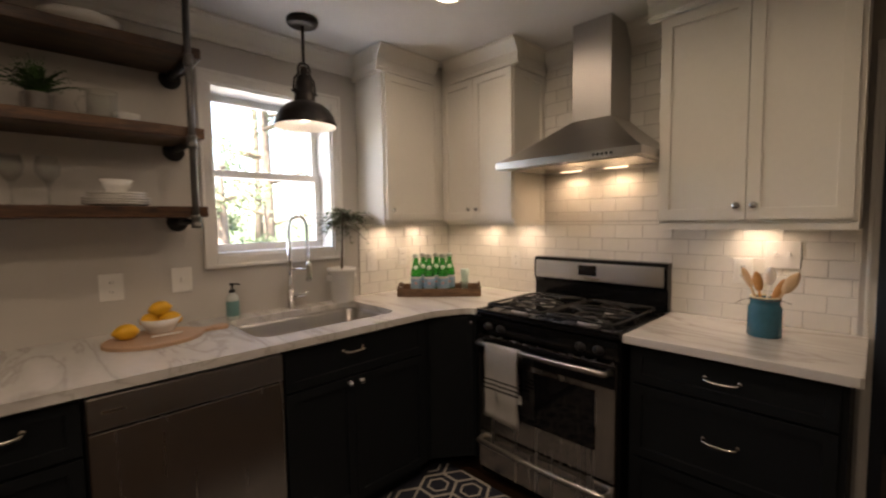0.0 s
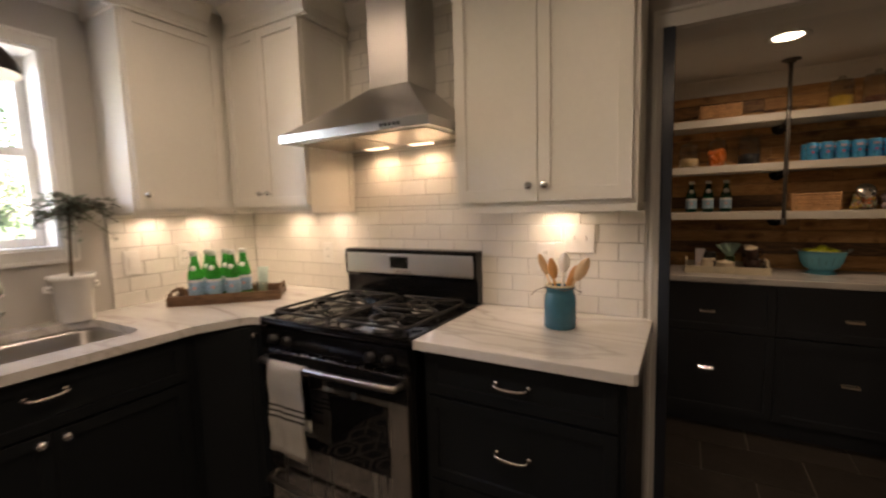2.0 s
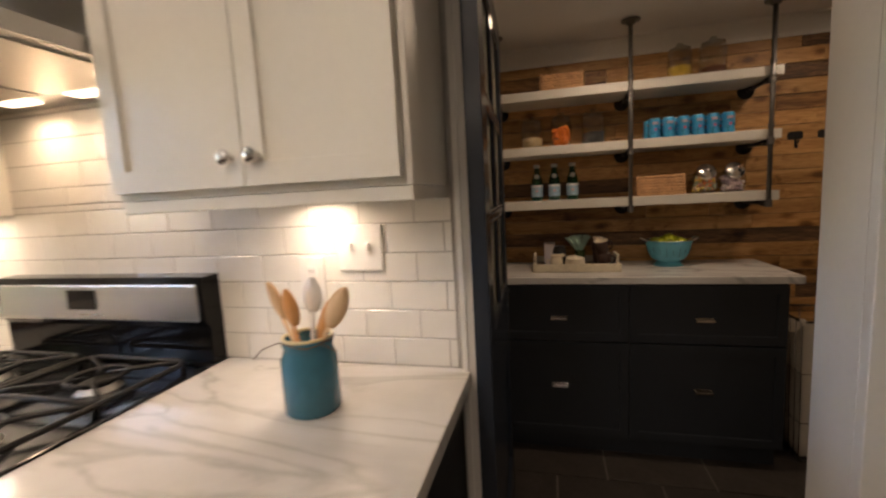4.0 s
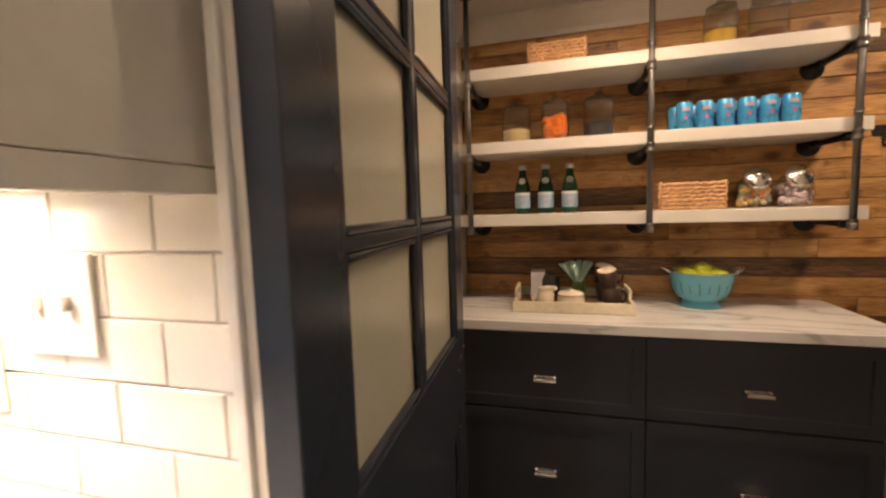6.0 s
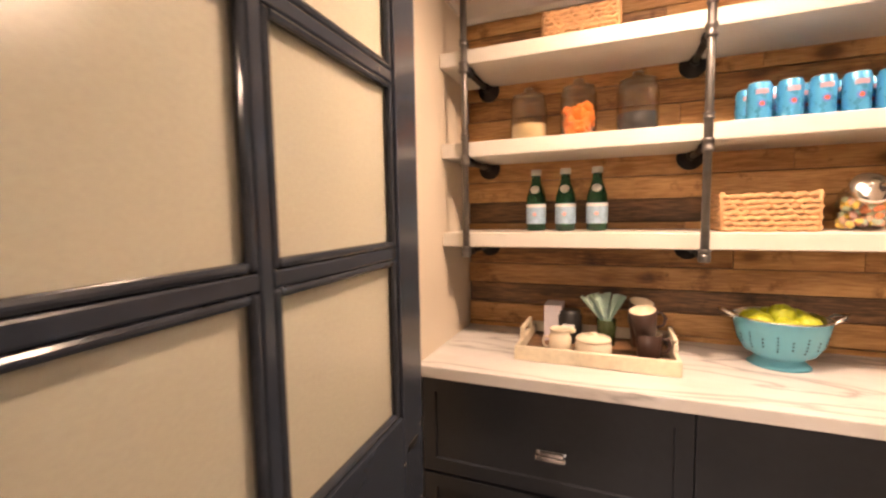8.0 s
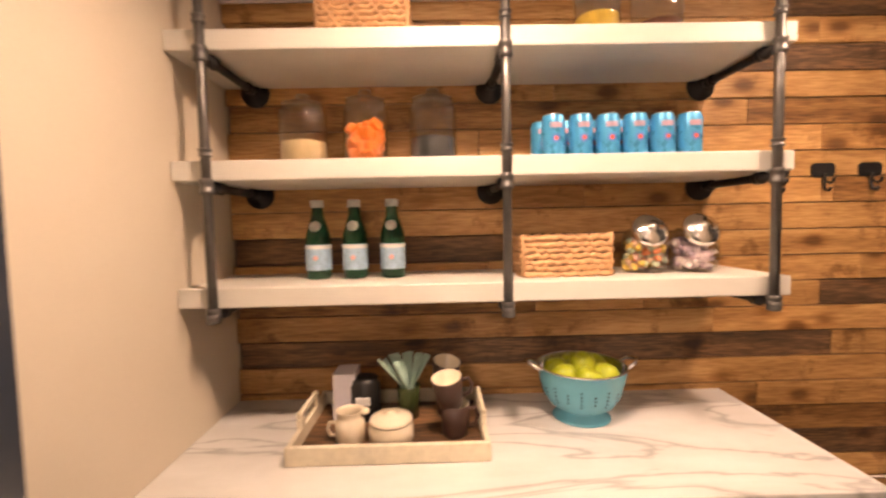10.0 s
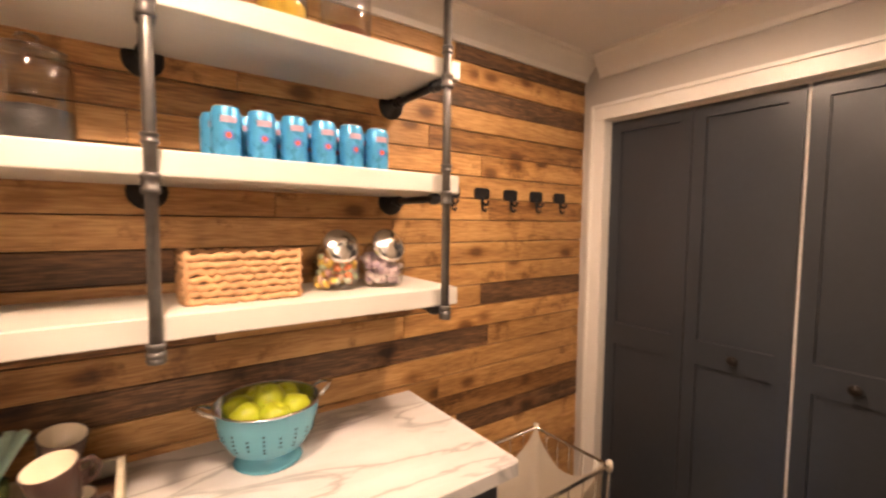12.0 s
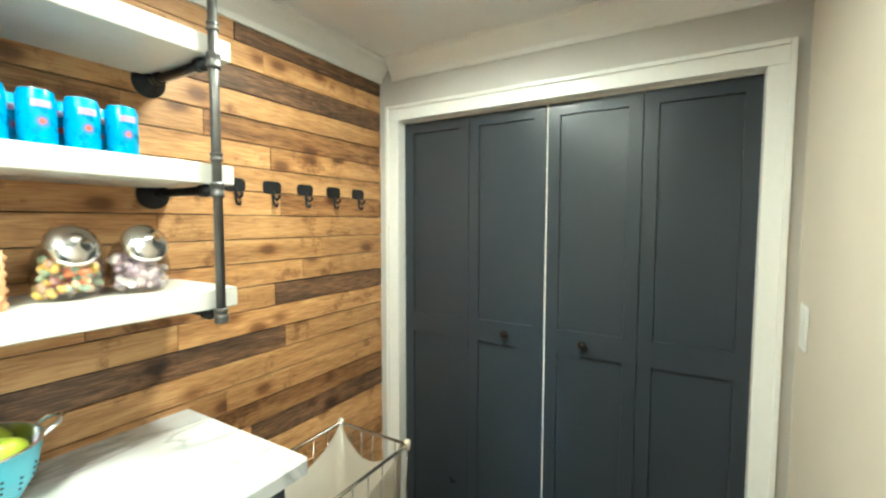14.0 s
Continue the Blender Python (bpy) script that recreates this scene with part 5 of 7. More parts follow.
FRONT = YK - 0.0098
plate_at(pose(-0.43, FRONT, 1.118), "white wall outlet on the tiles beside the range", 0.072, ["socket"])
plate_at(pose(0.932, FRONT, 1.213), "white double toggle switch on the tiles", 0.118, ["toggle", "toggle"], "switch")
plate_at(pose(0.795, FRONT, 1.135), "white wall outlet behind the utensil crock", 0.072, ["socket"])
plate_at(pose(XW + 0.0098, 2.255, 1.124, 0, 0, 90), "white switch plate on the tiles beside the window", 0.072, ["rocker"], "switch")
plate_at(pose(XW + 0.0098, 2.51, 1.138, 0, 0, 90), "white wall outlet on the corner tiles", 0.072, ["socket"])
plate_at(pose(XW, 0.934, 1.114, 0, 0, 90), "white wall outlet on the grey wall under the shelves", 0.085, ["socket"])
plate_at(pose(XW, 1.196, 1.118, 0, 0, 90), "white switch plate on the grey wall beside the window", 0.085, ["toggle"], "switch")
plate_at(pose(3.17, YP + 0.004, 1.165, 0, 0, 180), "white light switch on the beige pantry wall", 0.072, ["rocker"], "switch")

# Worktop: board, bowl of lemons, soap, faucet, potted tree
BOARD = shade("pale_board_wood", (0.42, 0.27, 0.17), rough=0.5, vary=0.15, scale=4, grain=30, bump=0.1, stretch=(6, 1, 6))
out = []
for i in range(40):
    a = 2 * math.pi * i / 40
    u, v = 0.205 * math.cos(a), 0.125 * math.sin(a)
    if abs(v) < 0.03 and u > 0:
        continue
    out.append((u, v))
neck = [(0.215, -0.022), (0.25, -0.018), (0.285, -0.028), (0.32, -0.028), (0.335, -0.012), (0.335, 0.012), (0.32, 0.028), (0.285, 0.028), (0.25, 0.018), (0.215, 0.022)]
bm = prism(bmesh.new(), out + neck, 0, 0.014, bevel=0.004)
single("cutting_board", bm, BOARD, "pale oval wooden cutting board with a rounded handle", "cutting board", at=(-0.81, 1.035, CT + 0.0005), m=pose(-0.81, 1.035, CT + 0.0005, 0, 0, 94) @ Matrix.Diagonal((0.84, 1.2, 1, 1)))
BZ0 = CT + 0.0148
single("fruit_bowl", dish((-0.895, 1.075, BZ0), 0.078, 0.058, foot=0.6), CERAMIC, "small white bowl holding lemons", "bowl", at=(-0.895, 1.075, BZ0))
LEMON = shade("yellow_lemon_skin", (0.78, 0.42, 0.02), rough=0.42, vary=0.1, scale=30, grain=250, bump=0.3)


def lemon(at, turn, tilt=0, s=1.0):
    prof = [(0, -0.043), (0.006, -0.041), (0.012, -0.036), (0.023, -0.027), (0.029, -0.012), (0.03, 0.002), (0.027, 0.017), (0.019, 0.029), (0.009, 0.037), (0.005, 0.042), (0, 0.044)]
    bm = lathe(bmesh.new(), [(r * s, z * s) for r, z in prof], 22, m=pose(0, 0, 0, 90 + tilt, 0, turn))
    bmesh.ops.translate(bm, vec=at, verts=bm.verts[:])
    single("lemon", bm, LEMON, "ripe yellow lemon on the board" if at[2] < 0.97 else "ripe yellow lemon in the white bowl", "lemon", "lemons", at=at)


lemon((-0.83, 0.945, BZ0 + 0.0305), 0, 0, 1.05)
lemon((-0.91, 1.04, BZ0 + 0.05), 20, 10)
lemon((-0.88, 1.11, BZ0 + 0.05), -15, -8)
lemon((-0.9, 1.075, BZ0 + 0.094), 10, 5, 1.05)
single("paring_knife", boxed(-0.8, -0.788, 1.02, 1.13, BZ0 + 0.0003, BZ0 + 0.007, bevel=0.003), CERAMIC, "white handled knife lying on the board", "knife", at=(-0.794, 1.075, BZ0))
c = thing("soap_dispenser", (-0.965, 1.385, CT), "teal labelled soap bottle with a black pump", "soap dispenser", local=True)
part("bottle", lathe(bmesh.new(), [(0, 0.0005), (0.027, 0.0005), (0.029, 0.004), (0.029, 0.1), (0.025, 0.115), (0.013, 0.124), (0.013, 0.13), (0, 0.13)], 24), shade("soap_bottle", (0.55, 0.6, 0.58), rough=0.15, vary=0.03, bump=0), c)
part("label", lathe(bmesh.new(), [(0.0293, 0.018), (0.0296, 0.019), (0.0296, 0.09), (0.0293, 0.091)], 24), shade("teal_label", (0.14, 0.28, 0.28), rough=0.5, vary=0.1, bump=0), c, "teal paper label")
bm = lathe(bmesh.new(), [(0, 0.13), (0.014, 0.13), (0.014, 0.143), (0.006, 0.146), (0.005, 0.165), (0.011, 0.167), (0.011, 0.175), (0, 0.176)], 16)
tube(bm, [(0, 0, 0.171), (0.02, 0.02, 0.172), (0.028, 0.028, 0.167)], 0.004, 8)
part("pump", bm, BLACK_PLASTIC, c, "black pump head")
c = thing("faucet", (-0.992, 1.69, CT), "chrome spring-neck kitchen faucet behind the sink", "faucet", local=True)
part("base", lathe(bmesh.new(), [(0, 0.0005), (0.027, 0.0005), (0.028, 0.006), (0.021, 0.01), (0.02, 0.1), (0.016, 0.106), (0, 0.106)], 24), CHROME, c)
part("riser", tube(bmesh.new(), [(0, 0, 0.1), (0, 0, 0.37)], 0.0115, 16), CHROME, c)
bm = tube(bmesh.new(), [(0, 0, 0.065), (0.015, 0.03, 0.068), (0.03, 0.06, 0.07), (0.042, 0.082, 0.088)], [0.013, 0.012, 0.008, 0.006], 12)
part("lever", bm, CHROME, c, "side lever")
arc = [(0, 0, 0.37)] + [(0.055 - 0.055 * math.cos(radians(a)), (0.055 - 0.055 * math.cos(radians(a))) * 0.45, 0.425 + 0.075 * math.sin(radians(a))) for a in range(0, 181, 15)] + [(0.11, 0.0495, 0.33), (0.11, 0.0495, 0.25)]
part("hose", tube(bmesh.new(), arc, 0.0065, 10), CHROME, c)
bm = bmesh.new()
pts = [Vector(p) for p in arc]
coil = []
lens = [0]
for a, b in zip(pts, pts[1:]):
    lens.append(lens[-1] + (b - a).length)
N = 420
for i in range(N):
    s = lens[-1] * 0.93 * i / (N - 1)
    j = max(k for k in range(len(pts) - 1) if lens[k] <= s)
    d = (pts[j + 1] - pts[j]).normalized()
    p = pts[j] + d * (s - lens[j])
    e1 = d.cross(Vector((0.4, -0.9, 0.1))).normalized()
    e2 = d.cross(e1)
    w = 2 * math.pi * s / 0.0085
    coil.append(p + 0.0105 * (math.cos(w) * e1 + math.sin(w) * e2))
tube(bm, coil, 0.0018, 5)
part("spring", bm, CHROME, c, "chrome coil spring")
part("docking_arm", tube(bmesh.new(), [(0, 0, 0.215), (0.06, 0.027, 0.217), (0.112, 0.05, 0.217)], 0.006, 10), CHROME, c)
part("spray_head", lathe(bmesh.new(), [(0, 0), (0.017, 0), (0.019, 0.012), (0.016, 0.03), (0.016, 0.08), (0.011, 0.098), (0, 0.1)], 20, (0.112, 0.05, 0.155)), CHROME, c)
PX, PYY = -0.968, 1.99
c = thing("potted_olive_tree", (PX, PYY, CT), "small olive topiary in a white ceramic pot beside the sink", "plant", local=True)
c.scale = (1.18, 1.18, 1.18)
part("pot", lathe(bmesh.new(), [(0, 0.0005), (0.052, 0.0005), (0.054, 0.006), (0.062, 0.15), (0.07, 0.152), (0.07, 0.168), (0.062, 0.168), (0.058, 0.15), (0, 0.148)], 30), CERAMIC, c)
for s in (-1, 1):
    part("handle", tube(bmesh.new(), [(0, s * 0.056, 0.128), (0, s * 0.078, 0.13), (0, s * 0.08, 0.118), (0, s * 0.057, 0.114)], 0.007, 8), CERAMIC, c)
part("soil", lathe(bmesh.new(), [(0, 0.153), (0.0578, 0.152), (0.0578, 0.1505), (0, 0.1505)], 20), BARK, c, "dark potting soil")
part("trunk", tube(bmesh.new(), [(0, 0, 0.15), (0.004, 0.004, 0.25), (0.0, 0.01, 0.35), (0.006, 0.012, 0.44)], [0.006, 0.005, 0.0045, 0.004], 8), BARK, c)
bm, wood_bm = bmesh.new(), bmesh.new()
rng = random.Random(11)
for i in range(48):
    a, up = rng.uniform(0, 6.283), rng.uniform(-0.35, 0.75)
    L = rng.uniform(0.08, 0.16)
    p0 = Vector((0.005, 0.012, 0.42 + rng.uniform(-0.05, 0.03)))
    ax = 0.55 if math.cos(a) < 0 else 1.0
    pts = []
    for k in range(7):
        t = k / 6
        pts.append(p0 + Vector((math.cos(a) * L * t * ax * 0.6, math.sin(a) * L * t * 1.15, L * (up * t - 0.5 * t * t))))
    tube(wood_bm, pts, 0.0013, 4)
    for k in range(1, 7):
        for s in range(3):
            b = rng.uniform(0, 6.283)
            d = Vector((math.cos(b), math.sin(b), rng.uniform(-0.3, 0.5))).normalized()
            l = rng.uniform(0.026, 0.044)
            w = d.cross(Vector((0, 0, 1))).normalized() * 0.0062
            q = pts[k]
            bm.faces.new([bm.verts.new(v) for v in (q, q + d * l * 0.4 + w, q + d * l, q + d * l * 0.4 - w)])
part("twigs", wood_bm, BARK, c)
part("foliage", bm, OLIVE_LEAF, c, "narrow grey-green leaves")

# Wooden tray with bottles and straws in the corner
TC, TT = Vector((-0.725, 2.545, CT)), 43.5
TRM = pose(*TC, 0, 0, TT)
c = thing("wooden_tray", TC, "dark brown wooden tray with cut-out handles", "tray", turn=TT, local=True)
part("base", boxed(-0.245, 0.245, -0.105, 0.105, 0.0005, 0.01), TRAY_WOOD, c)
for s, nm in ((-1, "front"), (1, "back")):
    y0, y1 = sorted((s * 0.105, s * 0.115))
    part(nm + "_side", boxed(-0.255, 0.255, y0, y1, 0.001, 0.05, bevel=0.002), TRAY_WOOD, c)
for s in (-1, 1):
    bm = bmesh.new()
    x0, x1 = sorted((s * 0.2452, s * 0.2555))
    box(bm, x0, x1, -0.1048, 0.1048, 0.0105, 0.036)
    box(bm, x0, x1, -0.1048, -0.05, 0.0362, 0.062, bevel=0.002)
    box(bm, x0, x1, 0.05, 0.1048, 0.0362, 0.062, bevel=0.002)
    box(bm, x0, x1, -0.0498, 0.0498, 0.056, 0.071, bevel=0.003)
    part("end_handle", bm, TRAY_WOOD, c)

GREEN_GLASS = shade("green_bottle_glass", (0.05, 0.50, 0.07), rough=0.06, vary=0.05, bump=0, transmission=0.75)
DARK_GREEN_GLASS = shade("dark_green_bottle_glass", (0.010, 0.11, 0.045), rough=0.06, vary=0.05, bump=0, transmission=0.55)
LABEL_BLUE = shade("pale_blue_label", (0.32, 0.47, 0.63), rough=0.5, vary=0.3, scale=55, grain=160, bump=0)
LABEL_WHITE = shade("white_label", (0.74, 0.75, 0.74), rough=0.5, vary=0.04, bump=0)
RED_MARK = shade("red_label_mark", (0.62, 0.10, 0.06), rough=0.5, vary=0.05, bump=0)
CAP_SILVER = shade("silver_cap", (0.6, 0.62, 0.6), rough=0.35, metal=0.5, vary=0.05, bump=0)
NAVY_MARK = shade("navy_label_mark", (0.03, 0.05, 0.14), rough=0.5, vary=0.05, bump=0)


PALE_RED = shade("faded_red_ink", (0.72, 0.36, 0.33), rough=0.5, vary=0.1, bump=0)


def water_bottle(m, glass_mat, label, group, h=0.205, r=0.031):
    c = thing("water_bottle", m.translation, label, "bottle", group, local=True)
    c.matrix_basis = m
    k = h / 0.205
    part("glass", lathe(bmesh.new(), [(0, 0.0005), (r * 0.85, 0.0005), (r, 0.006), (r, 0.1 * k), (r * 0.96, 0.115 * k), (r * 0.72, 0.14 * k), (r * 0.52, 0.158 * k), (r * 0.46, 0.172 * k), (r * 0.45, 0.185 * k), (r * 0.45, 0.19 * k), (0, 0.19 * k)], 22), glass_mat, c)
    part("cap", lathe(bmesh.new(), [(0, 0.206 * k), (r * 0.48, 0.205 * k), (r * 0.53, 0.2 * k), (r * 0.53, 0.186 * k), (r * 0.47, 0.1855 * k)], 18), CAP_SILVER, c, "silver screw cap")
    part("body_label", lathe(bmesh.new(), [(r + 0.0002, 0.024 * k), (r + 0.0006, 0.025 * k), (r + 0.0006, 0.089 * k), (r + 0.0002, 0.09 * k)], 22), LABEL_BLUE, c, "pale blue paper label")
    part("label_band", lathe(bmesh.new(), [(r + 0.0008, 0.079 * k), (r + 0.001, 0.0795 * k), (r + 0.001, 0.088 * k), (r + 0.0008, 0.0885 * k)], 22), LABEL_WHITE, c)
    bm = disc_patch(r + 0.0013, 0, 0.056 * k, 0.0062 * k)
    part("label_mark", bm, PALE_RED, c, "small faded red mark")
    neck = lathe(bmesh.new(), [(0, 0), (0.014, 0), (0.014, 0.0015), (0, 0.0015)], 20, m=pose(0, -r * 0.83, 0.137 * k, 60, 0, 0))
    part("neck_label", neck, LABEL_WHITE, c, "round white neck label")
    return c


first = None
for u, v in ((-0.105, 0.045), (-0.022, 0.05), (0.062, 0.042), (-0.145, -0.035), (-0.062, -0.04), (0.022, -0.03)):
    m = TRM @ pose(u, v, 0.0102, 0, 0, 2)
    if first is None:
        first = water_bottle(m, GREEN_GLASS, "bright green glass water bottle in the wooden tray", "green water bottles", 0.245, 0.034)
    else:
        copy_thing(first, m)
STRAW = shade("mint_striped_paper", (0.6, 0.74, 0.68), rough=0.6, vary=0.15, scale=90, bump=0)
c = thing("straw_glass", TRM @ Vector((0.155, 0.0, 0.0102)), "clear tumbler with mint paper straws in the tray", "straws", local=True)
part("tumbler", lathe(bmesh.new(), [(0, 0.0005), (0.024, 0.0005), (0.03, 0.07), (0.0285, 0.07), (0.0235, 0.005), (0, 0.005)], 22), CLEAR, c)
rng = random.Random(8)
for i in range(20):
    a, rr = rng.uniform(0, 6.283), rng.uniform(0.003, 0.019)
    part("straw", tube(bmesh.new(), [(rr * math.cos(a), rr * math.sin(a), 0.007), (rr * 1.7 * math.cos(a), rr * 1.7 * math.sin(a), 0.145)], 0.0034, 7), STRAW, c)

# Utensil crock
c = thing("utensil_crock", (0.912, 2.72, CT), "teal enamel crock with cream rim holding wooden spoons", "crock", local=True)
TEAL = shade("teal_enamel", (0.045, 0.155, 0.225), rough=0.22, vary=0.12, scale=14, bump=0.02)
SPOON = shade("pale_spoon_wood", (0.68, 0.46, 0.26), rough=0.55, vary=0.12, scale=8, grain=60, bump=0.1)
SPOON_RED = shade("cherry_spoon_wood", (0.6, 0.29, 0.1), rough=0.5, vary=0.12, scale=8, grain=60, bump=0.1)
part("jar", lathe(bmesh.new(), [(0, 0.0005), (0.053, 0.0005), (0.056, 0.005), (0.055, 0.11), (0.048, 0.125), (0.047, 0.132), (0.05, 0.14), (0.048, 0.15), (0.046, 0.15), (0.044, 0.132), (0.05, 0.108), (0.051, 0.008), (0, 0.006)], 32), TEAL, c)
part("rim", tube(bmesh.new(), [(0.047 * math.cos(2 * math.pi * i / 28), 0.047 * math.sin(2 * math.pi * i / 28), 0.152) for i in range(28)], 0.0035, 6, closed=True), shade("cream_rim", (0.75, 0.66, 0.42), rough=0.4, vary=0.05, bump=0), c, "cream rim")


def spoon(name, base, tip, w, L, mat, lab):
    base, tip = Vector(base), Vector(tip)
    d = (tip - base).normalized()
    bm = tube(bmesh.new(), [base, base + d * ((tip - base).length - L)], 0.0045, 8)
    side = d.cross(Vector((0, 1, 0))).normalized()
    nrm = side.cross(d)
    rows = []
    for i in range(11):
        t = i / 10
        ww = w * math.sin(math.pi * min(1, 0.08 + 0.92 * t)) ** 0.6 if t < 1 else 0.002
        q = base + d * ((tip - base).length - L * (1 - t))
        rows.append([bm.verts.new(q + side * ww * u + nrm * (0.004 - 0.006 * (1 - u * u)) * 1.0) for u in (-1, -0.5, 0, 0.5, 1)] + [bm.verts.new(q + side * ww * u + nrm * (0.008 - 0.006 * (1 - u * u))) for u in (1, 0.5, 0, -0.5, -1)])
    for a, b in zip(rows, rows[1:]):
        for k in range(10):
            f = bm.faces.new((a[k], a[(k + 1) % 10], b[(k + 1) % 10], b[k]))
            f.smooth = True
    bm.faces.new(rows[0][::-1]), bm.faces.new(rows[-1])
    bmesh.ops.recalc_face_normals(bm, faces=bm.faces[:])
    part(name, bm, mat, c, lab)


spoon("wooden_spoon", (0.02, 0.0, 0.02), (-0.075, -0.01, 0.262), 0.013, 0.08, SPOON, "flat pale wooden spatula")
spoon("wooden_spoon", (0.01, -0.01, 0.02), (-0.03, -0.02, 0.25), 0.017, 0.075, SPOON_RED, "cherry wood spoon")
spoon("white_spoon", (0.0, 0.01, 0.02), (0.012, 0.01, 0.268), 0.02, 0.07, CERAMIC, "white spoon")
spoon("wooden_spoon", (-0.02, 0.0, 0.02), (0.055, 0.0, 0.225), 0.013, 0.09, SPOON_RED, "wooden spatula")
spoon("wooden_spoon", (-0.025, -0.01, 0.02), (0.1, -0.02, 0.255), 0.02, 0.09, SPOON, "pale wooden spoon")
bm = tube(bmesh.new(), [(0.051 * math.cos(radians(a)), 0.051 * math.sin(radians(a)), 0.145 + 0.004 * math.sin(a)) for a in range(0, 360, 20)], 0.0015, 5, closed=True)
tube(bm, [(-0.045, -0.03, 0.146), (-0.075, -0.045, 0.135), (-0.09, -0.05, 0.118)], 0.0013, 5)
tube(bm, [(0.045, -0.03, 0.146), (0.065, -0.04, 0.146), (0.085, -0.045, 0.14)], 0.0013, 5)
part("twine", bm, BARK, c, "brown twine")

# Rug
RUG_NAVY = shade("navy_rug_pile", (0.022, 0.026, 0.042), rough=0.95, vary=0.2, scale=40, grain=400, bump=0.6)
RUG_WHITE = shade("ivory_rug_pile", (0.55, 0.51, 0.45), rough=0.95, vary=0.12, scale=40, grain=400, bump=0.6)
rx0, rx1, ry0, ry1 = -0.49, 0.35, 0.5, 2.33
c = thing("rug", ((rx0 + rx1) / 2, (ry0 + ry1) / 2, 0), "navy rug with an ivory hexagon lattice on dark floorboards", "rug")
part("field", boxed(rx0, rx1, ry0, ry1, 0.0005, 0.008, bevel=0.002), RUG_NAVY, c)
bm = bmesh.new()


def strip(a, b, w=0.0065):
    a, b = Vector(a), Vector(b)
    if not all(rx0 + 0.01 < p.x < rx1 - 0.01 and ry0 + 0.01 < p.y < ry1 - 0.01 for p in (a, b)):
        return
    n = Vector((-(b - a).y, (b - a).x)).normalized() * w
    prism_pts = [a + n, b + n, b - n, a - n]
    top = [bm.verts.new((p.x, p.y, 0.0095)) for p in prism_pts]
    low = [bm.verts.new((p.x, p.y, 0.0078)) for p in prism_pts]
    bm.faces.new(top[::-1])
    for i in range(4):
        bm.faces.new((low[i], low[(i + 1) % 4], top[(i + 1) % 4], top[i]))


S = 0.1
for i in range(-2, 14):
    for j in range(-2, 24):
        cx, cy = rx0 + i * S * 1.5, ry0 + j * S * 1.732 / 1 + (i % 2) * S * 0.866
        hexa = [(cx + S * math.cos(radians(60 * k)), cy + S * math.sin(radians(60 * k))) for k in range(6)]
        for k in range(3):
            strip(hexa[k], hexa[k + 1])
        inner = [(cx + S * 0.55 * math.cos(radians(60 * k)), cy + S * 0.55 * math.sin(radians(60 * k))) for k in range(6)]
        if (i + j) % 2 == 0:
            for k in range(6):
                strip(inner[k], inner[(k + 1) % 6], 0.005)
        else:
            for k in range(0, 6, 2):
                strip((cx, cy), hexa[k], 0.005)
bmesh.ops.recalc_face_normals(bm, faces=bm.faces[:])
tagged(part("lattice", bm, RUG_WHITE, c, "raised ivory lattice"), kind="stuff")

# Outside the window
GRASS = shade("lawn", (0.07, 0.1, 0.035), rough=0.9, vary=0.4, scale=2, grain=30, bump=0.5)
# Invented pale slab: reflects sunlight up through the window onto the ceiling
BOUNCE_GROUND = shade("pale_bounce_ground", (0.5, 0.48, 0.44), rough=0.95, vary=0.2, scale=3, grain=60, bump=0.5)
structure("bounce_slab", boxed(-7.5, -1.32, -6, 9, -0.4, -0.385), BOUNCE_GROUND, "pale ground added outside the window to bounce daylight in", "ground")
structure("ground", boxed(-600, -1.2, -500, 500, -0.6, -0.4), GRASS, "green lawn outside the window", "ground")
TREE_BARK = shade("tree_bark", (0.12, 0.09, 0.065), rough=0.9, vary=0.35, scale=12, bump=0.6)
TREE_LEAF = shade("sunlit_tree_leaf", (0.12, 0.16, 0.08), rough=0.6, vary=0.4, scale=3, grain=20, bump=0.1)


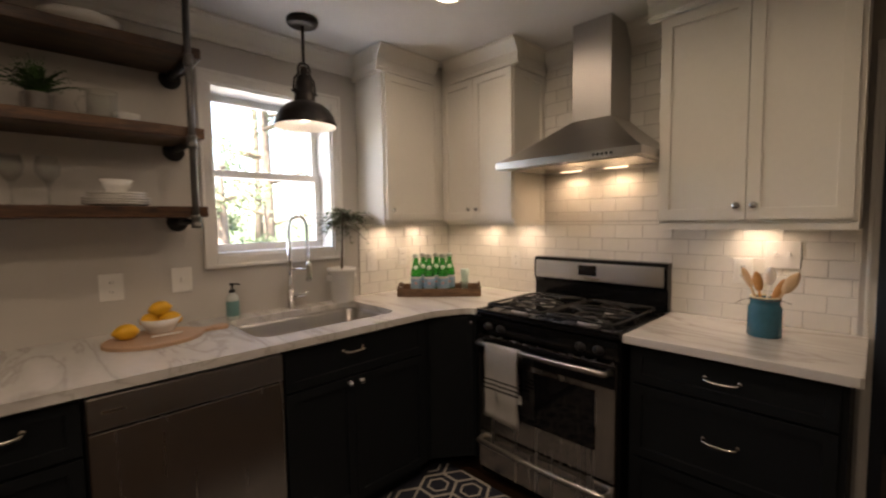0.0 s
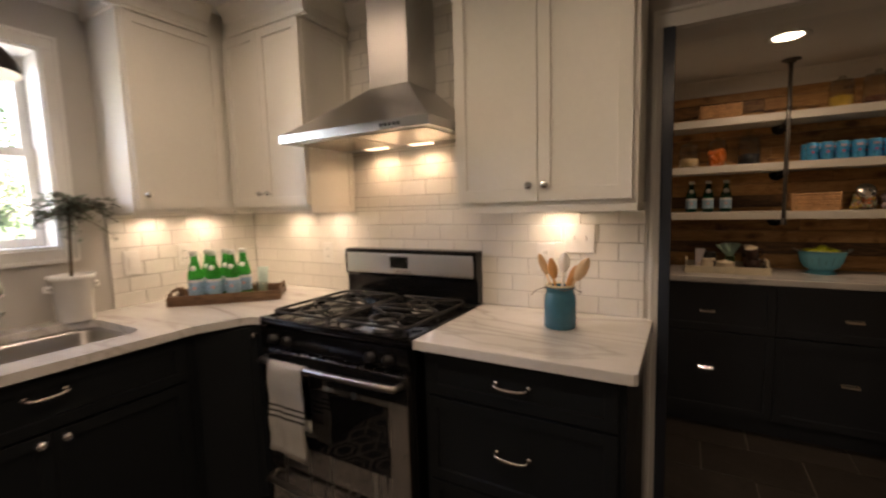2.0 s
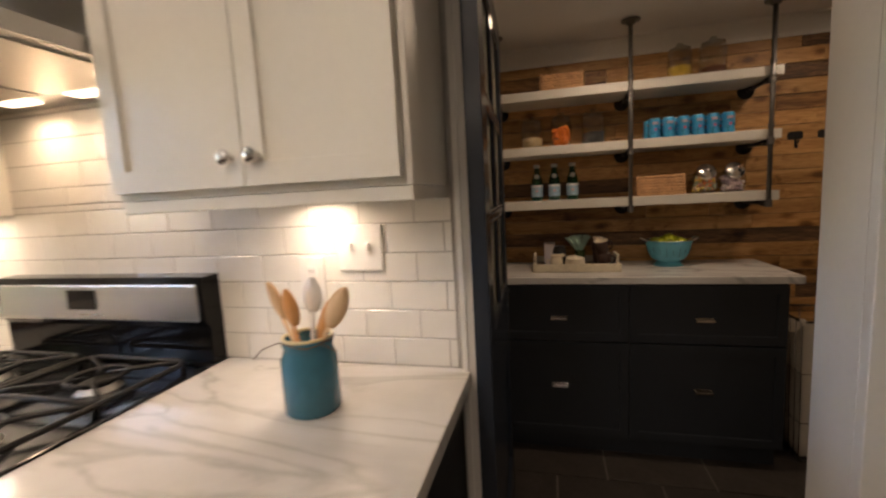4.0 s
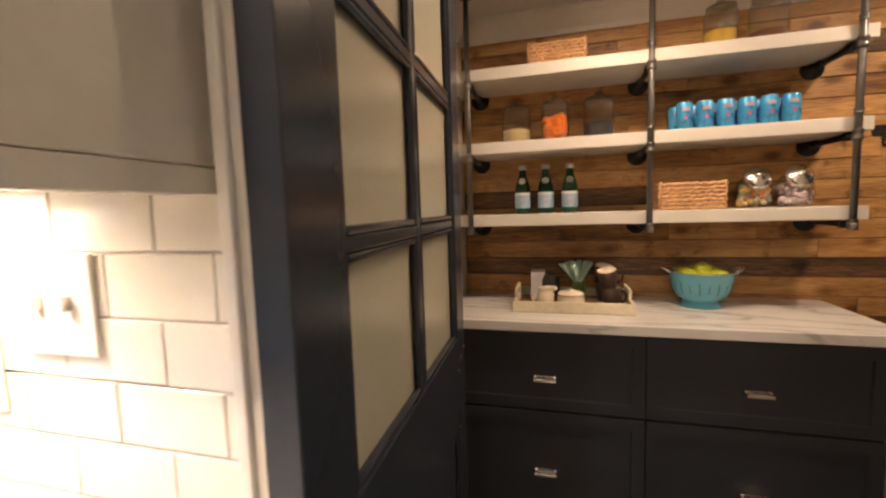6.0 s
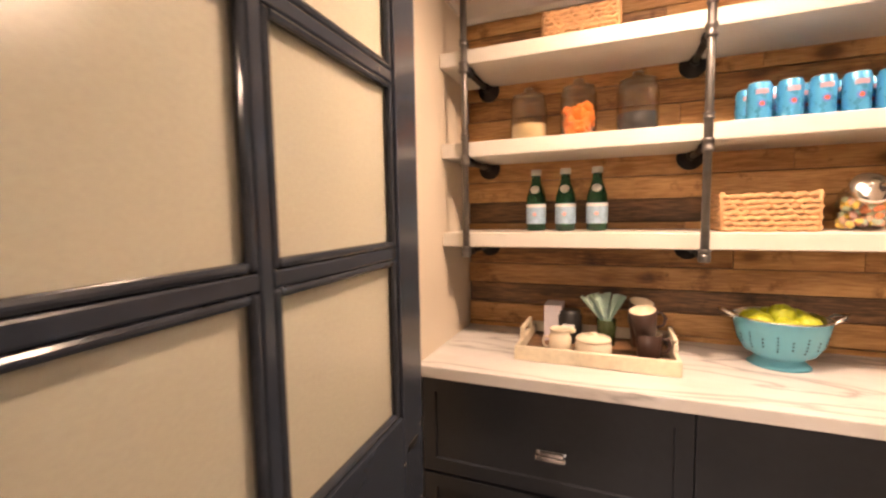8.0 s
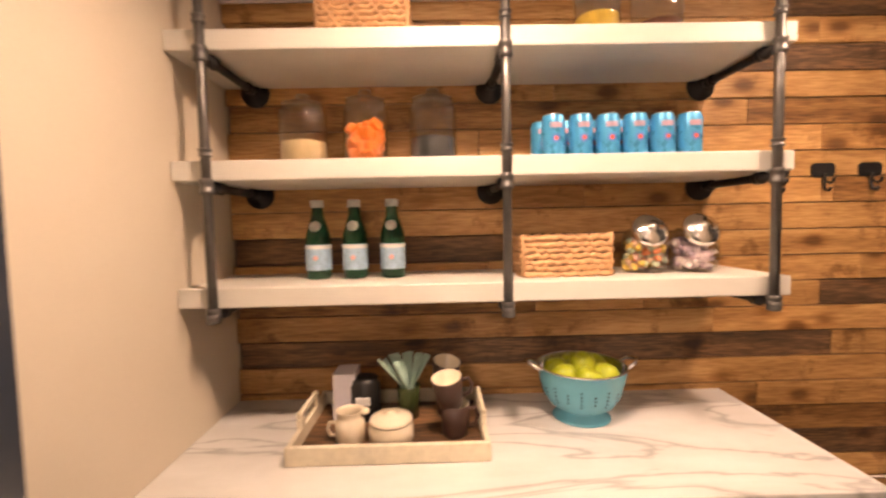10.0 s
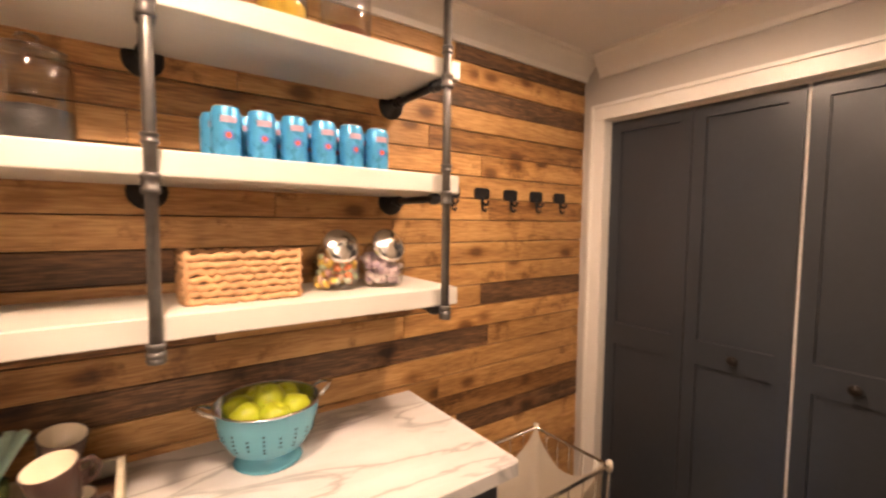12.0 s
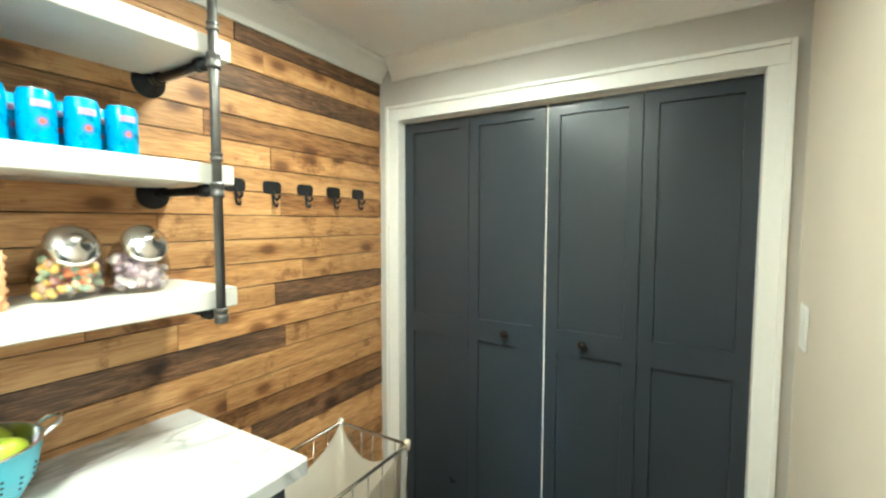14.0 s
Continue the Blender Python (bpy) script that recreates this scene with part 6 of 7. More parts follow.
def tree(at, h, spread, seed, n):
    rng = random.Random(seed)
    c = thing("tree", at, "leafy green tree outside the kitchen window", "tree", "trees outside", local=True)
    bm = tube(bmesh.new(), [(0, 0, 0), (0.05, 0.03, h * 0.3), (-0.04, 0.05, h * 0.65), (0.02, 0, h * 0.95)], [0.16, 0.12, 0.08, 0.03], 10)
    ends = []
    for i in range(14):
        a, z = rng.uniform(0, 6.283), rng.uniform(0.18, 0.9) * h
        L = spread * rng.uniform(0.6, 1.0) * (1.1 - 0.6 * z / h)
        p = [Vector((0, 0, z)), Vector((math.cos(a) * L * 0.5, math.sin(a) * L * 0.5, z + 0.12 * L)), Vector((math.cos(a) * L, math.sin(a) * L, z + rng.uniform(-0.1, 0.4) * L))]
        tube(bm, p, [0.05, 0.03, 0.01], 6)
        ends.append(p)
    part("trunk", bm, TREE_BARK, c)
    verts, faces = [], []
    for i in range(n):
        p = rng.choice(ends)
        t = rng.uniform(0.25, 1.1)
        q = p[0].lerp(p[1], t * 2) if t < 0.5 else p[1].lerp(p[2], t * 2 - 1)
        q = q + Vector((rng.gauss(0, 0.22), rng.gauss(0, 0.22), rng.gauss(0, 0.2))) * spread * 0.4
        d = Vector((rng.gauss(0, 1), rng.gauss(0, 1), rng.gauss(0, 0.6))).normalized()
        e = d.orthogonal().normalized()
        l = rng.uniform(0.05, 0.1)
        k = len(verts)
        verts += [q, q + d * l * 0.5 + e * l * 0.3, q + d * l, q + d * l * 0.5 - e * l * 0.3]
        faces.append((k, k + 1, k + 2, k + 3))
    me = bpy.data.meshes.new("crown")
    me.from_pydata(verts, [], faces)
    me.materials.append(TREE_LEAF)
    new("crown", me).parent = c


for i, (x, y, h, s) in enumerate(((-8.5, 4.6, 6.5, 2.2), (-8.0, 8.2, 6.5, 2.2), (-11.5, 8.5, 8, 3.0), (-11, 3.2, 7.5, 2.8), (-14, 6.5, 9, 3.4), (-6.8, 3.1, 3.2, 1.2))):
    tree((x, y, -0.4), h, s, 20 + i, 2600)

# Pantry shelves: jars, cans, bottles, baskets
S1, S2, S3 = (z + 0.0222 for z in SHZ)
GRAIN = shade("pale_oats", (0.66, 0.50, 0.28), rough=0.9, vary=0.25, scale=60, grain=300, bump=0.8)
ORANGE = shade("orange_sweets", (0.85, 0.22, 0.03), rough=0.5, vary=0.2, scale=30, bump=0.2)
DARK_BEAN = shade("dark_coffee_beans", (0.02, 0.018, 0.02), rough=0.45, vary=0.4, scale=80, grain=200, bump=0.9)
PASTA = shade("yellow_pasta", (0.66, 0.44, 0.06), rough=0.7, vary=0.25, scale=50, bump=0.6)
BROWN_NUT = shade("brown_nuts", (0.16, 0.06, 0.03), rough=0.7, vary=0.3, scale=50, bump=0.6)
LID_GLASS = glass("thick_lid_glass", (0.82, 0.84, 0.82), rough=0.05, edge=0.45)
LID_METAL = shade("polished_lid", (0.8, 0.79, 0.77), rough=0.2, metal=1.0, vary=0.03, bump=0)
INK = {}


def tint(colour):
    if colour not in INK:
        INK[colour] = shade("wrapper", colour, rough=0.4, vary=0.15, scale=40, bump=0.1)
    return INK[colour]


def glass_jar(at, r, h, fill, fill_mat, label, chunks=False):
    r, h = r * 1.08, h * 1.04
    c = thing("glass_jar", at, label, "jar", "pantry jars", local=True)
    part("jar", lathe(bmesh.new(), [(0, 0.0006), (r * 0.94, 0.0006), (r, 0.006), (r, h * 0.74), (r * 0.95, h * 0.82), (r * 0.86, h * 0.87), (r * 0.84, h * 0.9), (r * 0.81, h * 0.9), (r * 0.83, h * 0.86), (r - 0.003, h * 0.77), (r - 0.003, 0.008), (0, 0.005)], 28), CLEAR, c, "clear glass jar")
    part("lid", lathe(bmesh.new(), [(0, h * 0.905), (r * 0.87, h * 0.905), (r * 0.87, h * 0.935), (r * 0.55, h * 0.965), (0.008, h * 0.985), (0.008, h * 1.0), (0.017, h * 1.03), (0.014, h * 1.08), (0, h * 1.095)], 28), LID_GLASS, c, "clear glass knobbed lid")
    if chunks:
        rng = random.Random(3)
        k = 0
        while k < 42:
            x, y = rng.uniform(-r, r) * 0.72, rng.uniform(-r, r) * 0.72
            if math.hypot(x, y) > r * 0.66:
                continue
            s = rng.uniform(0.012, 0.017)
            z = 0.02 + (k / 42) * (fill - 0.03)
            bm = boxed(-s, s, -s, s, -s, s, bevel=s * 0.35)
            part("sweet", bm, fill_mat, c, m=pose(x, y, z, rng.uniform(0, 90), rng.uniform(0, 90), rng.uniform(0, 90)))
            k += 1
    else:
        part("filling", lathe(bmesh.new(), [(0, 0.0062), (r - 0.006, 0.0085), (r - 0.0042, 0.012), (r - 0.0042, fill - 0.006), (r * 0.5, fill), (0, fill + 0.003)], 28), fill_mat, c)


glass_jar((1.305, 4.385, S2), 0.053, 0.15, 0.06, GRAIN, "clear glass jar a third full of pale oats")
glass_jar((1.455, 4.385, S2), 0.050, 0.158, 0.105, ORANGE, "clear glass jar full of orange sweets", True)
glass_jar((1.618, 4.4, S2), 0.054, 0.162, 0.068, DARK_BEAN, "clear glass jar half full of dark beans")
glass_jar((2.02, 4.39, S3), 0.05, 0.155, 0.07, PASTA, "clear glass jar of yellow pasta on the top shelf")
glass_jar((2.165, 4.39, S3), 0.055, 0.165, 0.05, BROWN_NUT, "clear glass jar of brown nuts on the top shelf")

CAN_BLUE = shade("turquoise_can", (0.055, 0.33, 0.62), rough=0.28, metal=0.3, vary=0.08, scale=40, bump=0)
first = None
can_spots = [(1.9 + 0.0645 * i, 4.345) for i in range(6)] + [(1.89 + 0.0625 * i, 4.415) for i in range(6)]
for x, y in can_spots:
    if first is None:
        first = thing("drink_can", (x, y, S2), "turquoise drink can with a red badge on the white shelf", "can", "turquoise cans", local=True)
        part("body", lathe(bmesh.new(), [(0, 0.0025), (0.02, 0.0006), (0.023, 0.0006), (0.027, 0.008), (0.027, 0.088), (0.024, 0.097), (0.0235, 0.099), (0.0225, 0.099), (0.022, 0.096), (0, 0.096)], 24), CAN_BLUE, first)
        part("rim", tube(bmesh.new(), [(0.0233 * math.cos(2 * math.pi * i / 20), 0.0233 * math.sin(2 * math.pi * i / 20), 0.0992) for i in range(20)], 0.0012, 5, closed=True), LID_METAL, first, "silver rim")
        part("badge", disc_patch(0.0274, 0, 0.044, 0.0052), RED_MARK, first, "red badge")
        part("script", patch(0.0272, -30, 30, 0.068, 0.080), tint((0.42, 0.30, 0.40)), first, "pale red lettering bar")
        part("badge_mark", disc_patch(0.0271, 0, 0.044, 0.010), tint((0.10, 0.20, 0.55)), first, "blue badge ground")
    else:
        copy_thing(first, pose(x, y, S2))
first = None
for x in (1.324, 1.416, 1.51):
    if first is None:
        first = water_bottle(pose(x, 4.41, S1), DARK_GREEN_GLASS, "dark green glass water bottle with pale blue label", "dark water bottles", 0.196, 0.031)
    else:
        copy_thing(first, pose(x, 4.41, S1))

WICKER = shade("woven_wicker", (0.56, 0.325, 0.16), rough=0.7, vary=0.3, scale=25, grain=120, bump=0.4, by_object=0.12)


def basket(at, w, d, h, label):
    c = thing("wicker_basket", at, label, "basket", "wicker baskets", local=True)
    part("lining", boxed(-w / 2 + 0.006, w / 2 - 0.006, -d / 2 + 0.006, d / 2 - 0.006, 0.001, h * 0.35), shade("basket_inner", (0.25, 0.14, 0.06), rough=0.9, vary=0.3, scale=40, bump=0.5), c)
    rows = 7
    jit = random.Random(7)
    for k in range(rows):
        z = h * (k + 0.5) / rows
        pts = []
        n = 22
        for side in range(4):
            ux, uy = ((1, 0), (0, 1), (-1, 0), (0, -1))[side]
            L = w if side % 2 == 0 else d
            sx, sy = ((-w / 2, -d / 2), (w / 2, -d / 2), (w / 2, d / 2), (-w / 2, d / 2))[side]
            m = n if side % 2 == 0 else int(n * d / w)
            for i in range(m):
                t = (i + 0.5) / m
                off = 0.003 * math.cos(math.pi * i + math.pi * k)
                pts.append((sx + ux * L * t + uy * off, sy + uy * L * t - ux * off, z + 0.0024 * math.cos(math.pi * i * 0.66 + k * 2.3) + jit.uniform(-0.002, 0.002)))
        part("weave", tube(bmesh.new(), pts, h / rows * 0.56, 6, closed=True), WICKER, c)
    for sx in (-1, 1):
        for sy in (-1, 1):
            part("corner_post", tube(bmesh.new(), [(sx * w / 2 * 0.985, sy * d / 2 * 0.97, 0.001), (sx * w / 2 * 0.985, sy * d / 2 * 0.97, h * 1.06)], 0.0065, 7), WICKER, c)


basket((1.93, 4.405, S1), 0.208, 0.135, 0.098, "woven wicker basket on the lowest pantry shelf")
basket((1.462, 4.39, S3), 0.205, 0.12, 0.088, "woven wicker basket on the top pantry shelf")


def candy_jar(at, r, colours, label, seed):
    c = thing("candy_jar", at, label, "jar", "candy jars", local=True)
    prof = [(0, 0.0006), (r * 0.72, 0.0006), (r * 0.9, 0.012), (r, 0.04), (r * 0.98, 0.065), (r * 0.84, 0.095), (r * 0.66, 0.108), (r * 0.64, 0.106), (r * 0.8, 0.093), (r * 0.94, 0.065), (r * 0.955, 0.04), (r * 0.86, 0.014), (0, 0.004)]
    part("jar", lathe(bmesh.new(), prof, 28), CLEAR, c, "round clear glass jar")
    lid = pose(0, -r * 0.42, 0.1, 58, 0, 0)
    part("lid", lathe(bmesh.new(), [(0, 0), (r * 0.74, 0), (r * 0.77, 0.006), (r * 0.72, 0.016), (r * 0.5, 0.024), (0.012, 0.028), (0.01, 0.034), (0, 0.036)], 28, m=lid), LID_METAL, c, "polished domed metal lid")
    rng = random.Random(seed)
    k = 0
    while k < 100:
        z = 0.012 + 0.068 * k / 100
        x, y = rng.uniform(-r, r) * 0.82, rng.uniform(-r, r) * 0.82
        if math.hypot(x, y) > r * 0.8:
            continue
        bm = lathe(bmesh.new(), [(0, -0.011), (0.006, -0.009), (0.0085, 0), (0.006, 0.009), (0, 0.011)], 7, m=pose(x, y, z, rng.uniform(0, 180), rng.uniform(0, 180), 0))
        part("sweet", bm, tint(rng.choice(colours)), c)
        k += 1


candy_jar((2.142, 4.4, S1), 0.058, ((0.85, 0.3, 0.14), (0.85, 0.62, 0.14), (0.75, 0.45, 0.42), (0.5, 0.62, 0.45), (0.8, 0.55, 0.4)), "round glass jar of bright mixed sweets with metal lid", 5)
candy_jar((2.262, 4.39, S1), 0.058, ((0.78, 0.62, 0.67), (0.68, 0.5, 0.58), (0.84, 0.74, 0.74), (0.56, 0.44, 0.54)), "round glass jar of lilac wrapped sweets with metal lid", 6)

# Coffee tray on the pantry worktop
CREAM_WOOD = shade("worn_cream_paint", (0.62, 0.56, 0.43), rough=0.6, vary=0.18, scale=14, grain=60, bump=0.25)
MUG_BROWN = shade("dark_brown_glaze", (0.05, 0.028, 0.022), rough=0.3, vary=0.12, bump=0)
tx, ty = 1.512, 4.335
c = thing("coffee_tray", (tx, ty, CT), "worn cream wooden serving tray holding coffee things", "tray", local=True)
part("base", boxed(-0.2, 0.2, -0.14, 0.14, 0.0006, 0.008), PLANK_DARK, c, "dark tray bottom")
for s in (-1, 1):
    y0, y1 = sorted((s * 0.1402, s * 0.152))
    part("side", boxed(-0.212, 0.212, y0, y1, 0.0008, 0.042, bevel=0.003), CREAM_WOOD, c)
    bm = bmesh.new()
    x0, x1 = sorted((s * 0.2002, s * 0.212))
    box(bm, x0, x1, -0.14, 0.14, 0.001, 0.04, bevel=0.002)
    box(bm, x0, x1, -0.07, -0.045, 0.0402, 0.062, bevel=0.002)
    box(bm, x0, x1, 0.045, 0.07, 0.0402, 0.062, bevel=0.002)
    box(bm, x0, x1, -0.07, 0.07, 0.0622, 0.076, bevel=0.004)
    part("end_handle", bm, CREAM_WOOD, c)
TZ = CT + 0.0083


def mug(at, r, h, mat, inner, label, group, m=None, turn=0):
    c = thing("mug", at, label, "mug", group, local=True)
    c.matrix_basis = pose(*at, 0, 0, turn) if m is None else m
    part("cup", lathe(bmesh.new(), [(0, 0.0006), (r * 0.72, 0.0006), (r * 0.78, 0.003), (r, h), (r - 0.002, h + 0.001)], 26), mat, c)
    part("inside", lathe(bmesh.new(), [(r - 0.0021, h + 0.0008), (r - 0.004, h - 0.001), (r * 0.75, 0.006), (0, 0.005)], 26), inner, c, "pale inside glaze")
    part("handle", tube(bmesh.new(), [(r * 0.9, 0, h * 0.78), (r * 1.35, 0, h * 0.8), (r * 1.55, 0, h * 0.55), (r * 1.35, 0, h * 0.28), (r * 0.8, 0, h * 0.22)], 0.0045, 8), mat, c)


mug((1.654, 4.290, TZ), 0.036, 0.072, MUG_BROWN, CREAM_CERAMIC, "dark brown coffee mug at the bottom of a stack", "brown mugs", turn=10)
mug((1.646, 4.288, TZ + 0.07), 0.036, 0.072, MUG_BROWN, CREAM_CERAMIC, "dark brown coffee mug tilted on another mug", "brown mugs", m=pose(1.646, 4.288, TZ + 0.069, 10, -10, 10))
mug((1.642, 4.400, TZ), 0.036, 0.072, MUG_BROWN, CREAM_CERAMIC, "dark brown coffee mug behind the stack", "brown mugs", turn=60)
mug((1.630, 4.405, TZ + 0.07), 0.036, 0.072, MUG_BROWN, CREAM_CERAMIC, "dark brown coffee mug tilted on the mug behind", "brown mugs", m=pose(1.630, 4.405, TZ + 0.069, 14, -8, 60))
c = thing("creamer", (1.417, 4.275, TZ), "small cream ceramic milk jug on the tray", "jug", local=True)
part("body", lathe(bmesh.new(), [(0, 0.0006), (0.03, 0.0006), (0.032, 0.004), (0.033, 0.045), (0.028, 0.052), (0.028, 0.066), (0.031, 0.07), (0.029, 0.07), (0.026, 0.064), (0.026, 0.05), (0.03, 0.042), (0.03, 0.006), (0, 0.004)], 26), CREAM_CERAMIC, c)
part("handle", tube(bmesh.new(), [(-0.031, 0, 0.042), (-0.046, 0, 0.042), (-0.05, 0, 0.028), (-0.045, 0, 0.013), (-0.031, 0, 0.012)], 0.004, 8), CREAM_CERAMIC, c)
part("spout", lathe(bmesh.new(), [(0, 0), (0.012, 0.0), (0.006, 0.016), (0, 0.018)], 12, m=pose(0.027, 0, 0.066, 0, 90, 0)), CREAM_CERAMIC, c)
c = thing("sugar_pot", (1.510, 4.270, TZ), "cream ceramic sugar pot with lid on the tray", "sugar pot", local=True)
part("pot", lathe(bmesh.new(), [(0, 0.0006), (0.046, 0.0006), (0.05, 0.005), (0.05, 0.034), (0.047, 0.04), (0.047, 0.044), (0, 0.044)], 28), CREAM_CERAMIC, c)
part("lid", lathe(bmesh.new(), [(0, 0.0445), (0.048, 0.0445), (0.049, 0.048), (0.046, 0.054), (0.03, 0.059), (0.01, 0.061), (0.01, 0.066), (0, 0.068)], 28), CREAM_CERAMIC, c)
c = thing("coffee_canister", (1.432, 4.395, TZ), "black coffee canister with a pale mark", "canister", local=True)
part("body", lathe(bmesh.new(), [(0, 0.0006), (0.036, 0.0006), (0.038, 0.004), (0.038, 0.085), (0.034, 0.09), (0.034, 0.1), (0, 0.101)], 24), BLACK_PLASTIC, c)
part("mark", boxed(-0.018, 0.018, -0.0395, -0.0355, 0.042, 0.062, bevel=0.001), LABEL_WHITE, c, "pale label mark")
single("tea_box", boxed(1.355, 1.41, 4.375, 4.455, TZ + 0.0005, TZ + 0.115, bevel=0.001), shade("pale_lilac_card", (0.6, 0.58, 0.64), rough=0.6, vary=0.06, bump=0), "pale lilac card box standing in the tray", "box", at=(1.382, 4.415, TZ))
c = thing("straw_vase", (1.542, 4.390, TZ), "green glass tumbler full of mint straws", "straws", local=True)
part("tumbler", lathe(bmesh.new(), [(0, 0.0006), (0.026, 0.0006), (0.029, 0.08), (0.0275, 0.08), (0.025, 0.006), (0, 0.005)], 24), shade("olive_glass", (0.10, 0.14, 0.05), rough=0.08, vary=0.05, bump=0, transmission=0.6), c)
rng = random.Random(9)
MINT = shade("mint_plastic", (0.42, 0.62, 0.54), rough=0.35, vary=0.12, scale=50, bump=0)
for i in range(40):
    a = rng.uniform(0, 6.283)
    o = rng.uniform(0.35, 1.0)
    bm = tube(bmesh.new(), [(-0.012 * o * math.cos(a), -0.012 * o * math.sin(a), 0.009), (0.02 * o * math.cos(a), 0.02 * o * math.sin(a), 0.082), (0.078 * o * math.cos(a), 0.05 * o * math.sin(a), 0.168 - 0.022 * o)], [0.0028, 0.003, 0.005], 7)
    part("straw", bm, MINT, c)

# Colander with apples
COL = shade("turquoise_enamel", (0.12, 0.40, 0.52), rough=0.25, vary=0.06, bump=0)
APPLE = shade("green_apple_skin", (0.36, 0.42, 0.025), rough=0.28, vary=0.15, scale=14, grain=120, bump=0.03)
cx, cy = 1.978, 4.385
c = thing("colander", (cx, cy, CT), "turquoise enamel colander full of green apples", "colander", local=True)
c.scale = (0.94, 0.94, 0.88)
part("foot", lathe(bmesh.new(), [(0.056, 0.03), (0.058, 0.02), (0.07, 0.006), (0.076, 0.0006), (0.072, 0.0006), (0.056, 0.014), (0.05, 0.028)], 32), COL, c)
part("bowl", lathe(bmesh.new(), [(0, 0.023), (0.056, 0.025), (0.084, 0.042), (0.102, 0.075), (0.111, 0.12), (0.115, 0.145), (0.118, 0.148), (0.1125, 0.149)], 40), COL, c, "turquoise bowl")
part("lining", lathe(bmesh.new(), [(0.1125, 0.1485), (0.108, 0.12), (0.099, 0.077), (0.081, 0.045), (0.054, 0.029), (0, 0.027)], 40), LID_METAL, c, "bare steel inside")
part("rim", tube(bmesh.new(), [(0.1155 * math.cos(2 * math.pi * i / 36), 0.1155 * math.sin(2 * math.pi * i / 36), 0.1495) for i in range(36)], 0.0028, 6, closed=True), LID_METAL, c, "steel rim")
HOLE = shade("dark_hole", (0.01, 0.03, 0.035), rough=0.8, vary=0.1, bump=0)
hole = None
for row, (r, z, tilt) in enumerate(((0.0966, 0.064, 62), (0.1016, 0.074, 68), (0.1044, 0.085, 74), (0.1066, 0.096, 78), (0.1086, 0.107, 79))):
    for k in range(20):
        if k % 2 and row in (0, 4):
            continue
        a = 2 * math.pi * k / 20
        m = pose(r * math.cos(a), r * math.sin(a), z, 0, 0, math.degrees(a)) @ pose(0, 0, 0, 0, tilt, 0)
        if hole is None:
            hole = part("drain_hole", lathe(bmesh.new(), [(0, -0.001), (0.0026, -0.001), (0.0026, 0.0012), (0, 0.0012)], 8), HOLE, c)
            hole.matrix_basis = m
            continue
        o = hole.copy()
        scene.collection.objects.link(o)
        o.parent = c
        o.matrix_basis = m
for s in (-1, 1):
    part("handle", tube(bmesh.new(), [(s * 0.108, -0.03, 0.142), (s * 0.135, -0.026, 0.158), (s * 0.15, 0, 0.164), (s * 0.135, 0.026, 0.158), (s * 0.108, 0.03, 0.142)], 0.005, 8), LID_METAL, c, "steel loop handle")
for i, (x, y, z) in enumerate(((-0.055, -0.03, 0.108), (0.0, -0.055, 0.106), (0.055, -0.03, 0.108), (0.05, 0.04, 0.11), (-0.01, 0.05, 0.114), (-0.06, 0.03, 0.108), (0.002, -0.005, 0.132), (0.0, 0.0, 0.068), (-0.04, 0.0, 0.075), (0.04, 0.0, 0.075))):
    prof = [(0, -0.028), (0.012, -0.031), (0.026, -0.022), (0.033, -0.004), (0.031, 0.014), (0.02, 0.026), (0.01, 0.028), (0.004, 0.023), (0, 0.02)]
    at = (cx + 0.92 * x, cy + 0.92 * y, CT + 0.88 * z + 0.016)
    bm = lathe(bmesh.new(), prof, 20, m=pose(0, 0, 0, (i * 37) % 60 - 30, (i * 53) % 60 - 30, 0))
    tube(bm, [(0, 0, 0.018), (0.003, 0.001, 0.034)], 0.0012, 5)
    bmesh.ops.translate(bm, vec=at, verts=bm.verts[:])
    single("apple", bm, APPLE, "shiny green apple in the turquoise colander", "apple", "green apples", at=at)

# Coat hooks on the plank wall
for x in (2.585, 2.715, 2.85, 2.985, 3.12):
    c = thing("coat_hook", (x, PY1, 1.535), "black iron coat hook on the plank wall", "hook", "coat hooks", local=True)
    bm = prism(bmesh.new(), rounded(-0.034, 0.034, -0.02, 0.02, 0.014), 0, 0.005, bevel=0.001)
    part("back_plate", bm, BLACK_IRON, c, m=pose(0, -0.0005, 0, 90, 0, 0))
    part("upper_hook", tube(bmesh.new(), [(0, -0.0055, -0.01), (0, -0.012, -0.03), (0, -0.026, -0.04), (0, -0.036, -0.034), (0, -0.038, -0.024)], [0.005, 0.004, 0.004, 0.004, 0.005], 8), BLACK_IRON, c)
    part("lower_hook", tube(bmesh.new(), [(0, -0.006, -0.012), (0, -0.008, -0.04), (0, -0.012, -0.056), (0, -0.024, -0.06), (0, -0.028, -0.05)], [0.004, 0.004, 0.004, 0.004, 0.005], 8), BLACK_IRON, c)

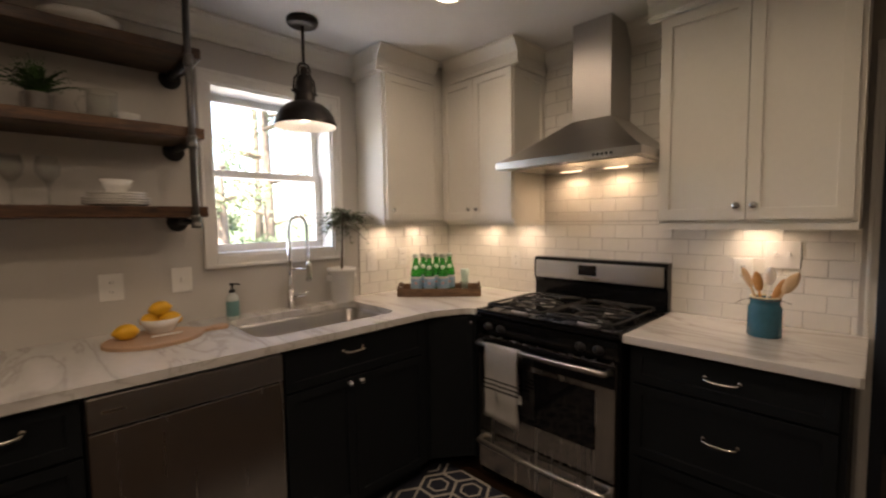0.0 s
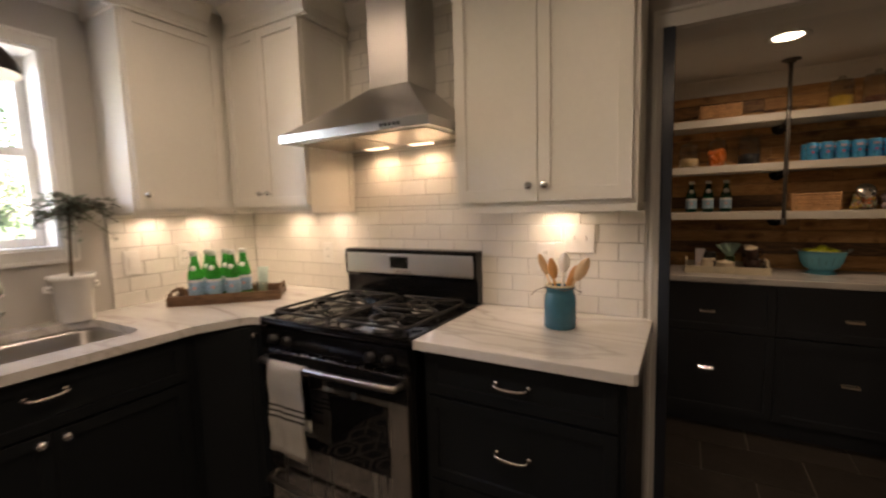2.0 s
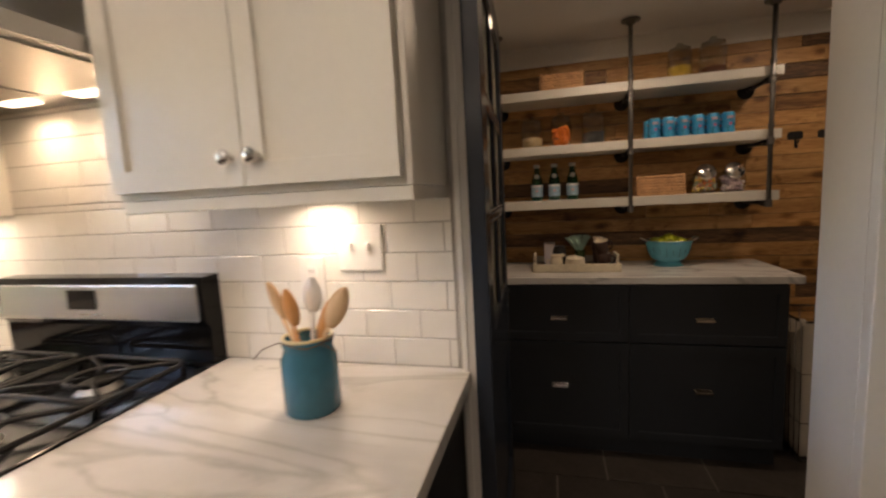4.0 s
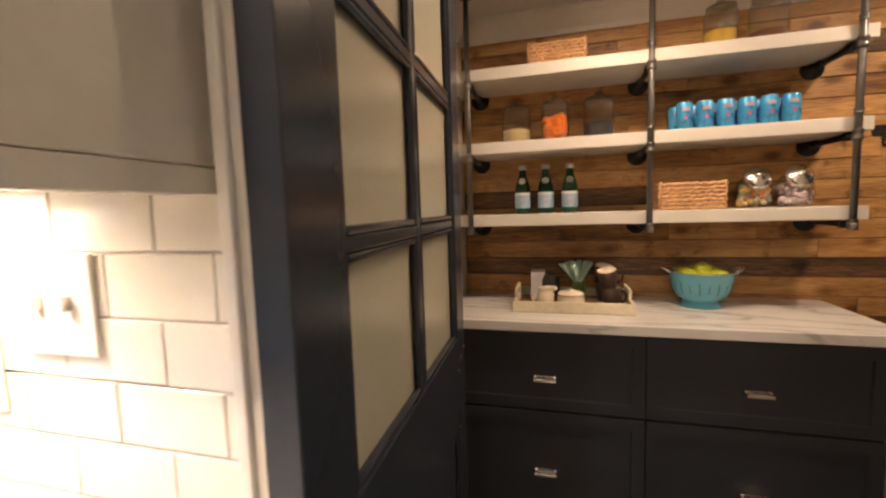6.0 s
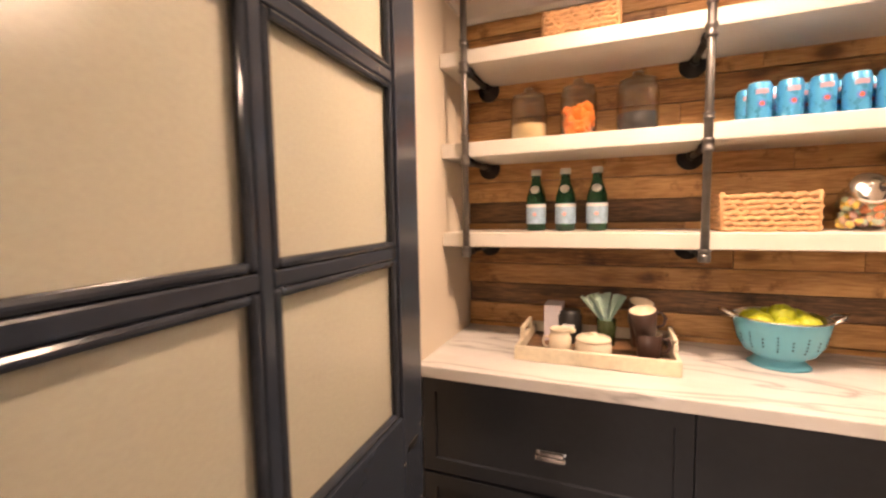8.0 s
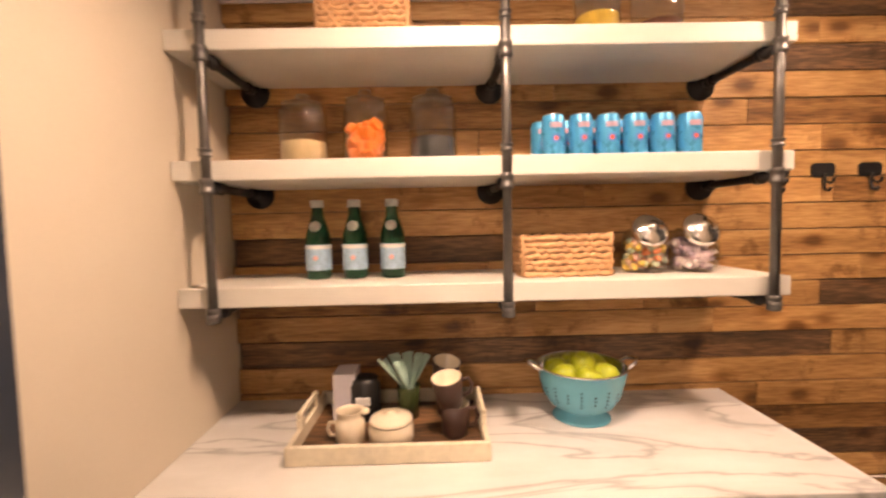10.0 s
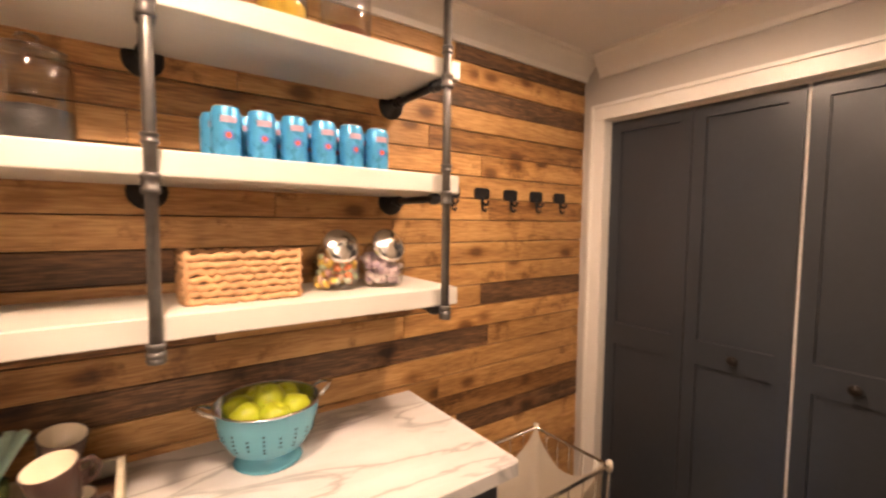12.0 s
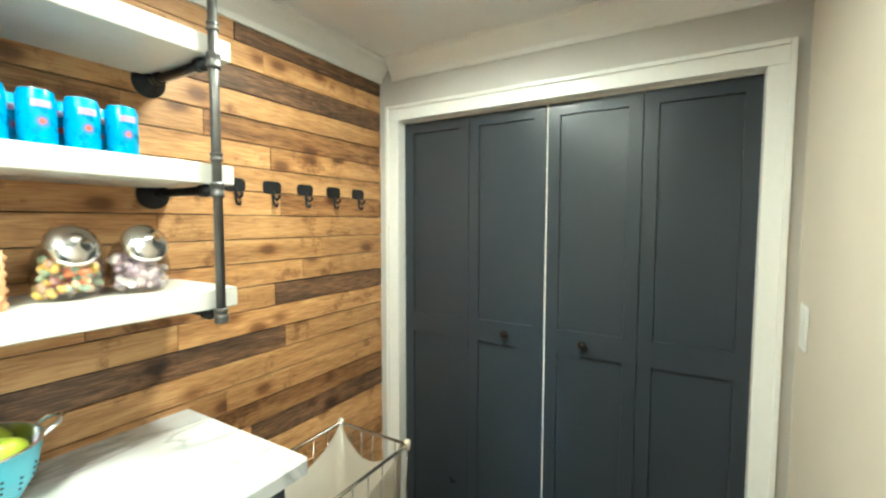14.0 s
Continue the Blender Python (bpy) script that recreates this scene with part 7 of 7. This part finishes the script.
# Laundry hamper
CLOTH = shade("cream_canvas", (0.62, 0.56, 0.47), rough=0.95, vary=0.08, scale=8, grain=250, bump=0.4)
hx0, hx1, hy0, hy1, hz = 2.47, 2.93, 4.155, 4.455, 0.685
c = thing("laundry_hamper", ((hx0 + hx1) / 2, (hy0 + hy1) / 2, 0), "wire laundry hamper with a cream canvas liner", "hamper")
part("top_rail", tube(bmesh.new(), [(hx0, hy0, hz), (hx1, hy0, hz), (hx1, hy1, hz), (hx0, hy1, hz)], 0.006, 8, closed=True), NICKEL, c)
part("bottom_rail", tube(bmesh.new(), [(hx0 + 0.02, hy0 + 0.02, 0.012), (hx1 - 0.02, hy0 + 0.02, 0.012), (hx1 - 0.02, hy1 - 0.02, 0.012), (hx0 + 0.02, hy1 - 0.02, 0.012)], 0.005, 8, closed=True), NICKEL, c)
for i in range(8):
    t = i / 7
    for y, yb in ((hy0, hy0 + 0.02), (hy1, hy1 - 0.02)):
        x, xb = hx0 + (hx1 - hx0) * t, hx0 + 0.02 + (hx1 - hx0 - 0.04) * t
        part("wire", tube(bmesh.new(), [(x, y, hz), (xb, yb, 0.012)], 0.0022, 6), NICKEL, c)
for i in range(1, 6):
    t = i / 6
    for x, xb in ((hx0, hx0 + 0.02), (hx1, hx1 - 0.02)):
        y, yb = hy0 + (hy1 - hy0) * t, hy0 + 0.02 + (hy1 - hy0 - 0.04) * t
        part("wire", tube(bmesh.new(), [(x, y, hz), (xb, yb, 0.012)], 0.0022, 6), NICKEL, c)
for z in (0.2, 0.44):
    k = 0.02 * (1 - z / hz)
    part("hoop_wire", tube(bmesh.new(), [(hx0 + k, hy0 + k, z), (hx1 - k, hy0 + k, z), (hx1 - k, hy1 - k, z), (hx0 + k, hy1 - k, z)], 0.0022, 6, closed=True), NICKEL, c)
bm = bmesh.new()
rings = []
n = 48
for lev in range(10):
    t = lev / 9
    ring = []
    for i in range(n):
        u = i / n * 4
        side, f = int(u), u - int(u)
        k = 0.012 + 0.018 * t
        cs = [(hx0 + k, hy0 + k), (hx1 - k, hy0 + k), (hx1 - k, hy1 - k), (hx0 + k, hy1 - k)]
        a, b = cs[side], cs[(side + 1) % 4]
        sag = math.sin(math.pi * f)
        z_top = hz + 0.012 - 0.1 * sag ** 0.7
        z = z_top + (0.03 - z_top) * t
        mx, my = (hx0 + hx1) / 2, (hy0 + hy1) / 2
        x, y = a[0] + (b[0] - a[0]) * f, a[1] + (b[1] - a[1]) * f
        w = 0.06 * sag * (1 - t) + 0.006 * math.sin(i * 1.7 + lev * 0.5)
        ring.append(bm.verts.new((x + (mx - x) * w, y + (my - y) * w, z)))
    rings.append(ring)
for a, b in zip(rings, rings[1:]):
    for i in range(n):
        f = bm.faces.new((a[i], a[(i + 1) % n], b[(i + 1) % n], b[i]))
        f.smooth = True
bm.faces.new(rings[-1])
part("liner", bm, CLOTH, c, "draped cream canvas liner")
for x, y in ((hx0, hy0), (hx1, hy0), (hx1, hy1), (hx0, hy1)):
    part("corner_tie", lathe(bmesh.new(), [(0, -0.022), (0.009, -0.02), (0.011, 0), (0.009, 0.012), (0, 0.014)], 10, (x, y, hz + 0.003)), CLOTH, c)

# Tiles of the splashback
PITCH_Z, PITCH_X, GAP = 0.0715, 0.143, 0.0023
tile_meshes = {}


def tile_mesh(w, h, mat, depth, name, bevel):
    key = (name, round(w, 3), round(h, 3))
    if key not in tile_meshes:
        bm = bmesh.new()
        a = [bm.verts.new((x, 0.0, z)) for x, z in ((0, 0), (w, 0), (w, h), (0, h))]
        b = [bm.verts.new((x, -depth + bevel, z)) for x, z in ((0, 0), (w, 0), (w, h), (0, h))]
        e = [bm.verts.new((x, -depth, z)) for x, z in ((bevel, bevel), (w - bevel, bevel), (w - bevel, h - bevel), (bevel, h - bevel))]
        for p, q in ((a, b), (b, e)):
            for i in range(4):
                bm.faces.new((p[i], p[(i + 1) % 4], q[(i + 1) % 4], q[i]))
        bm.faces.new(e)
        bmesh.ops.recalc_face_normals(bm, faces=bm.faces[:])
        me = bpy.data.meshes.new(name)
        bm.to_mesh(me)
        bm.free()
        me.materials.append(mat)
        tile_meshes[key] = me
    return tile_meshes[key]


def tile_field(parent, m, u0, u1, z0, z1, base_z=CT, phase=0.0):
    k = 0
    z = base_z
    while z < z1 - 0.004:
        zb, zt = max(z, z0), min(z + PITCH_Z - GAP, z1)
        if zt - zb > 0.008:
            u = u0 - ((phase + (PITCH_X / 2 if k % 2 else 0)) % PITCH_X)
            while u < u1:
                a, b = max(u, u0), min(u + PITCH_X - GAP, u1)
                if b - a > 0.008:
                    o = new("tile", tile_mesh(b - a, zt - zb, TILE, 0.0075, "tile", 0.0016))
                    o.parent = parent
                    o.matrix_basis = m @ pose(a, 0, zb)
                u += PITCH_X
        z += PITCH_Z
        k += 1


bm = boxed(XW, 1.168, YK - 0.007, YK - 0.0002, CT - 0.03, 1.362)
box(bm, -0.232, 0.528, YK - 0.007, YK - 0.0002, 1.362, 2.246)
back = structure("trim_splashback", bm, GROUT, "glazed white subway tile splashback behind the range", "tile wall")
tile_field(back, pose(0, YK - 0.002, 0), XW + 0.012, 1.166, CT, 1.36, phase=0.092)
tile_field(back, pose(0, YK - 0.002, 0), -0.228, 0.526, 1.3632, 2.245, phase=0.054)
back = structure("trim_splashback_window", boxed(XW + 0.0002, XW + 0.007, 2.168, YK - 0.0072, CT - 0.03, 1.362), GROUT, "glazed white subway tile splashback beside the window", "tile wall")
tile_field(back, pose(XW + 0.002, 0, 0, 0, 0, 90), 2.169, YK - 0.0098, CT, 1.36)

# Boards of the plank wall
BOARD_H = 0.0735
rng = random.Random(21)
DARK_RUNS = {1.005: [(1.06, 2.76)], 1.152: [(2.72, 3.27)], 1.299: [(1.06, 1.95)], 1.96: [(2.6, 3.27)], 0.711: [(2.62, 3.27)], 1.8135: [(2.45, 3.27)]}
BROWN_RUNS = {1.6665: [(1.06, 2.3), (2.5, 3.27)], 1.446: [(2.75, 3.27)], 1.152: [(1.06, 1.9)], 0.7845: [(2.3, 3.27)], 1.9: [(1.06, 1.7)]}
row = 0
z = 1.005 - 13 * BOARD_H
while z < PCEIL - 0.05:
    z0, z1 = max(z, 0.0), min(z + BOARD_H - 0.003, PCEIL - 0.002)
    dark = next((runs for key, runs in DARK_RUNS.items() if abs(key - z) < 0.03), [])
    brown = next((runs for key, runs in BROWN_RUNS.items() if abs(key - z) < 0.03), [])
    cuts = [PX0 + 0.001]
    for a, b in dark + brown:
        cuts += [max(a, PX0 + 0.001), min(b, PX1 - 0.001)]
    x = PX0 + rng.uniform(0.5, 1.7)
    while x < PX1 - 0.15:
        if all(abs(x - q) > 0.22 for q in cuts) and not any(a < x < b for a, b in dark + brown):
            cuts.append(x)
        x += rng.uniform(0.9, 1.9)
    cuts = sorted(set(cuts + [PX1 - 0.001]))
    for a, b in zip(cuts, cuts[1:]):
        if b - a < 0.02:
            continue
        mid = (a + b) / 2
        mat = PLANK_DARK if any(p < mid < q for p, q in dark) else PLANK_MID if any(p < mid < q for p, q in brown) else PLANK
        depth = 0.0165 + rng.uniform(0, 0.0035)
        w, h = b - a - 0.0015, z1 - z0
        bm = boxed(0, w, -depth, 0, 0, h, bevel=0.0014)
        o = mesh_object("plank", bm, mat)
        o.parent = plank_wall
        o.matrix_basis = pose(a, PY1 + 0.0178, z0)
    z += BOARD_H
    row += 1

# Slate tiles of the pantry floor
TW, TD = 0.45, 0.30
r, y = 0, YK + 0.05
while y < PY1:
    x = PX0 - 0.1 - (TW / 2 if r % 2 else 0)
    while x < PX1 + 0.5:
        a, b = max(x, 0.97), min(x + TW - 0.008, PX1 + 0.49)
        c0, c1 = y, min(y + TD - 0.008, PY1 - 0.001)
        if b - a > 0.03 and c1 - c0 > 0.03:
            key = ("slate", round(b - a, 3), round(c1 - c0, 3))
            if key not in tile_meshes:
                bm = boxed(0, b - a, 0, c1 - c0, 0, 0.0078, bevel=0.0018)
                me = bpy.data.meshes.new("floor_tile")
                bm.to_mesh(me)
                bm.free()
                me.materials.append(SLATE)
                tile_meshes[key] = me
            o = new("floor_tile", tile_meshes[key])
            o.parent = pantry_floor
            o.matrix_basis = pose(a, c0, -0.0079)
        x += TW
    y += TD
    r += 1

# Boards of the kitchen floor
kitchen_floor = bpy.data.objects["floor"]
rng = random.Random(5)
y = -1.7
while y < YK + 0.03:
    x = -1.06 - rng.uniform(0, 0.8)
    while x < 3.27:
        L = rng.uniform(0.9, 1.6)
        a, b = max(x, -1.06), min(x + L - 0.0015, 3.27)
        if b - a > 0.05:
            key = ("board", round(b - a, 2))
            if key not in tile_meshes:
                bm = boxed(0, round(b - a, 2) - 0.002, 0, 0.1225, 0, 0.0078, bevel=0.001)
                me = bpy.data.meshes.new("floorboard")
                bm.to_mesh(me)
                bm.free()
                me.materials.append(FLOOR_WOOD)
                tile_meshes[key] = me
            o = new("floorboard", tile_meshes[key])
            o.parent = kitchen_floor
            o.matrix_basis = pose(a, y, -0.0079)
        x += L
    y += 0.124
